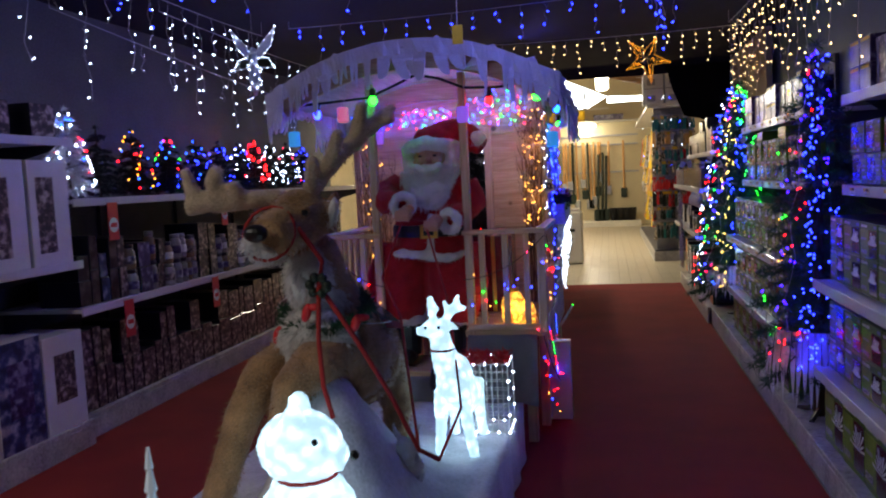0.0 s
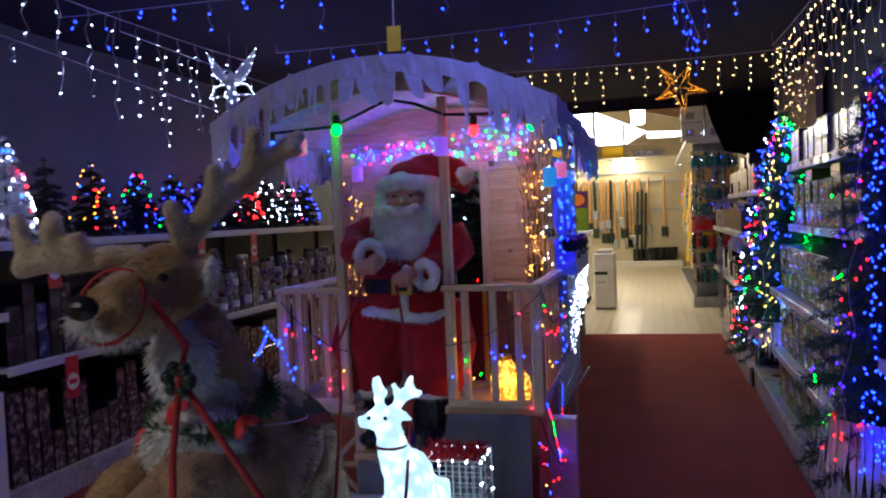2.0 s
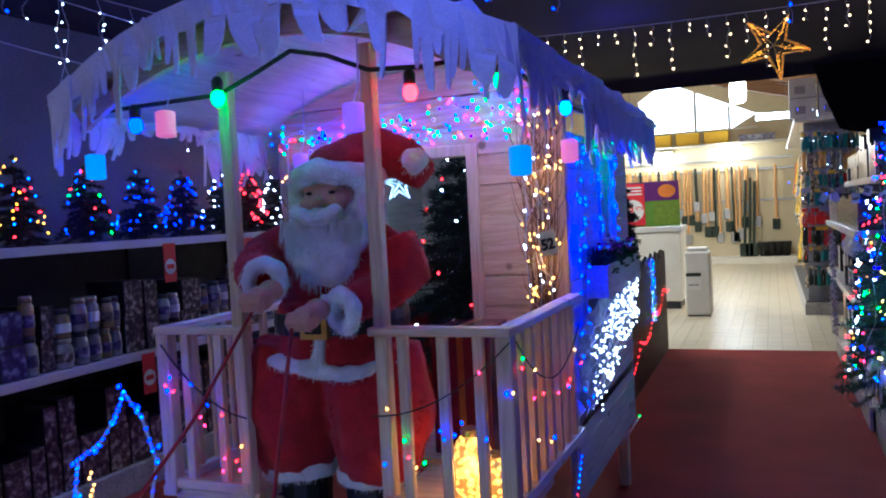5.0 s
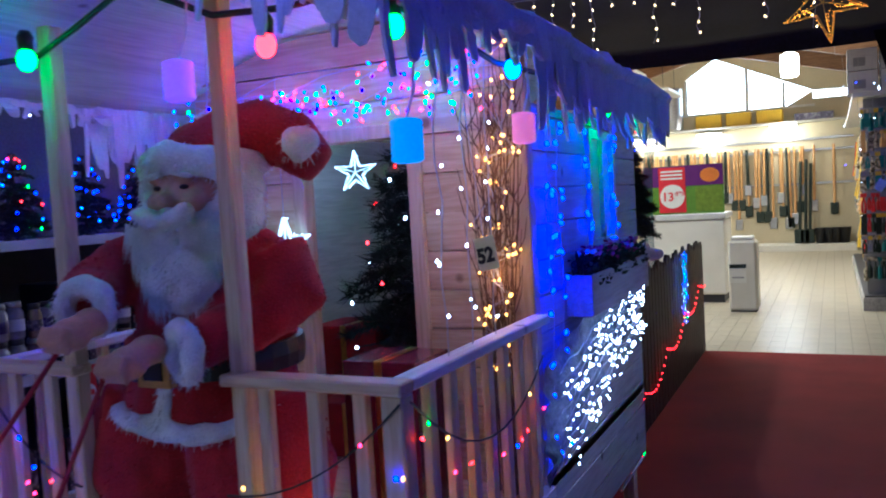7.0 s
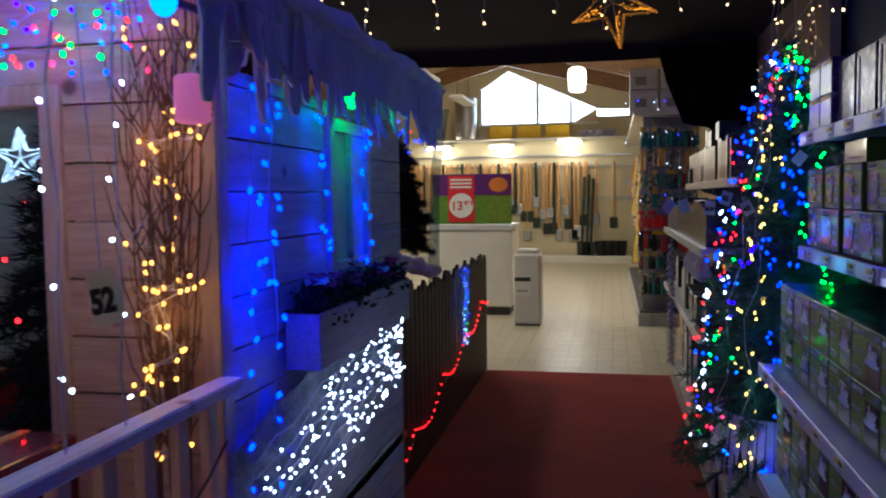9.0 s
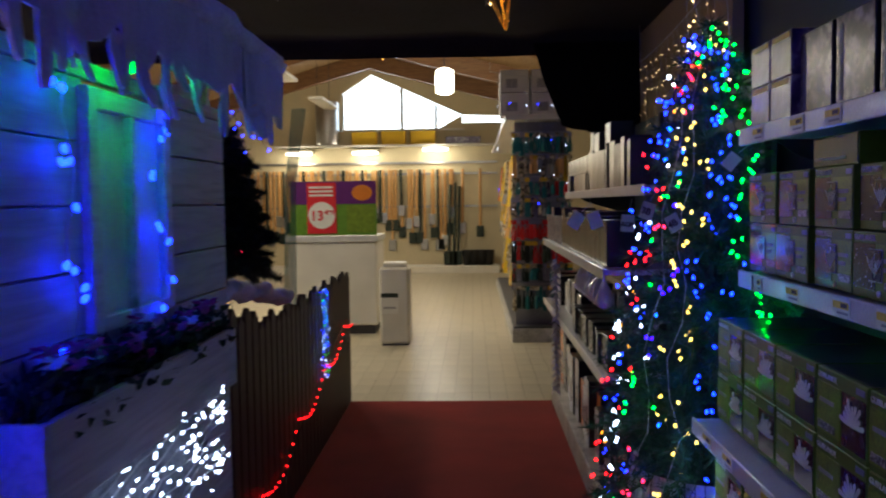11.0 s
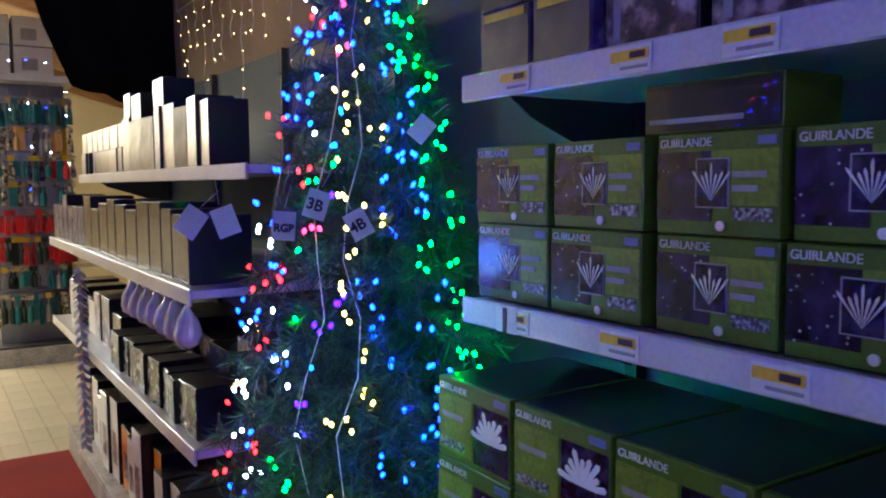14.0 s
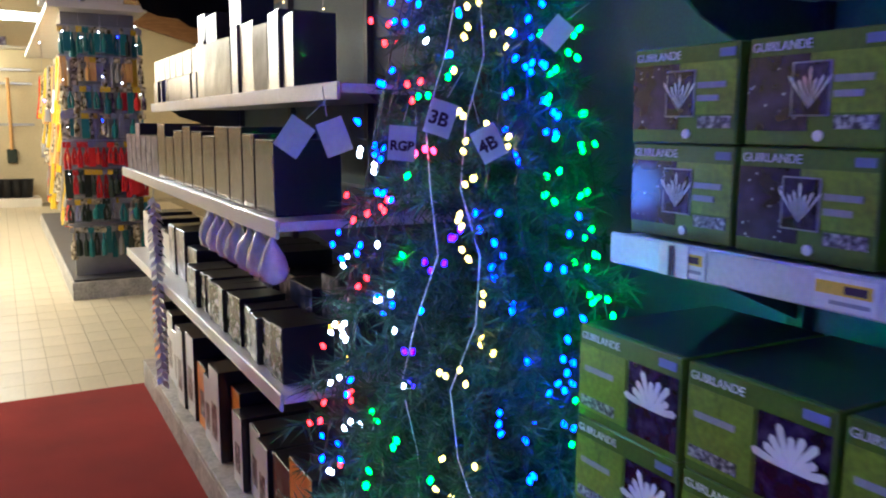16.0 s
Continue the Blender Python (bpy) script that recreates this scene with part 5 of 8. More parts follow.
# side and back walls
z = 0.36
while z < 1.93:
    z1 = min(z + 0.118, 1.93)
    for y0, y1 in (((YW + 0.04, 6.22), (6.58, YB)) if 1.42 < z < 1.85 else ((YW + 0.04, YB),)):
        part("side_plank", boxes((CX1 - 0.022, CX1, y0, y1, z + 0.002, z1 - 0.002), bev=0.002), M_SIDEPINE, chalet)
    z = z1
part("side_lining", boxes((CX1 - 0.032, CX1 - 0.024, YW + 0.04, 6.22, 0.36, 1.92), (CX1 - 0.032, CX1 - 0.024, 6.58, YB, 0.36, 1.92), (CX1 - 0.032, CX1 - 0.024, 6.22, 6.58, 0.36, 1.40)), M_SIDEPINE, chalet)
win2 = part("window", boxes((CX1 - 0.02, CX1 + 0.02, 6.24, 6.56, 1.42, 1.45), bev=0.003), M_WHITEPINE, chalet)
for spec in ((6.20, 6.24, 1.42, 1.88), (6.56, 6.60, 1.42, 1.88), (6.24, 6.56, 1.84, 1.88), (6.39, 6.41, 1.45, 1.84)):
    part("window_frame", boxes((CX1 - 0.018, CX1 + 0.018, *spec), bev=0.003), M_WHITEPINE, win2)
part("pane", boxes((CX1 - 0.006, CX1 - 0.002, 6.24, 6.56, 1.45, 1.84)), M_FELT, win2, "white curtain behind the window")
part("side_wall", boxes((CX0, CX0 + 0.03, YW + 0.05, YB, 0.36, 1.96)), M_WHITEPINE, chalet)
part("back_wall", boxes((CX0 + 0.03, CX1 - 0.035, YB - 0.03, YB, 0.36, 2.0)), M_WHITEPINE, chalet)
# floor, frame, legs, wheel
part("deck", boxes((CX0, CX1, 5.02, YB, 0.66, 0.70), bev=0.004), M_PINE, chalet)
part("deck", boxes((CX0, -1.30, YP, 5.02, 0.64, 0.68), bev=0.004), M_PINE, chalet)
part("deck", boxes((-0.84, CX1 + 0.04, YP, 5.02, 0.64, 0.68), bev=0.004), M_PINE, chalet)
part("step", boxes((-1.31, -0.83, 4.56, 5.02, 0.40, 0.44), bev=0.004), M_PINE, chalet)
for x, y, h in ((-0.47, 4.63, 0.64), (-0.42, 4.95, 0.64), (-1.66, 4.64, 0.64), (-1.30, 4.66, 0.64), (-1.62, 6.9, 0.66), (-0.46, 6.9, 0.66)):
    part("leg", boxes((x - 0.028, x + 0.028, y - 0.028, y + 0.028, 0.009, h), bev=0.004), M_PINEZ, chalet)
bm = bmesh.new()
for y in (4.52,):
    c = Vector((-1.50, 4.74, 0.33))
    ring = [c + Vector((math.cos(t) * 0.29, 0, math.sin(t) * 0.29)) for t in [2 * math.pi * i / 28 for i in range(29)]]
    tube(bm, ring, 0.028, 8)
wheel = part("wheel", bm, M_PINE, chalet, "wooden spoked cart wheel", True)
for k in range(8):
    t = math.pi * k / 4
    bm = bmesh.new()
    tube(bm, [c, c + Vector((math.cos(t) * 0.28, 0, math.sin(t) * 0.28))], 0.014, 6)
    part("spoke", bm, M_PINEZ, wheel)
bm = bmesh.new()
tube(bm, [c - Vector((0, 0.06, 0)), c + Vector((0, 0.06, 0))], 0.045, 12)
part("hub", bm, M_PINEZ, wheel)
# porch posts and railings
for x, y, z0, z1, w in ((-0.80, 4.60, 0.64, 2.16, 0.022), (-1.34, 4.59, 0.64, 2.13, 0.022), (CX1 + 0.028, YP, 0.66, 1.235, 0.026), (-1.66, YP, 0.66, 1.235, 0.026)):
    part("post", boxes((x - w, x + w, y - w, y + w, z0, z1), bev=0.004), M_PINEZ, chalet)
for x0, x1 in ((-1.69, -1.31), (-0.83, -0.355)):
    part("handrail", boxes((x0, x1, YP - 0.032, YP + 0.032, 1.235, 1.262), bev=0.004), M_PINE, chalet)
    part("bottom_rail", boxes((x0 + 0.02, x1 - 0.02, YP - 0.02, YP + 0.02, 0.68, 0.715), bev=0.003), M_PINE, chalet)
    n = 3 if x0 > -1 else 2
    for i in range(n):
        x = x0 + (x1 - x0) * (i + 1) / (n + 1) + (0.005 if i else -0.01)
        part("baluster", boxes((x - 0.017, x + 0.017, YP - 0.012, YP + 0.012, 0.70, 1.235), bev=0.003), M_PINEZ, chalet)
for x in (CX1 + 0.028, -1.66):
    part("handrail", boxes((x - 0.028, x + 0.028, YP + 0.032, YW, 1.235, 1.262), bev=0.004), M_WHITEPINE, chalet)
    part("bottom_rail", boxes((x - 0.02, x + 0.02, YP + 0.03, YW, 0.68, 0.715), bev=0.003), M_WHITEPINE, chalet)
    for i in range(7):
        y = YP + 0.03 + (YW - YP - 0.03) * (i + 1) / 8
        part("baluster", boxes((x - 0.012, x + 0.012, y - 0.017, y + 0.017, 0.715, 1.235), bev=0.003), M_PINEZ, chalet)
# roof: boarded arch, front rib, snow blanket
RX0, RX1, RY0, RY1 = -1.84, -0.275, 4.38, 7.06


def arch(x0, x1, y0, y1, off0, off1, n=28, ny=1, amp=0.0):
    bm = bmesh.new()
    a0, a1 = math.asin((x0 - ARC_CX) / ARC_R), math.asin((x1 - ARC_CX) / ARC_R)
    lay = []
    for off, am in ((off0, 0.0), (off1, amp)):
        lay.append([[bm.verts.new((ARC_CX + (ARC_R + off + am * noise.noise(Vector((i * .6, j * .7, 4)))) * math.sin(a0 + (a1 - a0) * i / n), y0 + (y1 - y0) * j / ny,
                                   ARC_CZ + (ARC_R + off + am * noise.noise(Vector((i * .6, j * .7, 4)))) * math.cos(a0 + (a1 - a0) * i / n))) for j in range(ny + 1)] for i in range(n + 1)])
    lo, hi = lay
    for i in range(n):
        for j in range(ny):
            bm.faces.new((lo[i][j], lo[i][j + 1], lo[i + 1][j + 1], lo[i + 1][j]))
            bm.faces.new((hi[i][j], hi[i + 1][j], hi[i + 1][j + 1], hi[i][j + 1]))
        bm.faces.new((lo[i][0], lo[i + 1][0], hi[i + 1][0], hi[i][0]))
        bm.faces.new((lo[i][ny], hi[i][ny], hi[i + 1][ny], lo[i + 1][ny]))
    for j in range(ny):
        bm.faces.new((lo[0][j], hi[0][j], hi[0][j + 1], lo[0][j + 1]))
        bm.faces.new((lo[n][j], lo[n][j + 1], hi[n][j + 1], hi[n][j]))
    return bm


part("roof", arch(RX0, RX1, RY0, RY1, -0.012, 0.006), M_WHITEPINE, chalet, smooth=True)
part("front_rib", arch(RX0 + 0.01, RX1 - 0.01, RY0 + 0.01, RY0 + 0.035, -0.10, -0.013), M_PINE, chalet, "bowed pine board under the roof edge")
part("snow_blanket", arch(RX0 - 0.03, RX1 + 0.03, RY0 - 0.03, RY1 + 0.03, 0.008, 0.045, 40, 24, 0.05), M_SNOW, chalet, "white wadding laid on the roof", True)


def fringe(name, path, normal, seed, band=0.03, lo=0.04, hi=0.12, step=0.02, thick=0.007):
    """A hanging felt band cut into rounded drips of uneven length along a roof edge."""
    rg = random.Random(seed)
    bm = bmesh.new()
    pts = []
    for a, b in zip(path, path[1:]):
        m = max(1, int((b - a).length / step))
        pts += [a.lerp(b, i / m) for i in range(m)]
    pts.append(path[-1])
    nrm, down = Vector(normal).normalized(), Vector((0, 0, -1))
    wave = [0.5 + 0.5 * noise.noise(Vector((i * 0.35, seed, 0))) for i in range(len(pts))]
    top = [bm.verts.new(p - down * 0.045) for p in pts]
    low = [bm.verts.new(p + down * (band * (0.6 + 0.8 * wave[i])) + nrm * (0.012 * math.sin(i * 0.9))) for i, p in enumerate(pts)]
    for i in range(len(pts) - 1):
        bm.faces.new((top[i], top[i + 1], low[i + 1], low[i]))
    i = 0
    while i < len(pts) - 2:
        m = rg.choice((1, 1, 2))
        if rg.random() < 0.82:
            a, b = low[i], low[min(len(pts) - 1, i + m)]
            ln = rg.uniform(lo, hi) * (0.5 + wave[i])
            d = (b.co - a.co)
            sway = d * rg.uniform(-0.5, 0.6) + nrm * rg.uniform(-0.01, 0.025)
            rows = [(a, b)]
            for g, inset in ((0.30, 0.05), (0.60, 0.10), (0.85, 0.18), (0.97, 0.34)):
                off = down * ln * g + sway * g * g
                rows.append((bm.verts.new(a.co + d * inset + off), bm.verts.new(b.co - d * inset + off)))
            for (l0, r0), (l1, r1) in zip(rows, rows[1:]):
                bm.faces.new((l0, r0, r1, l1))
        i += m
    bmesh.ops.recalc_face_normals(bm, faces=bm.faces[:])
    bmesh.ops.solidify(bm, geom=bm.faces[:], thickness=thick)
    return part(name, bm, M_FELT, chalet, "white felt icicle fringe")


front_edge = [Vector((x, RY0 - 0.035, arc_z(x) + 0.01)) for x in [RX0 + (RX1 - RX0) * i / 40 for i in range(41)]]
fringe("front_fringe", front_edge, (0, -1, 0), 5, 0.035, 0.06, 0.17, 0.02)
for x, sgn, ez in ((RX1 + 0.03, 1, arc_z(RX1)), (RX0 - 0.03, -1, arc_z(RX0))):
    fringe("side_fringe", [Vector((x, RY0 - 0.03, ez + 0.01)), Vector((x, 5.25, ez))], (sgn, 0, 0), 6 + sgn, 0.035, 0.02, 0.05, 0.026)
    fringe("side_fringe", [Vector((x, 5.25, ez)), Vector((x, RY1 + 0.03, ez - 0.01))], (sgn, 0, 0), 9 + sgn, 0.13, 0.03, 0.10, 0.024)
    fringe("side_fringe", [Vector((x + sgn * 0.012, 5.14, ez)), Vector((x + sgn * 0.012, 5.46, ez))], (sgn, 0, 0), 23 + sgn, 0.06, 0.12, 0.24, 0.022)
    fringe("corner_fringe", [Vector((x - sgn * 0.10, RY0 - 0.05, ez + 0.05)), Vector((x + sgn * 0.012, RY0 - 0.04, ez)), Vector((x + sgn * 0.014, RY0 + 0.35, ez))], (sgn, -1, 0), 16 + sgn, 0.05, 0.06, 0.17, 0.03)
fringe("back_fringe", [Vector((x, RY1 + 0.04, arc_z(x))) for x in [RX1 - 0.05 * i for i in range(15)]], (0, 1, 0), 31, 0.05, 0.03, 0.12, 0.026)

# cloth over the front of the cart, white box beside it
bm = bmesh.new()
n, mrow = 26, 10
g = []
for i in range(n + 1):
    x = -1.28 + 0.86 * i / n
    g.append([bm.verts.new((x, 4.53 - 0.03 * j / mrow + 0.022 * math.sin(i * 1.1 + j * 0.15) * (0.3 + j / mrow), (0.66 if x > -0.85 else 0.42) - (0.40 if x > -0.85 else 0.2) * j / mrow)) for j in range(mrow + 1)])
for i in range(n):
    for j in range(mrow):
        bm.faces.new((g[i][j], g[i][j + 1], g[i + 1][j + 1], g[i + 1][j]))
bmesh.ops.solidify(bm, geom=bm.faces[:], thickness=0.004)
solid("drape", bm, M_GREYCLOTH, "grey cloth draped over the front of the cart", "drape", smooth=True)
carton(-0.335, 5.06, 0.0095, 0.14, 0.09, 0.50, M_CARTONWHITE, M_CARTONWHITE, "narrow white box standing beside the cart leg", 0)

# ---- chalet lights ----
items, wires = [], []
for k in range(6):
    w = []
    for i in range(13):
        f = i / 12
        x = -1.70 + 1.22 * f
        w.append(Vector((x, YW - 0.05 - 0.03 * math.sin(k * 2 + i), 1.99 + 0.05 * math.sin(f * 6 + k) + 0.012 * k + (0.10 * max(0, f - 0.6)))))
    wires.append(w)
    for i in range(30):
        f = rnd.random() ** 0.75
        x = -1.72 + 1.20 * f
        lo, hi = 1.91, 2.04 + 0.17 * max(0, (f - 0.55) / 0.45)
        items.append(((x, YW - rnd.uniform(0.03, 0.12), rnd.uniform(lo, hi)), rnd.choice((L_BLUE, L_CYAN, L_PINK, L_GREEN, L_RED, L_VIOLET, L_BLUE))))
light_string("light_garland", "dense multicoloured light garland along the chalet gable", wires, items, 0.0105, group="chalet lights")


def twig_bundle(label, base, top, spread, n, m, seed, lights):
    """Bare branching twigs standing upright, with small warm lights on them."""
    rg = random.Random(seed)
    base = Vector(base)
    th = thing("twig_bundle", label, "branches", base, "twig bundles")
    spots = []
    for k in range(n):
        lean = Vector(((k + 0.5) / n * 2 - 1, rg.uniform(-0.5, 0.3), 0)) * spread
        h = (top - base.z) * rg.uniform(0.82, 1.0)
        ph = rg.uniform(0, 6)
        pts = [base + Vector((lean.x * (0.35 + 0.65 * f) + 0.012 * math.sin(ph + 7 * f), lean.y * (0.3 + 0.7 * f) - 0.008 * math.sin(ph + 5 * f), h * f)) for f in [i / 9 for i in range(10)]]
        bm = bmesh.new()
        tube(bm, pts, [0.0042 - 0.0032 * i / 9 for i in range(10)], 5)
        for i in range(3, 9):
            for s in (-1, 1):
                tip = pts[i] + Vector((s * rg.uniform(0.015, 0.05), rg.uniform(-.03, .01), rg.uniform(0.08, 0.17)))
                tube(bm, [pts[i], pts[i].lerp(tip, 0.5) + Vector((s * 0.008, 0, -0.01)), tip], [0.0022, 0.0016, 0.0007], 4)
        part("twig", bm, m, th)
        spots += pts[3:]
    items = []
    for p in rg.sample(spots, min(len(spots), lights)):
        items += [(p + Vector((rg.uniform(-.018, .018), rg.uniform(-.025, 0), rg.uniform(-.02, .02))), L_WARM) for _ in range(rg.choice((1, 1, 2, 3)))]
    wires = [sorted((p for p, _ in items[k::4]), key=lambda q: q.z) for k in range(4)]
    light_string("light_string", "warm white lights wound through bare twigs", wires, items, 0.0092, M_WIRE, 0.0012, group="chalet lights")


M_TWIG = mat("bare_brown_twig", (0.16, 0.085, 0.045), 0.8, vary=0.3, scale=20, bump=0.3)
twig_bundle("bundle of bare brown twigs with warm lights at the chalet corner", (-0.49, YW - 0.06, 0.701), 2.10, 0.085, 15, M_TWIG, 61, 46)
twig_bundle("bundle of bare twigs with warm lights at the porch corner", (-1.58, YW - 0.10, 0.701), 1.85, 0.16, 8, M_TWIG, 62, 16)
wires, items = [], []
for k in range(3):
    y = 4.80 + 0.15 * k
    wires.append([Vector((-0.365 + 0.006 * math.sin(i * 2 + k), y + 0.01 * math.sin(i * 1.7), 1.99 - 0.72 * i / 8)) for i in range(9)])
    items += [((-0.365, y + rnd.uniform(-.03, .03), 1.93 - 0.66 * (i + rnd.random()) / 6), L_WHITE) for i in range(6)]
light_string("light_curtain", "cold white lights hanging from the porch roof edge", wires, items, 0.0072, group="chalet lights")
wires, items = [], []
for k in range(4):
    y = (5.62, 5.74, 6.10, 6.50)[k]
    wires.append([Vector((CX1 + 0.03, y + 0.02 * math.sin(i * 1.4 + k), 1.92 - (1.15 if k < 2 else 0.5) * i / 10)) for i in range(11)])
    nodes, drop = (14, 1.15) if k < 2 else (7, 0.5)
    for i in range(nodes):
        q = Vector((CX1 + 0.034, y + rnd.uniform(-.05, .05), 1.90 - drop * (i + rnd.random()) / nodes))
        items += [(q + Vector((0, rnd.uniform(-.02, .02), rnd.uniform(-.02, .02))), L_BLUE) for _ in range(rnd.choice((1, 1, 2)))]
light_string("light_curtain", "blue lights hanging on the chalet side wall", wires, items, 0.014, group="chalet lights")
# net of white lights under the flower box, over a snowy wad
bm = bmesh.new()
nn = [[bm.verts.new((CX1 + 0.02 + 0.04 * (0.5 + noise.noise(Vector((i * .8, j * .8, 1)))), 5.48 + 1.26 * i / 14, (1.10 + 0.15 * min(1, i / 9)) - (0.38 - 0.16 * (i / 14)) * j / 10)) for j in range(11)] for i in range(15)]
for i in range(14):
    for j in range(10):
        bm.faces.new((nn[i][j], nn[i][j + 1], nn[i + 1][j + 1], nn[i + 1][j]))
bmesh.ops.solidify(bm, geom=bm.faces[:], thickness=0.02)
solid("snow_wadding", bm, M_NET, "grey-white gauze behind a net of lights on the chalet wall", "decoration", smooth=True)
wires, items = [], []
for k in range(8):
    wires.append([Vector((CX1 + 0.085, 5.50 + 1.22 * i / 12, 1.08 + 0.14 * min(1, i / 8) - (0.34 - 0.14 * i / 12) * k / 8 + 0.012 * math.sin(i * 2 + k))) for i in range(13)])
for i in range(260):
    f = rnd.random() ** 0.85
    y = 5.50 + 1.22 * f
    top = 1.08 + 0.14 * min(1, f * 1.5)
    items.append(((CX1 + rnd.uniform(0.08, 0.105), y, top - rnd.random() * (0.36 - 0.16 * f)), L_WHITE))
light_string("light_net", "dense net of cold white lights under a flower box", wires, items, 0.0062, group="chalet lights")
# porch string of coloured lights along the railings
wires = [sag((-1.66, YP - 0.03, 1.20), (-1.31, YP - 0.03, 0.95), 0.05), sag((-0.83, YP - 0.03, 0.98), (-0.36, YP - 0.03, 1.22), 0.06), sag((CX1 + 0.06, YP, 1.22), (CX1 + 0.06, YW - 0.1, 1.15), 0.16), sag((-0.40, 4.56, 0.72), (-0.32, 4.9, 0.30), 0.05)]
items = []
for w in wires:
    for i in range(14):
        f = (i + rnd.random()) / 14 * 10
        k = min(9, int(f))
        items.append((w[k].lerp(w[k + 1], f - k) + Vector((rnd.uniform(-.02, .03), rnd.uniform(-.03, .0), rnd.uniform(-.28, .05))), rnd.choice((L_BLUE, L_RED, L_GREEN, L_PINK, L_WARM, L_BLUE))))
light_string("light_string", "green-wired coloured lights wound round the porch railing", wires, items, 0.009, M_WIREDARK, 0.003, group="chalet lights")
# warm lights at the back left of the porch
wires = [[Vector((-1.62 + 0.03 * k, 5.45, 1.75 - 0.95 * i / 8 + 0.0)) + Vector((0.02 * math.sin(i * 2 + k), 0, 0)) for i in range(9)] for k in range(3)]
items = [((-1.62 + 0.03 * (i % 3) + rnd.uniform(-.02, .02), 5.44, 1.72 - 0.9 * i / 24), L_WARM) for i in range(24)]
light_string("light_curtain", "warm white lights hanging at the porch corner", wires, items, 0.009, group="chalet lights")

# bulb cable with large coloured bulbs under the roof edge
cable = [Vector(p) for p in ((-1.78, 4.44, 2.02), (-1.55, 4.47, 2.03), (-1.34, 4.55, 2.05), (-1.20, 4.55, 2.10), (-1.05, 4.55, 2.16), (-0.92, 4.55, 2.13), (-0.78, 4.56, 2.07), (-0.60, 4.57, 2.06), (-0.42, 4.57, 2.07), (-0.34, 4.75, 2.03), (-0.33, 5.1, 1.98), (-0.30, 5.7, 1.99), (-0.33, 6.3, 2.0), (-0.33, 6.9, 1.98))]
th = thing("festoon_lights", "dark cable with big coloured bulbs under the roof edge", "string lights", (-1.05, 4.55, 2.0))
bm = bmesh.new()
tube(bm, cable, 0.008, 7)
part("cable", bm, M_WIREDARK, th, smooth=True)
for (x, y, z), m in (((-1.29, 4.48, 2.02), L_GREEN), ((-0.64, 4.56, 1.98), L_RED), ((-1.62, 4.46, 1.96), L_BLUE), ((-0.35, 6.28, 1.93), L_GREEN), ((-0.38, 4.66, 2.0), L_GREEN), ((-0.30, 5.15, 1.96), L_CYAN)):
    bm = bmesh.new()
    lathe(bm, [(0.018, 0.028), (0.02, 0.06), (0.012, 0.075)], (x, y, z), 10)
    so = part("socket", bm, M_BLACK, th, smooth=True)
    bm = bmesh.new()
    ball(bm, (x, y, z + 0.006), (0.022, 0.022, 0.028), seg=12)
    part("bulb", bm, m, so, smooth=True)
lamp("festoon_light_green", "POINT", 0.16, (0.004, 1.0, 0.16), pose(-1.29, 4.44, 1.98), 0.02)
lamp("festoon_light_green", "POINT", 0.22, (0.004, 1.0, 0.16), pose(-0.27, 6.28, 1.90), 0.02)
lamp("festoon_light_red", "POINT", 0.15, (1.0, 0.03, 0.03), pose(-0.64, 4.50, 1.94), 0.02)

# paper lanterns
for (x, y, z), m, c in (((-0.29, 4.52, 1.75), M_LANTERNBLUE, "blue"), ((-0.32, 5.27, 1.82), M_LANTERNPINK, "pink"), ((-0.77, 4.43, 1.91), M_LANTERNVIOLET, "violet"), ((-1.45, 4.41, 1.95), M_LANTERNPINK, "pink"), ((-1.74, 4.39, 1.83), M_LANTERNBLUE, "blue"), ((-1.50, 5.3, 1.86), M_LANTERNVIOLET, "violet")):
    th = thing("paper_lantern", "small glowing %s paper lantern hanging on a wire" % c, "lantern", (x, y, z), "paper lanterns")
    bm = bmesh.new()
    prof = [(0.022, -0.043)] + [(0.031 + 0.002 * (i % 2), -0.039 + 0.078 * i / 14) for i in range(15)] + [(0.020, 0.043)]
    lathe(bm, prof, (x, y, z), 18)
    part("shade", bm, m, th, smooth=True)
    bm = bmesh.new()
    tube(bm, [(x, y, z + 0.04), (x + 0.01, y + 0.02, z + 0.10), (x, y + 0.05, min(2.2, arc_z(x) if x > RX0 and x < RX1 else 2.0) - 0.02)], 0.0025, 5)
    part("wire", bm, M_WIRE, th)

# flower box on the side wall
th = thing("flower_box", "pale wooden flower box with dark pink flowers on the chalet wall", "planter", (CX1 + 0.11, 6.5, 1.22))
FX = (CX1 + 0.004, CX1 + 0.10)
for spec in ((FX[0], FX[1], 5.86, 5.875, 1.20, 1.345), (FX[0], FX[1], 6.775, 6.79, 1.20, 1.345), (FX[1] - 0.015, FX[1], 5.875, 6.775, 1.20, 1.345), (FX[0], FX[0] + 0.012, 5.875, 6.775, 1.20, 1.345), (FX[0] + 0.012, FX[1] - 0.015, 5.875, 6.775, 1.20, 1.215)):
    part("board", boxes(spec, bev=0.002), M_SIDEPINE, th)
bm = bmesh.new()
for i in range(1500):
    p = Vector((rnd.uniform(FX[0] + .01, FX[1] - .005), rnd.uniform(5.88, 6.77), 1.30 + rnd.random() * 0.10))
    d = Vector((rnd.uniform(-1, 1), rnd.uniform(-1, 1), rnd.uniform(-.2, 1))).normalized() * rnd.uniform(0.02, 0.045)
    s = d.cross(Vector((rnd.random(), rnd.random(), rnd.random()))).normalized() * 0.008
    bm.faces.new([bm.verts.new(q) for q in (p, p + d * 0.5 - s, p + d, p + d * 0.5 + s)])
part("foliage", bm, M_LEAF, th)
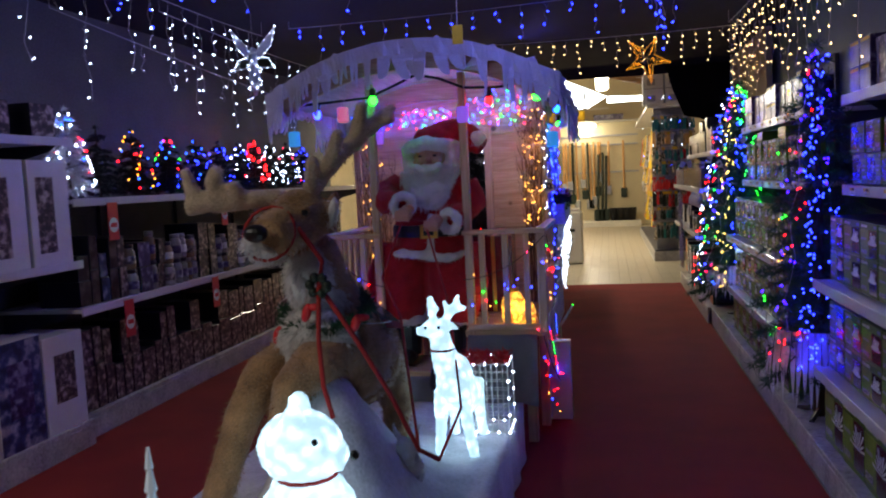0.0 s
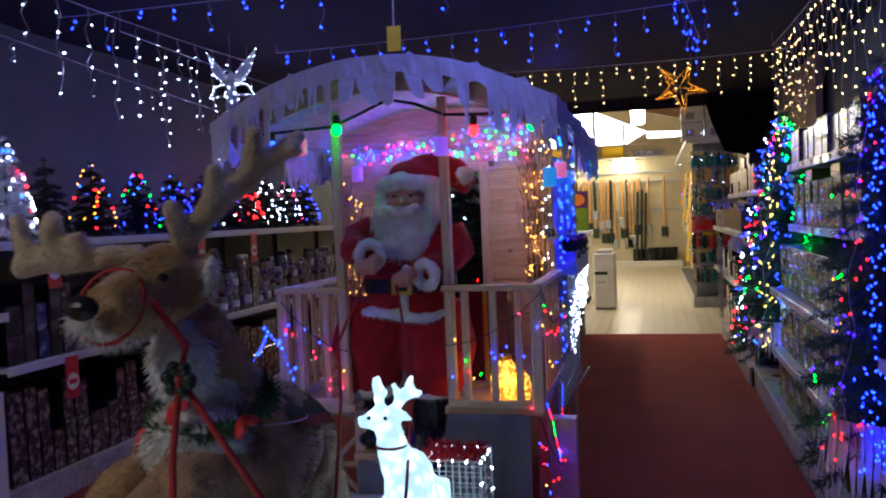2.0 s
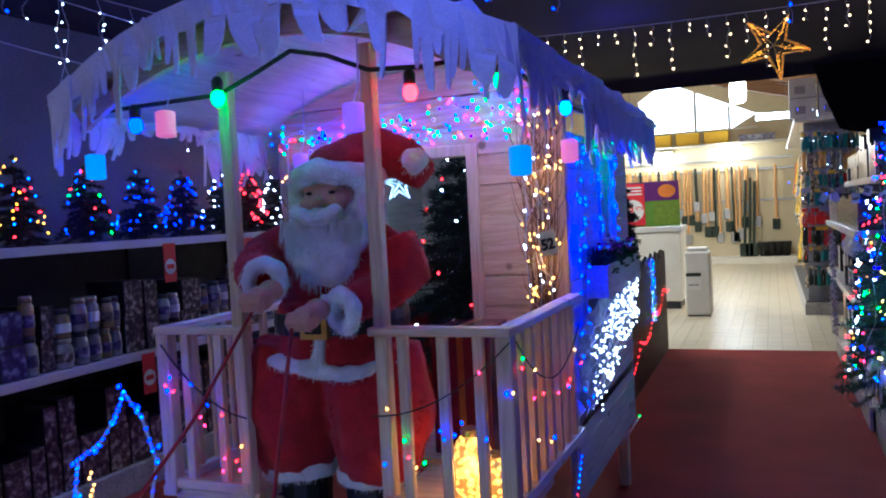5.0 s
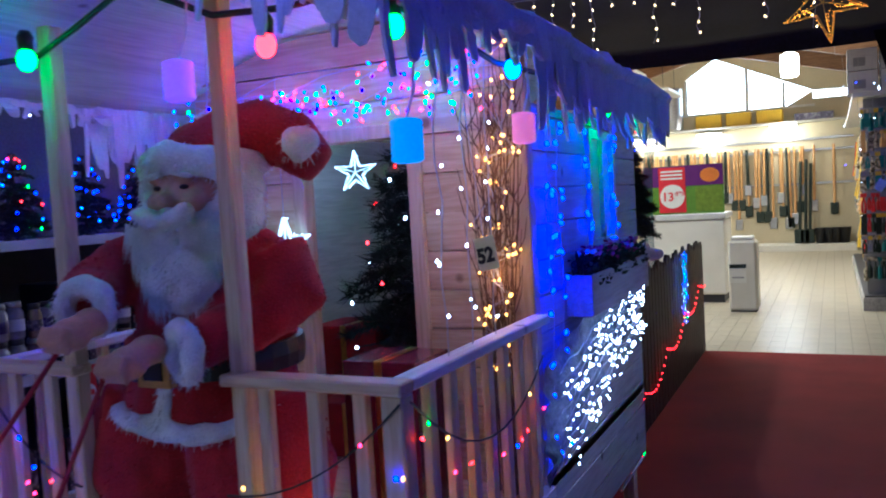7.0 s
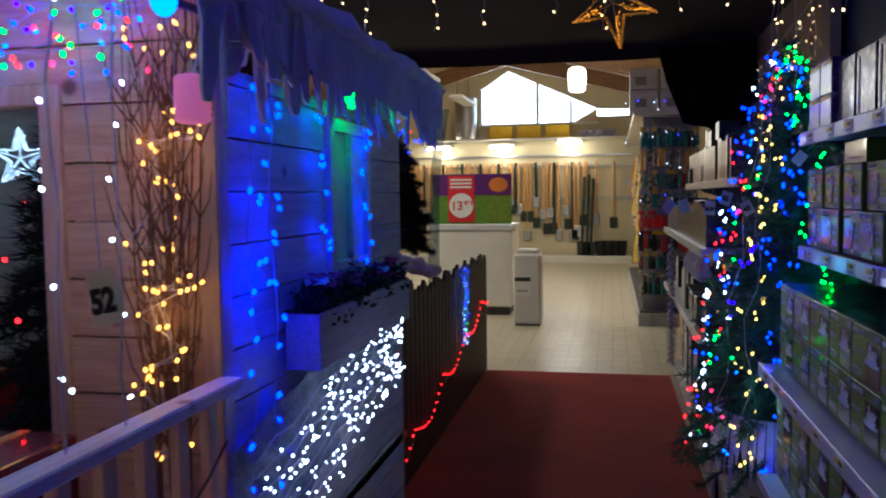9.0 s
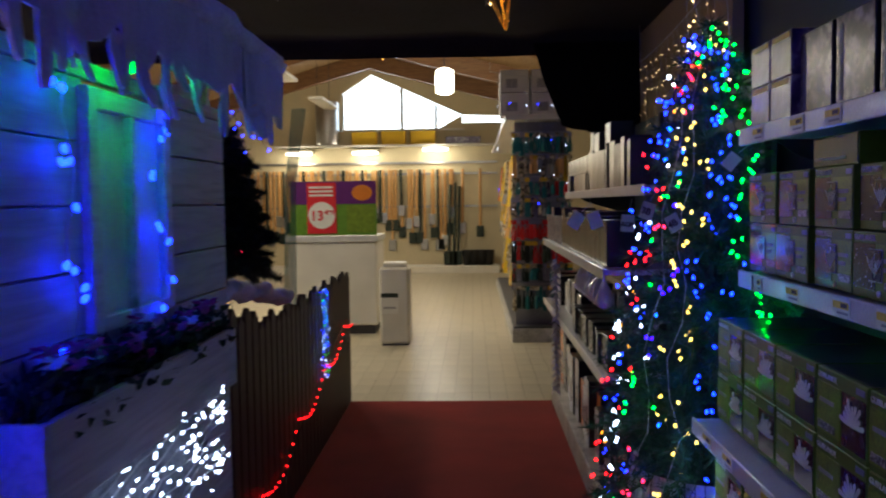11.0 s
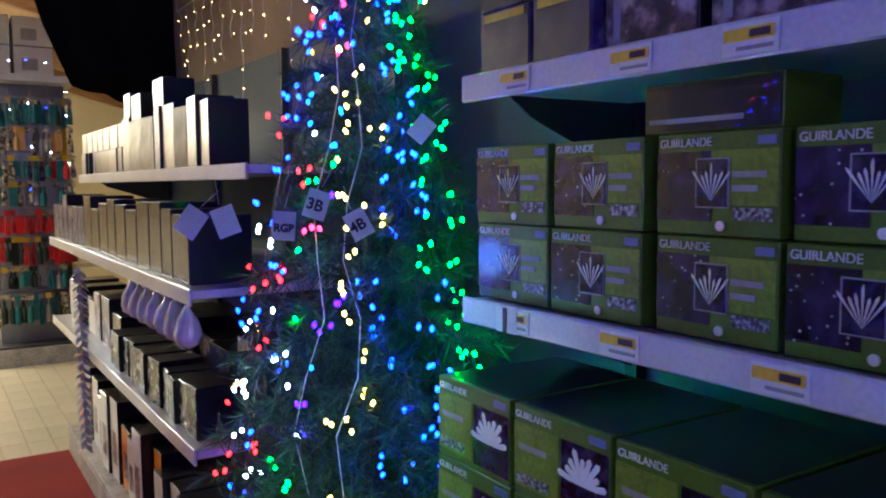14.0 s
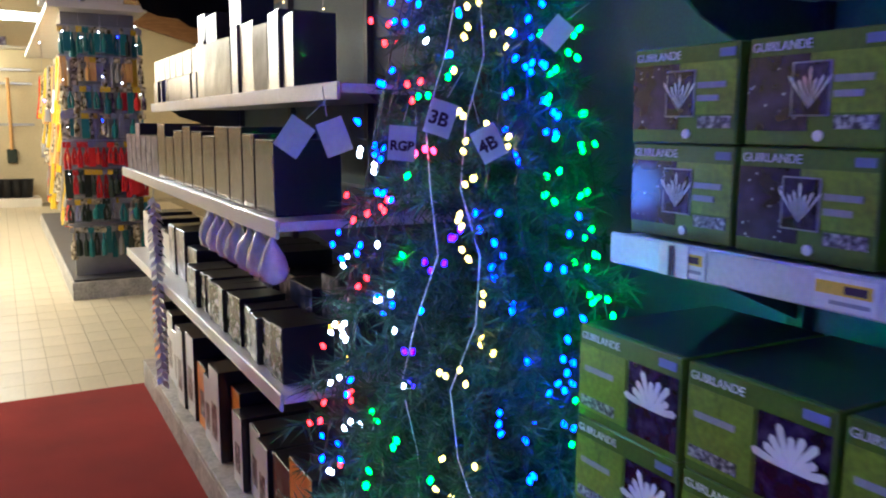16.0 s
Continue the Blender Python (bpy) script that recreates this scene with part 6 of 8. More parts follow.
for i in range(26):
    c = Vector((rnd.uniform(FX[0] + .03, FX[1] - .01), 5.92 + 0.82 * i / 26, 1.37 + rnd.random() * 0.07))
    bm = bmesh.new()
    for k in range(9):
        a = k * 0.7
        d = Vector((math.cos(a), math.sin(a), 0.5 * math.sin(k * 2.3))) * 0.025
        s = Vector((-math.sin(a), math.cos(a), 0.3)) * 0.011
        bm.faces.new([bm.verts.new(q) for q in (c, c + d * 0.6 - s, c + d, c + d * 0.6 + s)])
    part("flower", bm, M_FLOWER if i % 6 else M_FELT, th)

# inside: tree, stars, presents
p = Vector((-1.02, 5.95, 0.7005))
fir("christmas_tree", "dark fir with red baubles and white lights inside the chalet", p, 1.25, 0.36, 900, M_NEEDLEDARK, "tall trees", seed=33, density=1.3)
items = [(p + Vector((math.cos(i * 2.4) * (0.34 * (1 - i / 34) ** .62 + .02), math.sin(i * 2.4) * (0.34 * (1 - i / 34) ** .62 + .02), 0.2 + 1.0 * i / 34)), L_WHITE if i % 5 else L_RED) for i in range(34)]
light_string("light_strand", "white and red lights on the tree in the chalet", [[a for a, _ in items]], items, 0.012, M_WIREDARK, group="chalet lights")
for c in ((-1.50, 6.28, 1.785), (-1.30, 5.46, 1.51)):
    star_light("cold white glowing star hanging inside the chalet", c, 0.095, M_ICE, L_WHITE, (0, 0, 20), name="star_light", group="chalet stars", n=6, size=0.0032, hang=2.1)
for x, y, w, d, h, m in ((-1.20, 5.72, 0.26, 0.20, 0.20, M_RED), (-1.33, 5.96, 0.30, 0.25, 0.455, M_RED), (-0.73, 5.20, 0.24, 0.22, 0.485, M_PINKWRAP)):
    th = thing("gift_box", "wrapped red gift box with ribbon on the chalet floor", "gift box", (x, y, 0.7005), "gift boxes")
    part("box", boxes((x - w / 2, x + w / 2, y - d / 2, y + d / 2, 0.7005, 0.7005 + h), bev=0.003), m, th)
    part("ribbon", boxes((x - 0.012, x + 0.012, y - d / 2 - 0.002, y + d / 2 + 0.002, 0.7005, 0.7025 + h)), M_GOLD, th)
# amber glass jar lamp on the deck
for x, y, r, z in ((-0.575, 4.76, 0.07, 0.68), (-0.49, 4.72, 0.05, 0.68)):
    th = thing("amber_lamp", "amber glass jar full of glowing lights on the deck", "lamp", (x, y, z + 0.001), "amber jars")
    bm = bmesh.new()
    lathe(bm, [(r * .7, 0), (r, 0.03), (r * 1.05, r * 1.6), (r * .8, r * 2.4), (r * .5, r * 2.8)], (x, y, z + 0.001), 16)
    part("glass", bm, M_AMBERGLASS, th, smooth=True)
    bm = bmesh.new()
    lathe(bm, [(r * .52, r * 2.8), (r * .52, r * 3.1)], (x, y, z + 0.001), 14)
    part("lid", bm, M_GOLD, th)
lamp("amber_jar_light", "POINT", 0.5, (1.0, 0.5, 0.12), pose(-0.54, 4.66, 0.80), 0.03)
# number card 52 tied to the hanging lights
th = thing("number_card", "small card with the number 52 tied to hanging lights", "card", (-0.36, 5.05, 1.49), "number cards")
part("card", boxes((-0.032, 0.032, -0.001, 0.001, -0.043, 0.043)), M_CREAMCARD, th, world_coords=False)
lettering("52", 0.052, M_BLACK, th, (-0.028, -0.003, -0.022), bold=0.0025)
bm = bmesh.new()
tube(bm, [(0, 0, 0.036), (0, 0.02, 0.2), (0, 0.05, 0.50)], 0.0012, 4)
part("tie", bm, M_WIRE, th, world_coords=False)
th.rotation_euler = (0, radians(-11), radians(-12))

# ---- fence with its decorations ----
fence = thing("picket_fence", "dark stained wooden picket fence along the carpet", "fence", (-0.60, 9.3, 0))


def fence_p(f):
    return Vector((-0.73 - 0.02 * f, 7.55 + 3.83 * f, 0))


for z in (0.30, 0.85):
    bm = bmesh.new()
    tube(bm, [fence_p(0) + Vector((-0.035, 0, z)), fence_p(1) + Vector((-0.035, 0, z))], 0.022, 4)
    part("rail", bm, M_FENCE, fence)
N = 34
for k in range(N):
    p = fence_p(k / (N - 1))
    h = 1.34 - 0.24 * min(1, k / 10) + 0.03 * math.sin(k * 1.9)
    bm = boxes((-0.012, 0.012, -0.046, 0.046, 0.009, h - 0.04))
    v = [bm.verts.new(q) for q in ((-0.012, -0.046, h - 0.04), (0.012, -0.046, h - 0.04), (0.012, 0.046, h - 0.04), (-0.012, 0.046, h - 0.04), (-0.012, 0, h), (0.012, 0, h))]
    for q in ((0, 1, 5, 4), (2, 3, 4, 5), (1, 2, 5), (3, 0, 4)):
        bm.faces.new([v[i] for i in q])
    for vv in bm.verts:
        vv.co = vv.co + p
    part("picket", bm, M_FENCE, fence)
wires = [[fence_p(f) + Vector((0.03, 0, 0.75 - 0.5 * f0)) for f, f0 in ((0.0, 1.2), (0.2, 1.1), (0.4, .9), (0.6, .5), (0.8, .2), (0.97, 0.0))]]
items = []
for i in range(48):
    f = i / 47
    sw = 0.12 * abs(math.sin(f * 14))
    items.append((fence_p(f) + Vector((0.035, 0, 0.16 + 0.62 * f - sw)), L_RED))
light_string("light_string", "red lights looped along the dark fence", wires, items, 0.009, M_WIREDARK, 0.003, group="fence lights")
p = fence_p(0.66) + Vector((0.04, 0, 0))
items = [((p.x + rnd.uniform(-.01, .03), p.y + rnd.uniform(-.09, .09), 0.5 + 0.6 * i / 90), rnd.choice((L_BLUE, L_GREEN, L_CYAN, L_BLUE, L_WHITE))) for i in range(90)]
light_string("light_column", "column of blue and green lights on the fence", [[Vector((p.x, p.y + 0.06 * math.sin(i), 0.5 + 0.6 * i / 12)) for i in range(13)]], items, 0.0045, group="fence lights")
bm = bmesh.new()
for i in range(14):
    ball(bm, fence_p(i / 14 * 0.45) + Vector((-0.02 + rnd.uniform(-.03, .03), 0, 1.38 - 0.25 * (i / 14) + rnd.uniform(-.02, .03))), (rnd.uniform(.05, .08), rnd.uniform(.10, .15), rnd.uniform(.03, .05)), 0, 10, 6)
me = temp_mesh(bm, 0.018, 4)
bm = bmesh.new()
add_skin(bm, me, 0, 0.02, 18)
solid("snow_wadding", bm, M_SNOW, "white wadding laid along the fence top", "decoration", smooth=True)
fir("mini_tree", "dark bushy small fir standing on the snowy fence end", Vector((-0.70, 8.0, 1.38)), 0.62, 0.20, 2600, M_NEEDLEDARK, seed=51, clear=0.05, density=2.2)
items = [(Vector((-0.68 + rnd.uniform(-.10, .12), 7.93 + rnd.uniform(-.1, .1), rnd.uniform(1.84, 2.04))), rnd.choice((L_BLUE, L_BLUE, L_RED, L_VIOLET))) for i in range(10)]
items += [(Vector((-0.66 + rnd.uniform(-.03, .05), 8.05 + rnd.uniform(-.12, .12), rnd.uniform(1.44, 1.47))), rnd.choice(MULTI)) for i in range(14)]
items += [(Vector((-0.69 + rnd.uniform(-.01, .02), 7.85 + rnd.uniform(-.10, .10), rnd.uniform(1.24, 1.32))), rnd.choice(MULTI)) for i in range(18)]
light_string("light_string", "loose coloured lights on the dark fir and fence", [[a for a, _ in items]], items, 0.007, M_WIREDARK, 0.0015, group="fence lights")
rope = [Vector(q) for q in ((-0.38, 4.70, 0.70), (-0.36, 4.78, 0.58), (-0.345, 4.86, 0.42), (-0.35, 4.98, 0.33), (-0.36, 5.14, 0.36), (-0.37, 5.32, 0.50), (-0.385, 5.50, 0.62))]
items = []
for i in range(42):
    f = i / 42 * 6
    k = int(f)
    items.append((rope[k].lerp(rope[k + 1], f - k) + Vector((0.008, 0, 0)), (L_BLUE, L_PINK, L_GREEN, L_RED, L_CYAN)[i // 4 % 5]))
light_string("rope_light", "coloured rope light looped beside the cart", [rope], items, 0.0065, M_WIRE, 0.006, group="chalet lights")
loop = [Vector((-0.36 + 0.05 * math.cos(i * 0.5), 6.55 + 0.10 * math.sin(i * 0.5), 0.42 + 0.08 * math.cos(i * 0.5))) for i in range(14)]
light_string("rope_light", "green and red rope light loop beside the chalet wall", [loop], [(q, L_GREEN if i < 6 else L_RED) for i, q in enumerate(loop)], 0.008, M_WIRE, 0.006, group="chalet lights")

# lights on top of the fence fir
TIP = Vector((-0.70, 8.0, 1.98))
items = [(TIP + Vector((0.03 + 0.028 * k, -0.06 - 0.012 * (k % 3), 0.05 - 0.026 * k + 0.02 * (k % 2))), (L_RED, L_BLUE, L_BLUE, L_RED, L_BLUE, L_BLUE, L_BLUE)[k]) for k in range(7)]
light_string("light_strand", "short blue and red light strand on a dark fir", [[TIP + Vector((0, 0, -0.02))] + [p for p, _ in items]], items, 0.009, M_WIREDARK, group="small tree light strands")

# ---- the display stand with snow ----
bm = bmesh.new()
nx, ny = 30, 46


def stand_z(x, y):
    z = 0.30
    z += 0.42 * math.exp(-((x + 1.05) / 0.24) ** 2 - ((y - 2.95) / 0.40) ** 2)
    z += 0.16 * math.exp(-((x + 0.95) / 0.40) ** 2 - ((y - 2.15) / 0.45) ** 2)
    z += 0.30 * math.exp(-((x + 0.98) / 0.20) ** 2 - ((y - 2.66) / 0.22) ** 2)
    return z + 0.025 * noise.noise(Vector((x * 5, y * 5, 1)))


SX0, SX1, SY0, SY1 = -1.72, -0.50, 1.55, 4.40
g = [[bm.verts.new((SX0 + (SX1 - SX0) * i / nx, SY0 + (SY1 - SY0) * j / ny, stand_z(SX0 + (SX1 - SX0) * i / nx, SY0 + (SY1 - SY0) * j / ny))) for j in range(ny + 1)] for i in range(nx + 1)]
for i in range(nx):
    for j in range(ny):
        bm.faces.new((g[i][j], g[i + 1][j], g[i + 1][j + 1], g[i][j + 1]))
rim = [g[i][0] for i in range(nx + 1)] + [g[nx][j] for j in range(1, ny + 1)] + [g[i][ny] for i in range(nx - 1, -1, -1)] + [g[0][j] for j in range(ny - 1, 0, -1)]
low = []
for k, v in enumerate(rim):
    c = Vector((-1.06, 2.95, 0))
    d = (Vector((v.co.x, v.co.y, 0)) - c).normalized()
    low.append(bm.verts.new((v.co.x + d.x * (0.02 + 0.02 * math.sin(k * 1.3)), v.co.y + d.y * (0.02 + 0.02 * math.sin(k * 1.3)), 0.011)))
for k in range(len(rim)):
    bm.faces.new((rim[k], rim[(k + 1) % len(rim)], low[(k + 1) % len(rim)], low[k]))
solid("display_stand", bm, M_SNOW, "low display stand covered with white wadding snow", "stand", smooth=True)

# ---- figures ----


def santa():
    bm = bmesh.new()
    cx, cy = -1.05, 4.80
    # red suit: chest, belly, coat skirt, trousers, sleeves, drooping hat
    s = bmesh.new()
    ball(s, (cx, cy, 1.38), (0.235, 0.17, 0.22))
    ball(s, (cx, cy + 0.01, 1.52), (0.245, 0.13, 0.09))
    tube(s, [(cx, cy - 0.01, 1.32), (cx, cy - 0.015, 1.20), (cx, cy - 0.02, 1.12)], [0.225, 0.215, 0.245], 20)
    for sx in (-1, 1):
        x = cx - 0.03 + sx * 0.145
        tube(s, [(x, cy - 0.01, 1.16), (x + sx * 0.045 - 0.02, cy - 0.02, 0.94), (x + sx * 0.02 - 0.03, cy, 0.72)], [0.17, 0.195, 0.14], 14)
    tube(s, [(cx - 0.19, cy, 1.53), (cx - 0.26, cy - 0.08, 1.485), (cx - 0.22, cy - 0.21, 1.445), (cx - 0.12, cy - 0.31, 1.43)], [0.085, 0.088, 0.078, 0.062], 14)
    tube(s, [(cx + 0.20, cy + 0.01, 1.53), (cx + 0.25, cy + 0.01, 1.42), (cx + 0.195, cy - 0.10, 1.355), (cx + 0.165, cy - 0.27, 1.325)], [0.09, 0.095, 0.072, 0.056], 14)
    ball(s, (cx + 0.04, cy + 0.01, 1.80), (0.135, 0.13, 0.085))
    tube(s, [(cx + 0.05, cy + 0.03, 1.82), (cx + 0.14, cy + 0.05, 1.84), (cx + 0.23, cy + 0.06, 1.815), (cx + 0.28, cy + 0.06, 1.76), (cx + 0.26, cy + 0.05, 1.715)], [0.085, 0.085, 0.082, 0.075, 0.035], 14)
    me = temp_mesh(s, 0.015, 3)
    add_skin(bm, me, 0, 0.012, 12)
    fur(bm, me, 0, 6000, 0.011, 0.4, 0.002, 2)
    # white fur: hat band, hair, beard, cuffs, coat edge, bobble, trouser hems
    s = bmesh.new()
    ball(s, (cx + 0.01, cy - 0.10, 1.565), (0.165, 0.075, 0.115))
    ball(s, (cx + 0.02, cy - 0.13, 1.49), (0.125, 0.065, 0.10))
    ball(s, (cx + 0.03, cy - 0.14, 1.435), (0.075, 0.05, 0.055))
    for sx in (-1, 1):
        ball(s, (cx + 0.02 + sx * 0.045, cy - 0.185, 1.628), (0.062, 0.026, 0.026), rot=(0, sx * -16, 0))
        ball(s, (cx + 0.02 + sx * 0.128, cy - 0.04, 1.67), (0.045, 0.085, 0.13))
    band = [(cx + 0.02 + 0.135 * math.cos(t), cy - 0.02 + 0.125 * math.sin(t), 1.79 - 0.035 * abs(math.cos(t)) + 0.012 * math.sin(t)) for t in [2 * math.pi * i / 20 for i in range(21)]]
    tube(s, band, 0.042, 10)
    ball(s, (-0.757, cy + 0.02, 1.795), 0.050)
    for c, ax, rad in ((Vector((cx - 0.095, cy - 0.335, 1.425)), Vector((0.35, -0.9, -0.1)), 0.055), (Vector((cx + 0.165, cy - 0.295, 1.322)), Vector((-0.45, -0.85, -0.05)), 0.055)):
        u = ax.normalized().orthogonal().normalized()
        w = ax.normalized().cross(u)
        tube(s, [c + (u * math.cos(t) + w * math.sin(t)) * rad for t in [2 * math.pi * i / 18 for i in range(19)]], 0.028, 8)
    tube(s, [(cx + 0.245 * math.cos(t), cy - 0.02 + 0.235 * math.sin(t), 1.125 + 0.018 * math.cos(3 * t)) for t in [2 * math.pi * i / 22 for i in range(23)]], 0.027, 8)
    tube(s, [(cx + 0.03, cy - 0.245, 1.125), (cx + 0.035, cy - 0.225, 1.22), (cx + 0.03, cy - 0.17, 1.36)], 0.024, 8)
    for sx in (-1, 1):
        tube(s, [(cx - 0.06 + sx * 0.16, cy, 0.75), (cx - 0.06 + sx * 0.16, cy, 0.69)], 0.14, 14)
    me = temp_mesh(s, 0.012, 2)
    add_skin(bm, me, 1, 0.010, 22)
    fur(bm, me, 1, 9000, 0.017, 1.2, 0.0018, 3)
    # long strands of the beard
    rg = random.Random(12)
    for i in range(900):
        a, f = rg.uniform(-1, 1), rg.random()
        p = Vector((cx + 0.01 + a * (0.165 - 0.085 * f), cy - 0.155 - 0.03 * math.sqrt(1 - a * a) + 0.02 * abs(a), 1.62 - 0.18 * f))
        q = p + Vector((a * 0.012 + rg.uniform(-.01, .01), rg.uniform(-.012, .006), -rg.uniform(0.05, 0.10)))
        sd = Vector((0.0022, 0.0008, 0))
        bm.faces.new((bm.verts.new(p - sd), bm.verts.new(p + sd), bm.verts.new(q))).material_index = 1
    # face with cheeks and nose, fists
    s = bmesh.new()
    ball(s, (cx + 0.02, cy - 0.055, 1.69), (0.105, 0.105, 0.085))
    ball(s, (cx + 0.018, cy - 0.172, 1.672), (0.022, 0.026, 0.020))
    for sx in (-1, 1):
        ball(s, (cx + 0.02 + sx * 0.056, cy - 0.132, 1.665), (0.036, 0.03, 0.030))
        ball(s, (cx + 0.02 + sx * 0.044, cy - 0.138, 1.722), (0.036, 0.020, 0.012))
    for hx, hy, hz in ((cx - 0.075, cy - 0.395, 1.375), (cx + 0.085, cy - 0.385, 1.312)):
        ball(s, (hx, hy, hz), (0.048, 0.045, 0.040))
        ball(s, (hx + 0.01, hy + 0.05, hz + 0.02), (0.040, 0.05, 0.036))
        for k in range(4):
            tube(s, [(hx - 0.034 + 0.022 * k, hy - 0.035, hz + 0.022), (hx - 0.034 + 0.022 * k, hy - 0.052, hz - 0.008), (hx - 0.032 + 0.02 * k, hy - 0.034, hz - 0.036)], 0.0125, 7)
    me = temp_mesh(s, 0.008, 2)
    add_skin(bm, me, 2)
    # eyes, brows, belt, buckle, boots
    for sx in (-1, 1):
        ball(bm, (cx + 0.02 + sx * 0.043, cy - 0.148, 1.702), (0.013, 0.010, 0.007), 3, 10, 6)
        ball(bm, (cx + 0.02 + sx * 0.048, cy - 0.156, 1.733), (0.034, 0.010, 0.009), 1, 8, 5, (0, sx * 14, 0))
    lathe(bm, [(0.19, 1.226), (0.236, 1.230), (0.240, 1.265), (0.236, 1.300), (0.19, 1.304)], (cx, cy - 0.010, 0), 28, 3)
    box(bm, cx - 0.02, cx + 0.08, cy - 0.262, cy - 0.240, 1.225, 1.305, 4)
    box(bm, cx, cx + 0.06, cy - 0.266, cy - 0.258, 1.243, 1.287, 3)
    for sx in (-1, 1):
        tube(bm, [(cx - 0.06 + sx * 0.14, cy, 0.72), (cx - 0.06 + sx * 0.14, cy, 0.50)], [0.105, 0.09], 14, 3)
        ball(bm, (cx - 0.06 + sx * 0.14, cy - 0.07, 0.494), (0.08, 0.15, 0.052), 3)
    return solid("santa_figure", bm, [M_RED, M_WFUR, M_SKIN, M_BLACK, M_GOLD], "life-size white-bearded figure in a red plush suit on the porch", "figure")


def reindeer():
    bm = bmesh.new()
    # brown coat: head, neck, back, legs
    s = bmesh.new()
    ball(s, (-1.07, 2.70, 1.445), (0.105, 0.125, 0.105))
    tube(s, [(-1.08, 2.66, 1.425), (-1.10, 2.55, 1.395), (-1.11, 2.49, 1.385)], [0.095, 0.085, 0.068], 14)
    tube(s, [(-1.06, 2.80, 1.34), (-1.06, 2.90, 1.18), (-1.06, 3.00, 1.02)], [0.075, 0.10, 0.15], 14)
    ball(s, (-1.05, 3.10, 0.89), (0.200, 0.34, 0.19), rot=(10, 0, 10))
    ball(s, (-1.10, 3.36, 0.80), (0.20, 0.20, 0.21))
    tube(s, [(-1.16, 2.86, 0.93), (-1.24, 2.70, 0.88), (-1.29, 2.60, 0.76), (-1.35, 2.52, 0.55), (-1.38, 2.50, 0.42)], [0.10, 0.085, 0.066, 0.055, 0.06], 12)
    tube(s, [(-1.00, 2.86, 0.92), (-1.04, 2.66, 0.925), (-1.09, 2.56, 0.86), (-1.13, 2.56, 0.72)], [0.10, 0.085, 0.070, 0.055], 12)
    tube(s, [(-1.00, 3.40, 0.76), (-0.96, 3.46, 0.55), (-0.98, 3.40, 0.31)], [0.10, 0.07, 0.05], 12)
    tube(s, [(-1.24, 3.42, 0.76), (-1.28, 3.48, 0.55), (-1.28, 3.42, 0.31)], [0.10, 0.07, 0.05], 12)
    for sx in (-1, 1):
        ball(s, (-1.075 + sx * 0.062, 2.615, 1.482), (0.030, 0.030, 0.014))
    ball(s, (-0.955, 2.715, 1.462), (0.024, 0.035, 0.075), rot=(0, 16, 0))
    me = temp_mesh(s, 0.014, 3)
    add_skin(bm, me, 0, 0.008, 14)
    fur(bm, me, 0, 12000, 0.018, 0.6, 0.002, 5)
    # white muzzle underside, throat, neck sides, chest, ears inside
    s = bmesh.new()
    ball(s, (-1.12, 2.55, 1.345), (0.070, 0.075, 0.035))
    ball(s, (-1.165, 2.50, 1.375), (0.035, 0.04, 0.035))
    ball(s, (-1.075, 2.76, 1.23), (0.085, 0.085, 0.11))
    ball(s, (-1.08, 2.85, 1.24), (0.080, 0.09, 0.11))
    ball(s, (-1.075, 2.88, 1.13), (0.11, 0.10, 0.09))
    ball(s, (-1.08, 2.80, 0.99), (0.15, 0.12, 0.12))
    ball(s, (-1.10, 2.78, 0.91), (0.11, 0.10, 0.09))
    ball(s, (-1.20, 2.72, 1.455), (0.055, 0.022, 0.038), rot=(0, 25, 20))
    ball(s, (-0.948, 2.700, 1.460), (0.018, 0.022, 0.060), rot=(0, 16, 0))
    me = temp_mesh(s, 0.012, 2)
    add_skin(bm, me, 1, 0.010, 20)
    fur(bm, me, 1, 9000, 0.028, 0.9, 0.0022, 6)
    # antlers: one reaching sideways, one swept up and back
    s = bmesh.new()
    tube(s, [(-1.13, 2.70, 1.52), (-1.22, 2.67, 1.52), (-1.34, 2.64, 1.51), (-1.43, 2.62, 1.545), (-1.455, 2.62, 1.64)], [0.030, 0.033, 0.036, 0.031, 0.019], 10)
    tube(s, [(-1.33, 2.64, 1.515), (-1.35, 2.62, 1.59), (-1.32, 2.60, 1.635)], [0.036, 0.034, 0.022], 10)
    tube(s, [(-1.38, 2.63, 1.52), (-1.45, 2.60, 1.495)], [0.036, 0.026], 10)
    tube(s, [(-1.27, 2.65, 1.515), (-1.28, 2.62, 1.585)], [0.034, 0.024], 10)
    tube(s, [(-1.03, 2.70, 1.53), (-0.985, 2.73, 1.60), (-0.93, 2.77, 1.665), (-0.86, 2.82, 1.735), (-0.80, 2.86, 1.785), (-0.755, 2.89, 1.83)], [0.031, 0.035, 0.035, 0.033, 0.028, 0.019], 10)
    tube(s, [(-0.875, 2.81, 1.72), (-0.86, 2.80, 1.785), (-0.842, 2.785, 1.845)], [0.031, 0.027, 0.019], 10)
    tube(s, [(-0.955, 2.75, 1.64), (-0.925, 2.71, 1.69), (-0.897, 2.665, 1.74)], [0.031, 0.028, 0.019], 10)
    tube(s, [(-1.02, 2.70, 1.55), (-0.985, 2.63, 1.60), (-0.957, 2.56, 1.645)], [0.028, 0.030, 0.021], 10)
    tube(s, [(-0.81, 2.855, 1.78), (-0.745, 2.85, 1.785)], [0.032, 0.02], 10)
    me = temp_mesh(s, 0.012, 3)
    add_skin(bm, me, 2, 0.005, 20)
    fur(bm, me, 2, 3000, 0.010, 0.3, 0.0018, 7)
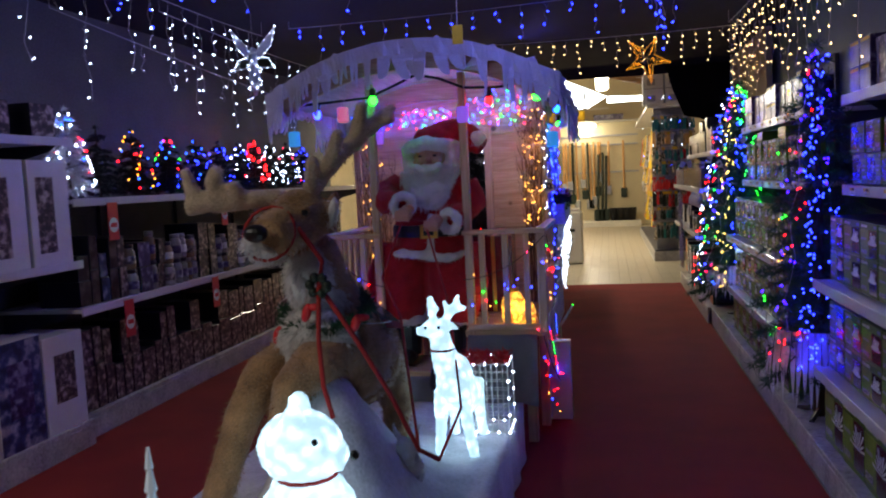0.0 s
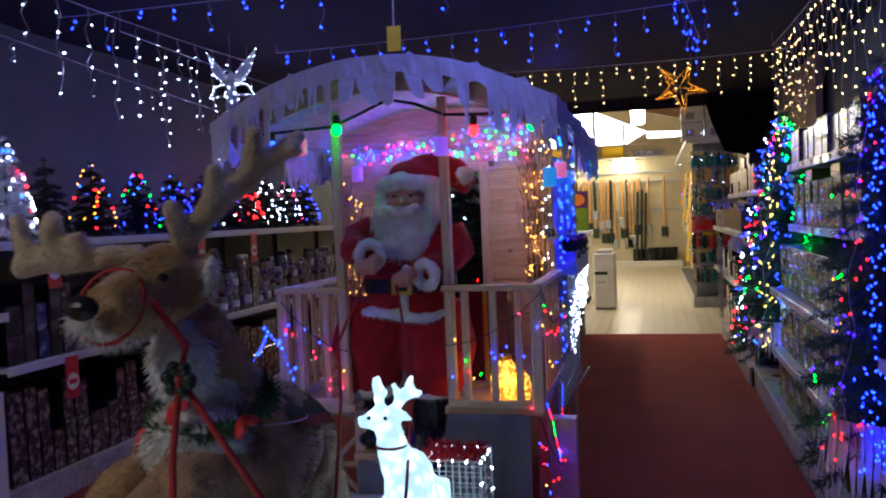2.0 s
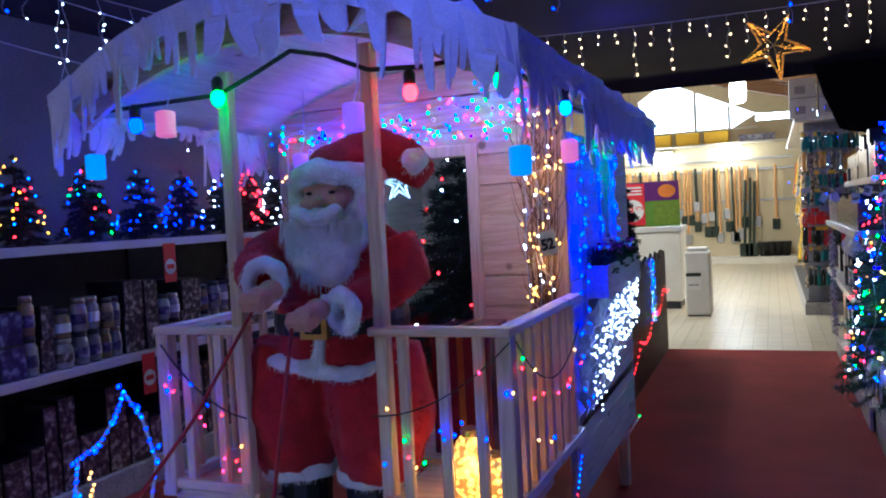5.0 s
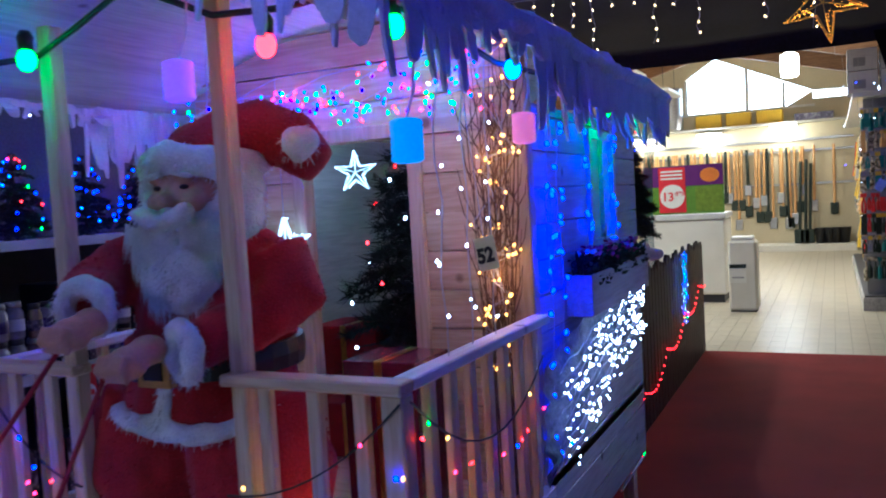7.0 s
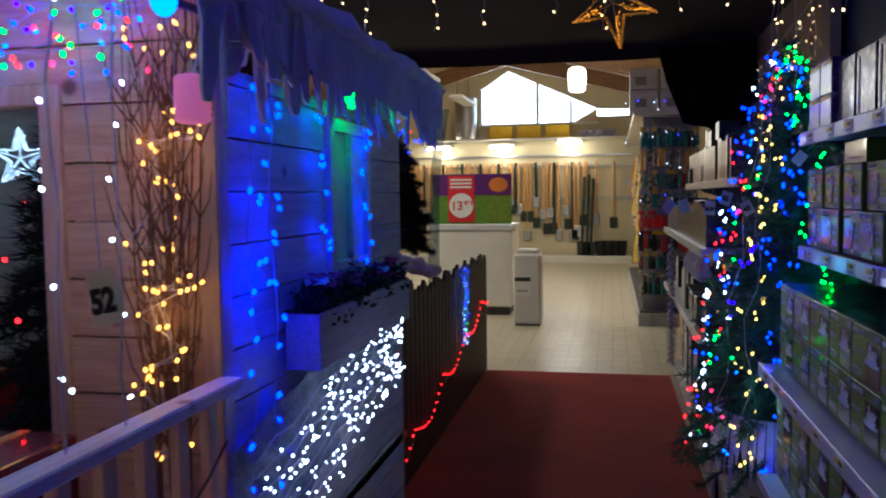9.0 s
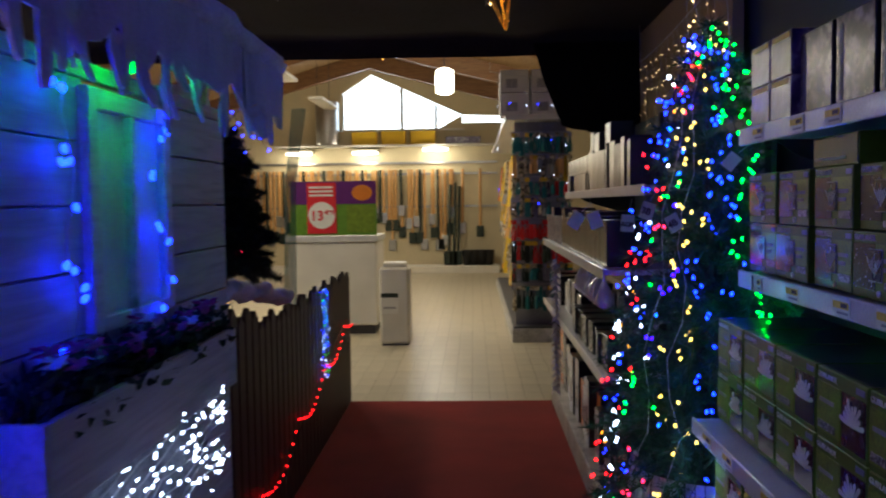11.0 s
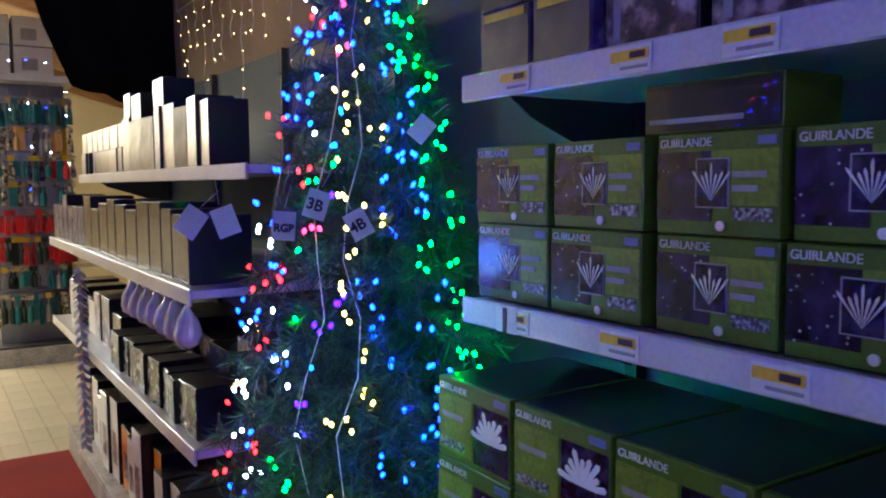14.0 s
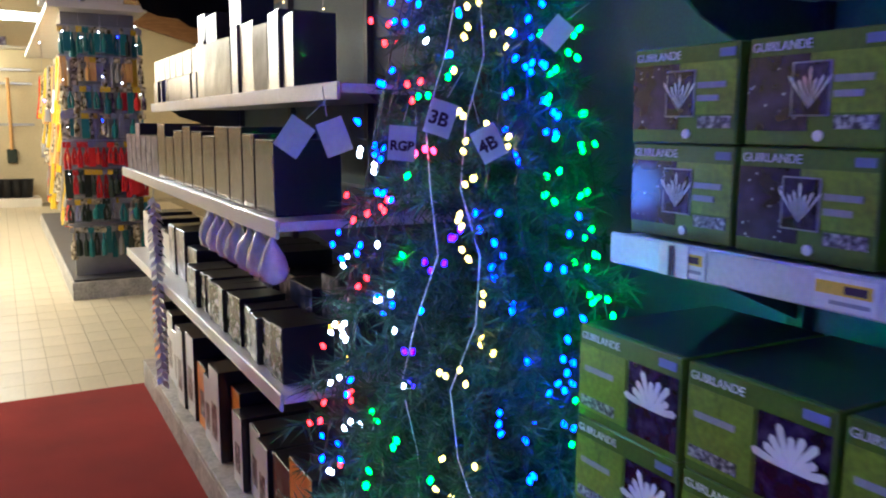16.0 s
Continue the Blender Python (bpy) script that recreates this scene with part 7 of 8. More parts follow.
    ball(bm, (-1.118, 2.432, 1.412), (0.042, 0.030, 0.030), 3)
    for x, y in ((-1.135, 2.600), (-1.015, 2.600)):
        ball(bm, (x, y, 1.468), (0.016, 0.016, 0.015), 3, 10, 6)
    return solid("reindeer_figure", bm, [M_BROWNFUR, M_WFUR, M_ANTLER, M_BLACK], "large brown and white plush reindeer rearing on white wadding", "figure")


def acrylic_deer():
    bm = bmesh.new()
    s = bmesh.new()
    ball(s, (-0.78, 3.50, 0.895), (0.055, 0.04, 0.045))
    tube(s, [(-0.79, 3.50, 0.89), (-0.86, 3.48, 0.885)], [0.035, 0.022], 10)
    tube(s, [(-0.765, 3.51, 0.87), (-0.755, 3.53, 0.78), (-0.735, 3.56, 0.70)], [0.045, 0.055, 0.075], 12)
    ball(s, (-0.72, 3.60, 0.63), (0.085, 0.15, 0.13), rot=(-25, 0, 0))
    ball(s, (-0.70, 3.68, 0.55), (0.09, 0.12, 0.10))
    for x, y, x2, y2 in ((-0.77, 3.54, -0.785, 3.50), (-0.68, 3.54, -0.62, 3.47), (-0.76, 3.74, -0.77, 3.80), (-0.65, 3.74, -0.63, 3.80)):
        tube(s, [(x, y, 0.60), ((x + x2) / 2, (y + y2) / 2, 0.45), (x2, y2, 0.315)], [0.042, 0.028, 0.022], 10)
    for sx in (-1, 1):
        x0 = -0.765 + sx * 0.025
        tube(s, [(x0, 3.51, 0.93), (x0 + sx * 0.025 + 0.02, 3.52, 0.975), (x0 + sx * 0.04 + 0.03, 3.52, 1.04)], [0.018, 0.02, 0.012], 8)
        tube(s, [(x0 + sx * 0.025 + 0.02, 3.52, 0.975), (x0 + sx * 0.04 + 0.065, 3.52, 0.985)], [0.018, 0.012], 8)
        tube(s, [(x0 + sx * 0.015 + 0.01, 3.52, 0.955), (x0 + sx * 0.01 - 0.005, 3.50, 1.02)], [0.016, 0.011], 8)
        ball(s, (-0.765 + sx * 0.055, 3.52, 0.90), (0.035, 0.012, 0.018), rot=(0, sx * 20, 0))
    me = temp_mesh(s, 0.010, 2)
    add_skin(bm, me, 0, 0.005, 60)
    for x in (-0.815, -0.755):
        ball(bm, (x, 3.463, 0.905), 0.008, 1, 8, 6)
    ring = [(-0.758 + 0.052 * math.cos(t), 3.525 + 0.052 * math.sin(t), 0.795) for t in [2 * math.pi * i / 14 for i in range(15)]]
    tube(bm, ring, 0.006, 5, 2)
    return solid("deer_light", bm, [M_ICE, M_BLACK, M_STRAP], "glowing white acrylic deer standing on the snowy stand", "light figure")


def acrylic_bear():
    bm = bmesh.new()
    s = bmesh.new()
    cx, cy, z0 = -0.86, 2.10, 0.44
    ball(s, (cx, cy, z0 + 0.16), (0.15, 0.13, 0.17))
    ball(s, (cx - 0.015, cy, z0 + 0.385), (0.125, 0.11, 0.105))
    tube(s, [(cx + 0.05, cy - 0.02, z0 + 0.375), (cx + 0.125, cy - 0.03, z0 + 0.365)], [0.06, 0.038], 12)
    for dx, dy in ((-0.04, 0.07), (0.0, -0.07)):
        ball(s, (cx + dx, cy + dy, z0 + 0.49), (0.036, 0.022, 0.036))
    tube(s, [(cx + 0.04, cy - 0.08, z0 + 0.24), (cx + 0.16, cy - 0.10, z0 + 0.25)], [0.055, 0.045], 10)
    tube(s, [(cx - 0.06, cy - 0.10, z0 + 0.22), (cx - 0.06, cy - 0.15, z0 + 0.10)], [0.055, 0.045], 10)
    for dy in (-0.09, 0.09):
        tube(s, [(cx + 0.02, cy + dy, z0 + 0.06), (cx + 0.16, cy + dy * 1.3, z0 + 0.03)], [0.065, 0.05], 10)
    me = temp_mesh(s, 0.012, 3)
    add_skin(bm, me, 0, 0.006, 60)
    ball(bm, (cx + 0.155, cy - 0.035, z0 + 0.375), 0.014, 1, 8, 6)
    ball(bm, (cx + 0.062, cy - 0.085, z0 + 0.425), 0.010, 1, 8, 6)
    ring = [(cx + 0.085 * math.cos(t), cy + 0.085 * math.sin(t), z0 + 0.305) for t in [2 * math.pi * i / 14 for i in range(15)]]
    tube(bm, ring, 0.006, 5, 2)
    return solid("bear_light", bm, [M_ICE, M_BLACK, M_STRAP], "glowing white acrylic bear cub sitting on the snow", "light figure")


santa()
reindeer()
acrylic_deer()
acrylic_bear()
# small grey plush deer
s = bmesh.new()
ball(s, (-0.80, 2.98, 0.42), (0.06, 0.07, 0.09))
ball(s, (-0.79, 2.94, 0.535), (0.042, 0.05, 0.042))
tube(s, [(-0.78, 2.92, 0.525), (-0.765, 2.87, 0.505)], [0.03, 0.02], 8)
for dx in (-0.035, 0.035):
    tube(s, [(-0.79 + dx, 2.95, 0.57), (-0.79 + dx * 1.6, 2.95, 0.63)], [0.014, 0.008], 6)
    tube(s, [(-0.80 + dx, 2.94, 0.40), (-0.80 + dx * 1.4, 2.90, 0.30)], [0.028, 0.02], 8)
me = temp_mesh(s, 0.010, 2)
bm = bmesh.new()
add_skin(bm, me, 0, 0.004, 40)
fur(bm, me, 0, 1500, 0.012, 0.4, 0.002, 8)
solid("plush_deer", bm, M_WFUR, "small grey-white plush deer on the snowy stand", "toy")
# crystal cone
bm = bmesh.new()
prof = []
for k in range(9):
    prof += [(0.055 - 0.0055 * k, 0.40 + 0.058 * k), (0.026 - 0.0028 * k, 0.40 + 0.058 * k + 0.055)]
lathe(bm, prof, (-1.16, 1.80, 0), 9)
solid("crystal_cone", bm, M_ICESOFT, "clear acrylic crystal cone tree lit from inside", "light figure")
# harness, wreath and reins
th = thing("fir_collar", "green fir collar with red ribbons round the reindeer's neck", "wreath", (-1.04, 2.80, 1.06))
bm = bmesh.new()
for i in range(1700):
    t = rnd.random() * 2 * math.pi
    c = Vector((-1.05 + 0.16 * math.cos(t), 2.86 + 0.15 * math.sin(t), 1.09 + 0.05 * math.sin(t)))
    d = Vector((rnd.uniform(-1, 1), rnd.uniform(-1, 1), rnd.uniform(-1, 1))).normalized() * rnd.uniform(0.03, 0.06)
    sd = d.orthogonal().normalized() * 0.004
    bm.faces.new((bm.verts.new(c - sd), bm.verts.new(c + sd), bm.verts.new(c + d)))
part("fir_ring", bm, M_NEEDLE, th)
for x, y, z in ((-1.20, 2.74, 1.02), (-1.06, 2.68, 1.11), (-0.90, 2.74, 1.06)):
    bm = bmesh.new()
    ball(bm, (x, y, z), (0.018, 0.014, 0.036), 0, 8, 6, (0, 20, 0))
    ball(bm, (x + 0.03, y, z + 0.02), (0.024, 0.012, 0.014), 0, 8, 6)
    part("bow", bm, M_REDSIGN, th, smooth=True)
th = thing("bridle", "red webbing bridle and long reins held by the figure", "reins", (-1.1, 2.7, 1.3))
for w, r in (([(-1.115 + 0.092 * math.cos(t), 2.53 + 0.035 * math.sin(t), 1.405 + 0.088 * math.sin(t)) for t in [2 * math.pi * i / 16 for i in range(17)]], 0.006),
             ([(-1.02, 2.55, 1.42), (-0.96, 2.60, 1.30), (-0.97, 2.58, 1.22)], 0.009), ([(-0.97, 2.58, 1.22), (-0.96, 2.52, 1.05), (-0.93, 2.46, 0.90), (-0.90, 2.45, 0.80)], 0.009),
             ([(-0.97, 2.58, 1.22), (-0.86, 2.62, 1.02), (-0.78, 2.70, 0.82), (-0.72, 2.85, 0.56), (-0.66, 2.92, 0.50)], 0.009),
             ([(-0.66, 2.92, 0.50), (-0.62, 3.2, 0.62), (-0.80, 3.95, 0.92), (-0.99, 4.37, 1.29)], 0.006), ([(-0.72, 2.85, 0.56), (-0.95, 3.55, 0.95), (-1.20, 4.15, 1.05), (-1.13, 4.37, 1.34)], 0.006)):
    bm = bmesh.new()
    tube(bm, w, r, 6)
    part("strap", bm, M_STRAP, th, smooth=True)
for k in range(7):
    bm = bmesh.new()
    ball(bm, (-0.97 + 0.03 * math.cos(k), 2.575, 1.22 + 0.03 * math.sin(k)), 0.018, 0, 8, 6)
    part("bell", bm, M_DARKTOOL, th, smooth=True)
# saddle cloth over the reindeer's back
th = thing("saddle_cloth", "dark green saddle cloth with red trim on the reindeer", "cloth", (-1.05, 3.15, 1.05))
for name, a0, a1, lift, m in (("cloth", -62, 62, 0.004, M_LEAF), ("trim", 54, 64, 0.008, M_STRAP), ("trim", -64, -54, 0.008, M_STRAP)):
    bm = bmesh.new()
    g = [[bm.verts.new((-1.055 + (0.205 + lift) * math.sin(radians(a0 + (a1 - a0) * i / 12)), 3.02 + 0.26 * j / 5, 0.88 + (0.205 + lift) * math.cos(radians(a0 + (a1 - a0) * i / 12)) - 0.05 * (j - 1.5) / 5)) for j in range(6)] for i in range(13)]
    for i in range(12):
        for j in range(5):
            bm.faces.new((g[i][j], g[i][j + 1], g[i + 1][j + 1], g[i + 1][j]))
    bmesh.ops.solidify(bm, geom=bm.faces[:], thickness=0.006)
    part(name, bm, m, th, smooth=True)
# lights wound round the reindeer
pts = [Vector((-1.06 + 0.215 * math.cos(t), 2.98 + 0.23 * math.sin(t), 1.02 - 0.03 * t)) for t in [0.3 * i for i in range(-14, 16)]]
light_string("light_string", "unlit clear lights wound round the reindeer's chest", [pts], [(q, M_FOIL) for q in pts], 0.005, group="figure lights")
# wire gift box with lights and red tinsel
th = thing("gift_light", "lit wire gift box with red tinsel ribbon on the stand", "light figure", (-0.60, 3.90, 0.32))
x0, x1, y0, y1, z0, z1 = -0.72, -0.50, 3.80, 4.00, 0.325, 0.66
bm = bmesh.new()
cn = [Vector((x, y, z)) for x in (x0, x1) for y in (y0, y1) for z in (z0, z1)]
edges = ((0, 1), (2, 3), (4, 5), (6, 7), (0, 2), (1, 3), (4, 6), (5, 7), (0, 4), (1, 5), (2, 6), (3, 7))
for a, b in edges:
    tube(bm, [cn[a], cn[b]], 0.004, 5)
part("wire_frame", bm, M_WHITEPLASTIC, th)
for ax in range(7):
    f = (ax + 1) / 8
    bm = bmesh.new()
    tube(bm, [(x0 + (x1 - x0) * f, y0, z0), (x0 + (x1 - x0) * f, y0, z1), (x0 + (x1 - x0) * f, y1, z1), (x0 + (x1 - x0) * f, y1, z0)], 0.0018, 4)
    part("mesh_wire", bm, M_WHITEPLASTIC, th)
    bm = bmesh.new()
    zz = z0 + (z1 - z0) * f
    tube(bm, [(x0, y0, zz), (x1, y0, zz), (x1, y1, zz), (x0, y1, zz), (x0, y0, zz)], 0.0018, 4)
    part("mesh_wire", bm, M_WHITEPLASTIC, th)
bm = bmesh.new()
for i in range(900):
    c = Vector((rnd.uniform(x0, x1), rnd.choice((y0, (y0 + y1) / 2)) + rnd.uniform(-.02, .02), z1 + rnd.uniform(0, 0.04)))
    d = Vector((rnd.uniform(-1, 1), rnd.uniform(-1, 1), rnd.uniform(-.3, 1))).normalized() * 0.04
    sd = d.orthogonal().normalized() * 0.002
    bm.faces.new((bm.verts.new(c - sd), bm.verts.new(c + sd), bm.verts.new(c + d)))
part("tinsel", bm, M_REDPLASTIC, th)
put_bulbs(th, [(cn[a].lerp(cn[b], i / 4), L_WHITE) for a, b in edges for i in range(4)], 0.012)
# black sack by the step
bm = bmesh.new()
lathe(bm, [(0.03, 0.0), (0.10, 0.02), (0.115, 0.10), (0.09, 0.2), (0.04, 0.25), (0.05, 0.28)], (-0.93, 4.46, 0.305), 16)
solid("sack", bm, M_BLACK, "small black sack standing before the cart", "bag", smooth=True)
# blue light outline of a bird at the porch corner
th = thing("bird_light", "blue rope-light bird figure standing by the porch", "light figure", (-1.72, 4.30, 0.30))
pts = [Vector((x, 4.32, z)) for x, z in ((-1.66, 0.58), (-1.55, 0.66), (-1.50, 0.86), (-1.55, 1.00), (-1.62, 1.08), (-1.66, 1.00), (-1.74, 0.90), (-1.84, 0.84), (-1.86, 0.74), (-1.80, 0.64), (-1.72, 0.58), (-1.66, 0.58))]
bm = bmesh.new()
tube(bm, pts, 0.006, 6)
part("frame", bm, M_WIRE, th)
for dx in (-0.06, 0.05):
    bm = bmesh.new()
    tube(bm, [(-1.70 + dx, 4.32, 0.60), (-1.70 + dx, 4.32, 0.009)], 0.005, 5)
    part("leg", bm, M_WIRE, th)
put_bulbs(th, [(p.lerp(q, i / 4), (L_BLUE, L_CYAN, L_BLUE, L_BLUE, L_CYAN, L_BLUE)[i]) for p, q in zip(pts, pts[1:]) for i in range(6)], 0.0135)
light_string("light_tube", "yellow and green inner lights of the bird figure", [[Vector((-1.80, 4.33, 0.80)), Vector((-1.78, 4.33, 0.66))]], [(Vector((-1.80 + 0.01 * (i % 3), 4.325, 0.66 + 0.02 * i)), L_GREEN if i < 3 else L_WARM) for i in range(8)], 0.009, group="figure lights")
# tag and wire bundle hanging over the roof
th = thing("strand_tag", "yellow tag on a bundle of hanging wires", "tag", (-0.53, 3.05, 2.09), "strand tags")
part("card", boxes((-0.555, -0.515, 3.049, 3.051, 2.06, 2.13)), M_YELLOWTAG, th)
bm = bmesh.new()
tube(bm, [(-0.535, 3.05, 2.13), (-0.53, 3.06, 2.5), (-0.52, 3.05, 2.97)], 0.002, 4)
part("wire", bm, M_WIRE, th)
icicles("blue light bundle hanging from the ceiling", (-0.56, 3.05, 2.95), (-0.46, 3.15, 2.95), 3, (L_BLUE,), (0.6, 0.5), 44, per=0.04)

# ---- hall furniture ----
th = thing("display_freezer", "white display block with a shelf top", "display", (-1.45, 15.3, 0))
part("body", boxes((-2.05, -0.92, 14.9, 15.7, 0.12, 1.18), bev=0.02), M_WHITEPLASTIC, th)
part("top", boxes((-2.08, -0.90, 14.87, 15.73, 1.18, 1.26), bev=0.01), M_SHELF, th)
part("plinth", boxes((-2.0, -0.96, 14.95, 15.6, 0.0, 0.12)), M_DARKMETAL, th)
th = thing("offer_sign", "purple and green offer board with a red price card", "sign", (-1.45, 14.95, 1.265))
part("board", boxes((-2.02, -0.92, 14.94, 14.96, 1.265, 1.95)), M_LIME, th)
part("purple_band", boxes((-2.018, -0.922, 14.934, 14.939, 1.66, 1.948)), M_PURPLE, th)
part("green_photo", boxes((-1.30, -0.94, 14.934, 14.939, 1.30, 1.64)), M_LIMEPRINT, th)
card = part("price_card", boxes((-1.80, -1.43, 14.926, 14.932, 1.29, 1.93)), M_REDSIGN, th)
bm = bmesh.new()
tube(bm, [(-1.615, 14.925, 1.52), (-1.615, 14.921, 1.52)], 0.17, 24)
part("white_disc", bm, M_PAPER, card)
ob = lettering("13", 0.17, M_REDSIGN, card, (-1.76 + 1.45, 14.917 - 14.95, 1.46 - 1.265), bold=0.004)
ob = lettering("€95", 0.075, M_REDSIGN, card, (-1.575 + 1.45, 14.917 - 14.95, 1.53 - 1.265), bold=0.002)
for k in range(3):
    part("caption_bar", boxes((-1.77, -1.47, 14.920, 14.925, 1.76 + 0.05 * k, 1.785 + 0.05 * k)), M_WHITEINK, card)
bm = bmesh.new()
tube(bm, [(-1.10, 14.933, 1.80), (-1.10, 14.929, 1.80)], 0.10, 20)
for v in bm.verts:
    v.co.x = -1.10 + (v.co.x + 1.10) * 1.3
part("orange_disc", bm, M_ORANGE, th)
th = thing("water_tank", "white plastic water tank on the tiled floor", "tank", (-0.62, 14.2, 0))
part("body", boxes((-0.80, -0.45, 14.05, 14.40, 0.02, 0.92), bev=0.03), M_WHITEPLASTIC, th)
part("lid", boxes((-0.76, -0.49, 14.09, 14.36, 0.92, 0.97), bev=0.012), M_WHITEPLASTIC, th)
part("label", boxes((-0.78, -0.58, 14.044, 14.049, 0.38, 0.62)), M_PAPER, th)
part("label_header", boxes((-0.78, -0.58, 14.040, 14.0435, 0.57, 0.62)), M_DARKTOOL, th)
part("label_line", boxes((-0.75, -0.61, 14.040, 14.0435, 0.44, 0.46)), M_GREYINK, th)
part("foot", boxes((-0.78, -0.47, 14.07, 14.38, 0.0, 0.02)), M_DARKMETAL, th)
# green bundle leaning
th = thing("garden_stakes", "bundle of green plastic garden stakes leaning upright", "stakes", (-1.5, 12.9, 0))
for k in range(7):
    bm = bmesh.new()
    tube(bm, [(-1.56 + 0.02 * k, 12.5, 0.0), (-1.50 + 0.015 * k, 12.5, 1.85), (-1.42 + 0.02 * k, 12.52, 2.58)], 0.006, 6)
    part("stake", bm, M_TEALPLASTIC, th)

# gondola end with hanging goods
th = thing("gondola_rack", "tall wire rack crowded with hanging garden packets", "shelf", (1.1, 16.5, 0))
part("plinth", boxes((0.74, 1.48, 14.2, 20.5, 0.0, 0.17), bev=0.005), M_SHELFDIRTY, th)
part("base_tray", boxes((0.76, 1.46, 14.22, 20.5, 0.17, 0.19)), M_DARKMETAL, th)
part("spine", boxes((1.08, 1.14, 14.5, 20.5, 0.19, 2.6)), M_WHITEPLASTIC, th)
part("end_panel", boxes((0.80, 1.42, 14.46, 14.50, 0.19, 2.6)), M_GREYCLOTH, th)
part("top_shelf", boxes((0.68, 1.50, 14.15, 20.5, 2.60, 2.66), bev=0.005), M_SHELF, th)
for k in range(2):
    for j in range(2):
        carton(0.80 + 0.36 * k, 14.3, 2.6605 + 0.27 * j, 0.33, 0.4, 0.265, M_CARTONWHITE, M_GREYCLOTH, "grey appliance carton on the rack top", 0, "appliance cartons", (-0.3, 0.1, 0.2, 0.6, M_GREYINK))
RACK_ROWS = ((2.46, (M_TEALPLASTIC, M_TEALPLASTIC, M_DARKTOOL), 0.20), (2.20, (M_YELLOWPLASTIC, M_TOOLWOOD, M_MIXPRODUCT, M_STEEL), 0.20), (1.94, (M_REDPLASTIC, M_MIXPRODUCT, M_CARTONPURPLE, M_TEALPLASTIC), 0.18),
             (1.70, (M_TEALPLASTIC, M_CARTONBLUE, M_STEEL, M_MIXPRODUCT), 0.17), (1.44, (M_REDPLASTIC,), 0.18), (1.19, (M_REDPLASTIC, M_REDPLASTIC, M_DARKTOOL), 0.20), (0.92, (M_DARKTOOL, M_TEALPLASTIC, M_STEEL), 0.16), (0.66, (M_STEEL, M_DARKTOOL, M_TEALPLASTIC, M_MIXPRODUCT), 0.24))
for z, choice, tall in RACK_ROWS:
    part("hook_bar", boxes((0.76, 1.46, 14.40, 14.42, z + 0.004, z + 0.024)), M_STEEL, th)
    for k in range(14):
        x = 0.78 + 0.051 * k + rnd.uniform(-.01, .01)
        m = rnd.choice(choice)
        w, h, dy = rnd.uniform(0.022, 0.036), tall * rnd.uniform(0.8, 1.1), rnd.uniform(-.07, .03)
        pk = thing("hanging_packet", "blister packet hanging on a rack hook", "packet", (x, 14.34 + dy, z - 0.05 - h), "hanging packets")
        bm = bmesh.new()
        style = rnd.random()
        if style < 0.4:
            lathe(bm, [(w * .8, 0), (w, 0.03), (w * .9, h * 0.6), (w * .35, h * 0.75), (w * .3, h)], (x, 14.34 + dy, z - 0.05 - h), 8)
        elif style < 0.7:
            for s in (-1, 1):
                tube(bm, [(x, 14.34 + dy, z - 0.05), (x + s * w * 0.6, 14.34 + dy, z - 0.05 - h * 0.5), (x + s * w * 0.4, 14.33 + dy, z - 0.05 - h)], [0.007, 0.012, 0.015], 6)
        else:
            box(bm, x - w, x + w, 14.325 + dy, 14.355 + dy, z - 0.05 - h, z - 0.05)
        part("blister", bm, m, pk)
        part("header_card", boxes((x - w, x + w, 14.335 + dy, 14.34 + dy, z - 0.05, z)), rnd.choice((M_MIXPRODUCT, M_STEEL, M_YELLOWPLASTIC, m)), pk)
        bm = bmesh.new()
        tube(bm, [(x, 14.46, z - 0.01), (x, 14.26, z - 0.01)], 0.003, 5)
        part("hook", bm, M_STEEL, pk)
for k in range(46):
    y = 14.55 + 0.125 * k
    for z in (2.3, 1.75, 1.15):
        if rnd.random() < 0.85:
            h = rnd.uniform(0.42, 0.72)
            dx = rnd.uniform(-.06, .04)
            pk = thing("hanging_tool", "small garden tool hanging on the rack side", "tool", (0.86 + dx, y, z - h), "hanging garden tools")
            bm = bmesh.new()
            tube(bm, [(1.06, y, z), (0.90 + dx, y, z), (0.88 + dx, y + rnd.uniform(-.05, .05), z - h * 0.5), (0.86 + dx, y + rnd.uniform(-.05, .05), z - h)], [0.005, 0.012, 0.016, 0.04], 6)
            part("handle", bm, rnd.choice((M_YELLOWPLASTIC, M_TOOLWOOD, M_REDPLASTIC, M_STEEL, M_YELLOWPLASTIC, M_MIXPRODUCT)), pk)
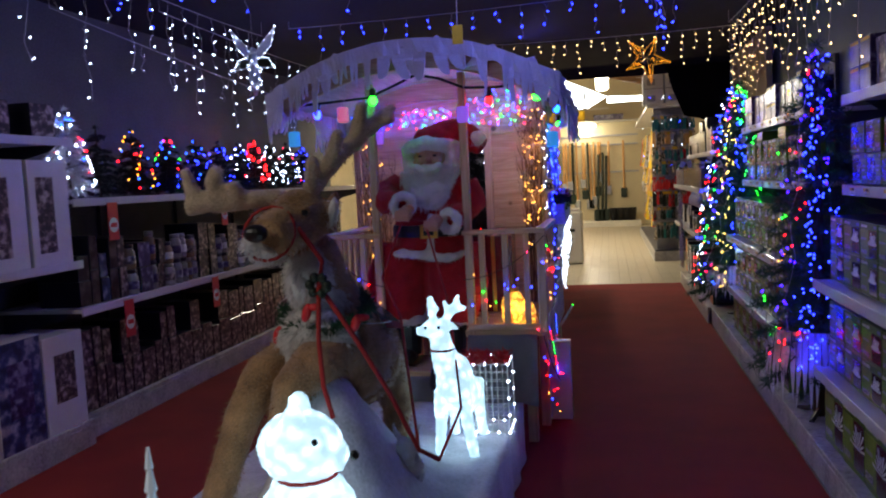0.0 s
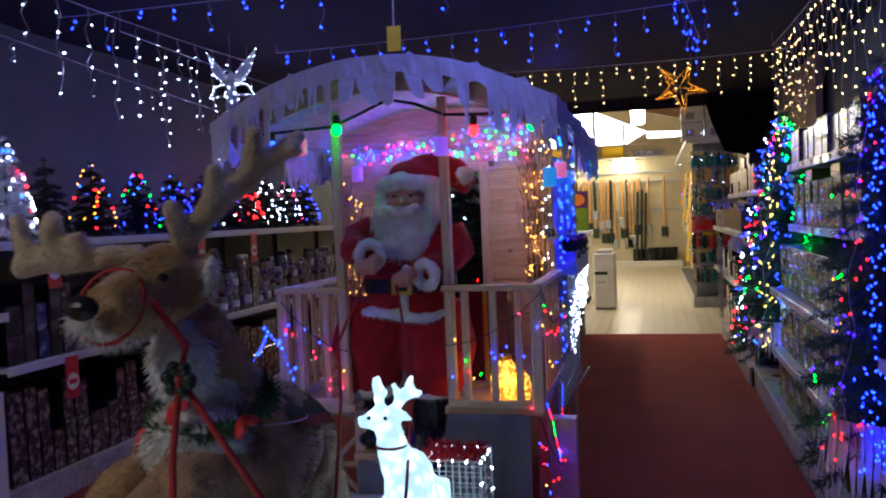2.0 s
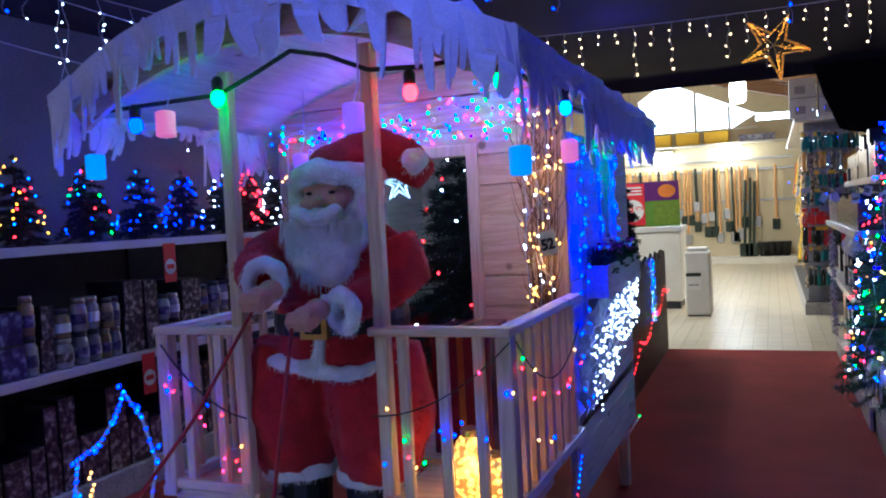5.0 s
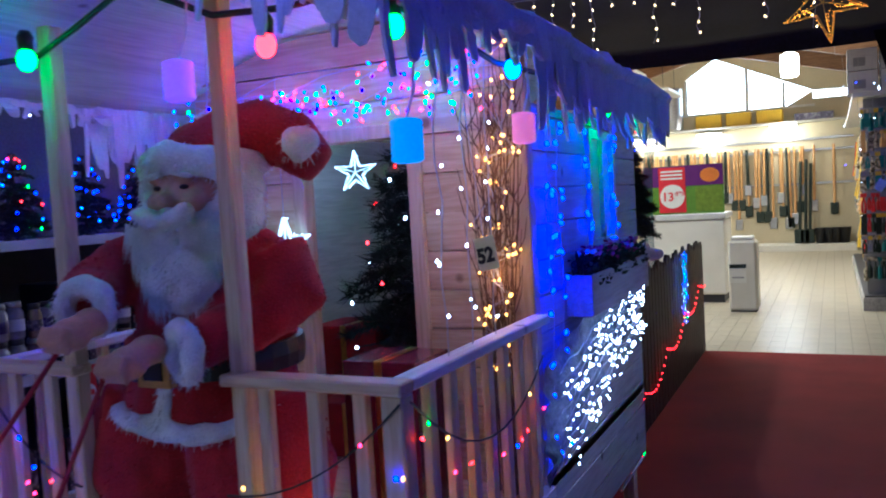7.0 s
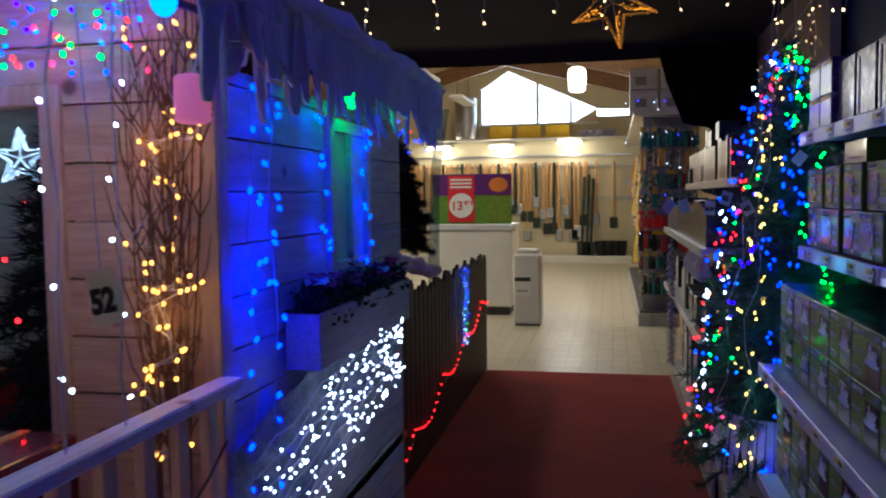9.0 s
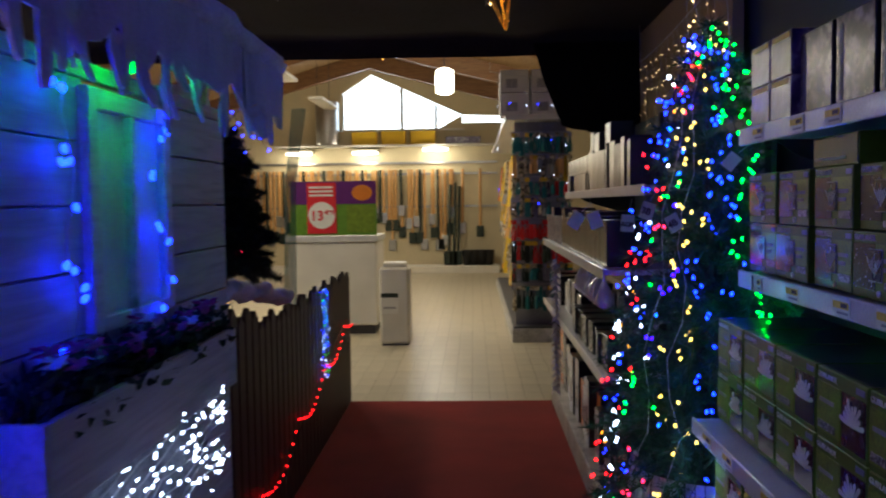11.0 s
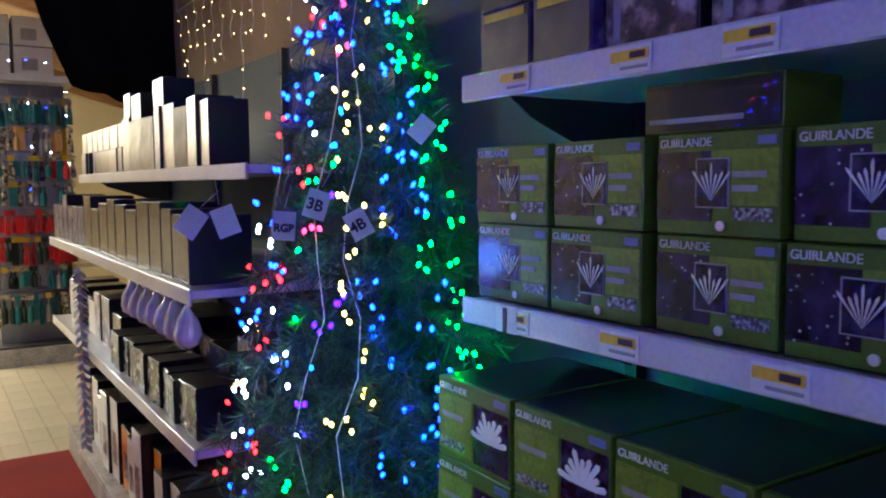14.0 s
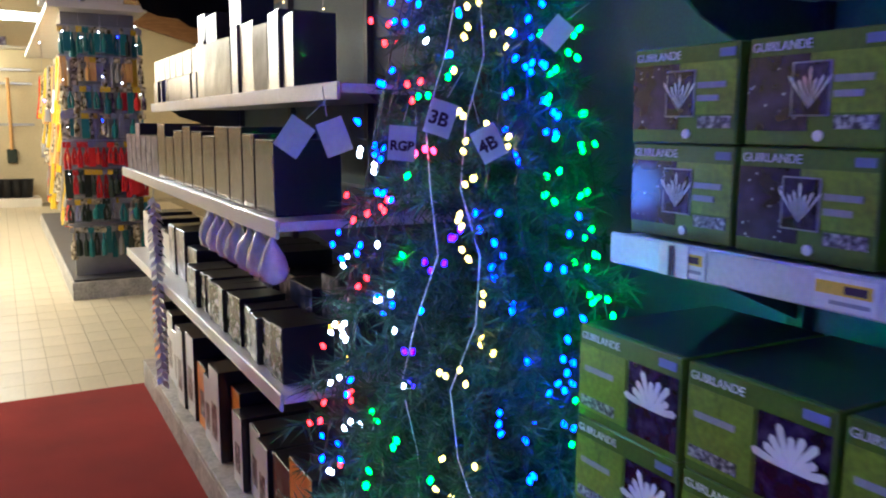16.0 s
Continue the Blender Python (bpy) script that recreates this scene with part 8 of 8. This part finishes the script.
# tool wall at the back
part_wall = thing("tool_wall", "cream slatted wall hung with long-handled tools", "rack", (-1.4, BACK, 0))
part("plinth", boxes((-7.0, 0.9, BACK - 0.9, BACK - 0.05, 0.0, 0.16), bev=0.01), M_WHITEPLASTIC, part_wall)
for z in (2.62, 2.35, 1.55):
    part("rail", boxes((-6.9, 0.9, BACK - 0.06, BACK - 0.01, z, z + 0.05)), M_STEEL, part_wall)
for k in range(72):
    x = -6.2 + 0.094 * k + rnd.uniform(-.05, .05)
    if x > -1.2 and rnd.random() < 0.25:
        continue
    hgt = rnd.uniform(1.1, 2.0)
    z0 = 2.45 - hgt
    tl = thing("garden_tool", "long-handled garden tool hanging on the wall", "tool", (x, BACK - 0.10, z0), "wall tools")
    bm = bmesh.new()
    tube(bm, [(x, BACK - 0.10, z0 + 0.25), (x + rnd.uniform(-.03, .03), BACK - 0.10, 2.48)], 0.032 if k % 5 else 0.036, 6)
    part("handle", bm, M_TOOLWOOD if k % 5 else M_DARKTOOL, tl)
    part("blade", boxes((x - 0.09, x + 0.09, BACK - 0.13, BACK - 0.08, z0, z0 + 0.28), bev=0.02), M_DARKTOOL if k % 2 else M_STEEL, tl)
for x, h in ((-0.30, 2.1), (-0.18, 2.15), (-0.08, 2.05)):
    tl = thing("garden_fork", "dark long shovel leaning at the tool wall", "tool", (x, BACK - 0.5, 0.16), "leaning shovels")
    bm = bmesh.new()
    tube(bm, [(x, BACK - 0.45, 0.45), (x + 0.05, BACK - 0.15, h)], 0.035, 7)
    part("handle", bm, M_DARKTOOL, tl)
    part("blade", boxes((x - 0.12, x + 0.10, BACK - 0.5, BACK - 0.42, 0.165, 0.5), bev=0.02), M_DARKTOOL, tl)
for k in range(4):
    x = 0.15 + 0.17 * k
    tl = thing("black_bucket", "black plastic bucket on the plinth", "bucket", (x, BACK - 0.45, 0.161), "black buckets")
    bm = bmesh.new()
    lathe(bm, [(0.10, 0), (0.14, 0.35), (0.15, 0.36)], (x, BACK - 0.45, 0.161), 14)
    part("body", bm, M_BLACK, tl, smooth=True)
for x0, x1 in ((-2.62, -2.02), (-1.90, -1.32), (-1.20, -0.60)):
    bm = boxes((x0, x1, BACK - 0.30, BACK - 0.04, 3.08, 3.40), bev=0.02)
    solid("yellow_crate", bm, M_YELLOW, "yellow crate standing on the ledge under the window", "crate", group="yellow crates")
bm = boxes((-4.5, 1.0, BACK - 0.4, BACK - 0.001, 3.03, 3.075))
solid("ledge", bm, M_WHITEPLASTIC, "white ledge above the tool wall", "ledge", "structure")
bm = bmesh.new()
lathe(bm, [(0.26, 0), (0.28, 0.05), (0.28, 1.0), (0.26, 1.05)], (-3.2, BACK - 0.30, 3.08), 18)
solid("mesh_roll", bm, M_STEEL, "roll of galvanised wire mesh on the ledge", "roll", smooth=True)
bm = boxes((-0.35, 0.5, BACK - 0.3, BACK - 0.05, 3.08, 3.25), bev=0.01)
solid("carton", bm, M_CARTONPURPLE, "flat printed carton on the ledge", "box")

# ---- floor tiles of the hall ----
TW, TL = 0.15, 0.30
tile_bm = boxes((-TW / 2 + 0.002, TW / 2 - 0.002, -TL / 2 + 0.002, TL / 2 - 0.002, 0.0, 0.005))
TILE = finish("tile", tile_bm, M_TILE)
floor_ob = bpy.data.objects["floor"]
rest = bmesh.new()
for i in range(-30, 22):
    for j in range(44):
        x, y = 0.05 + i * TW, SPLIT + 0.005 + TL / 2 + j * TL
        if y > BACK - 1.0:
            continue
        if j < 12 and -7 <= i <= 7:
            ob = new("tile", TILE)
            ob.parent = floor_ob
            ob.location = (x, y, 0)
        else:
            box(rest, x - TW / 2 + 0.002, x + TW / 2 - 0.002, y - TL / 2 + 0.002, y + TL / 2 - 0.002, 0.0005, 0.005)
ob = new("far_tiles", finish("far_tiles", rest, M_TILE))
ob.parent = floor_ob
ob["kind"] = "stuff"
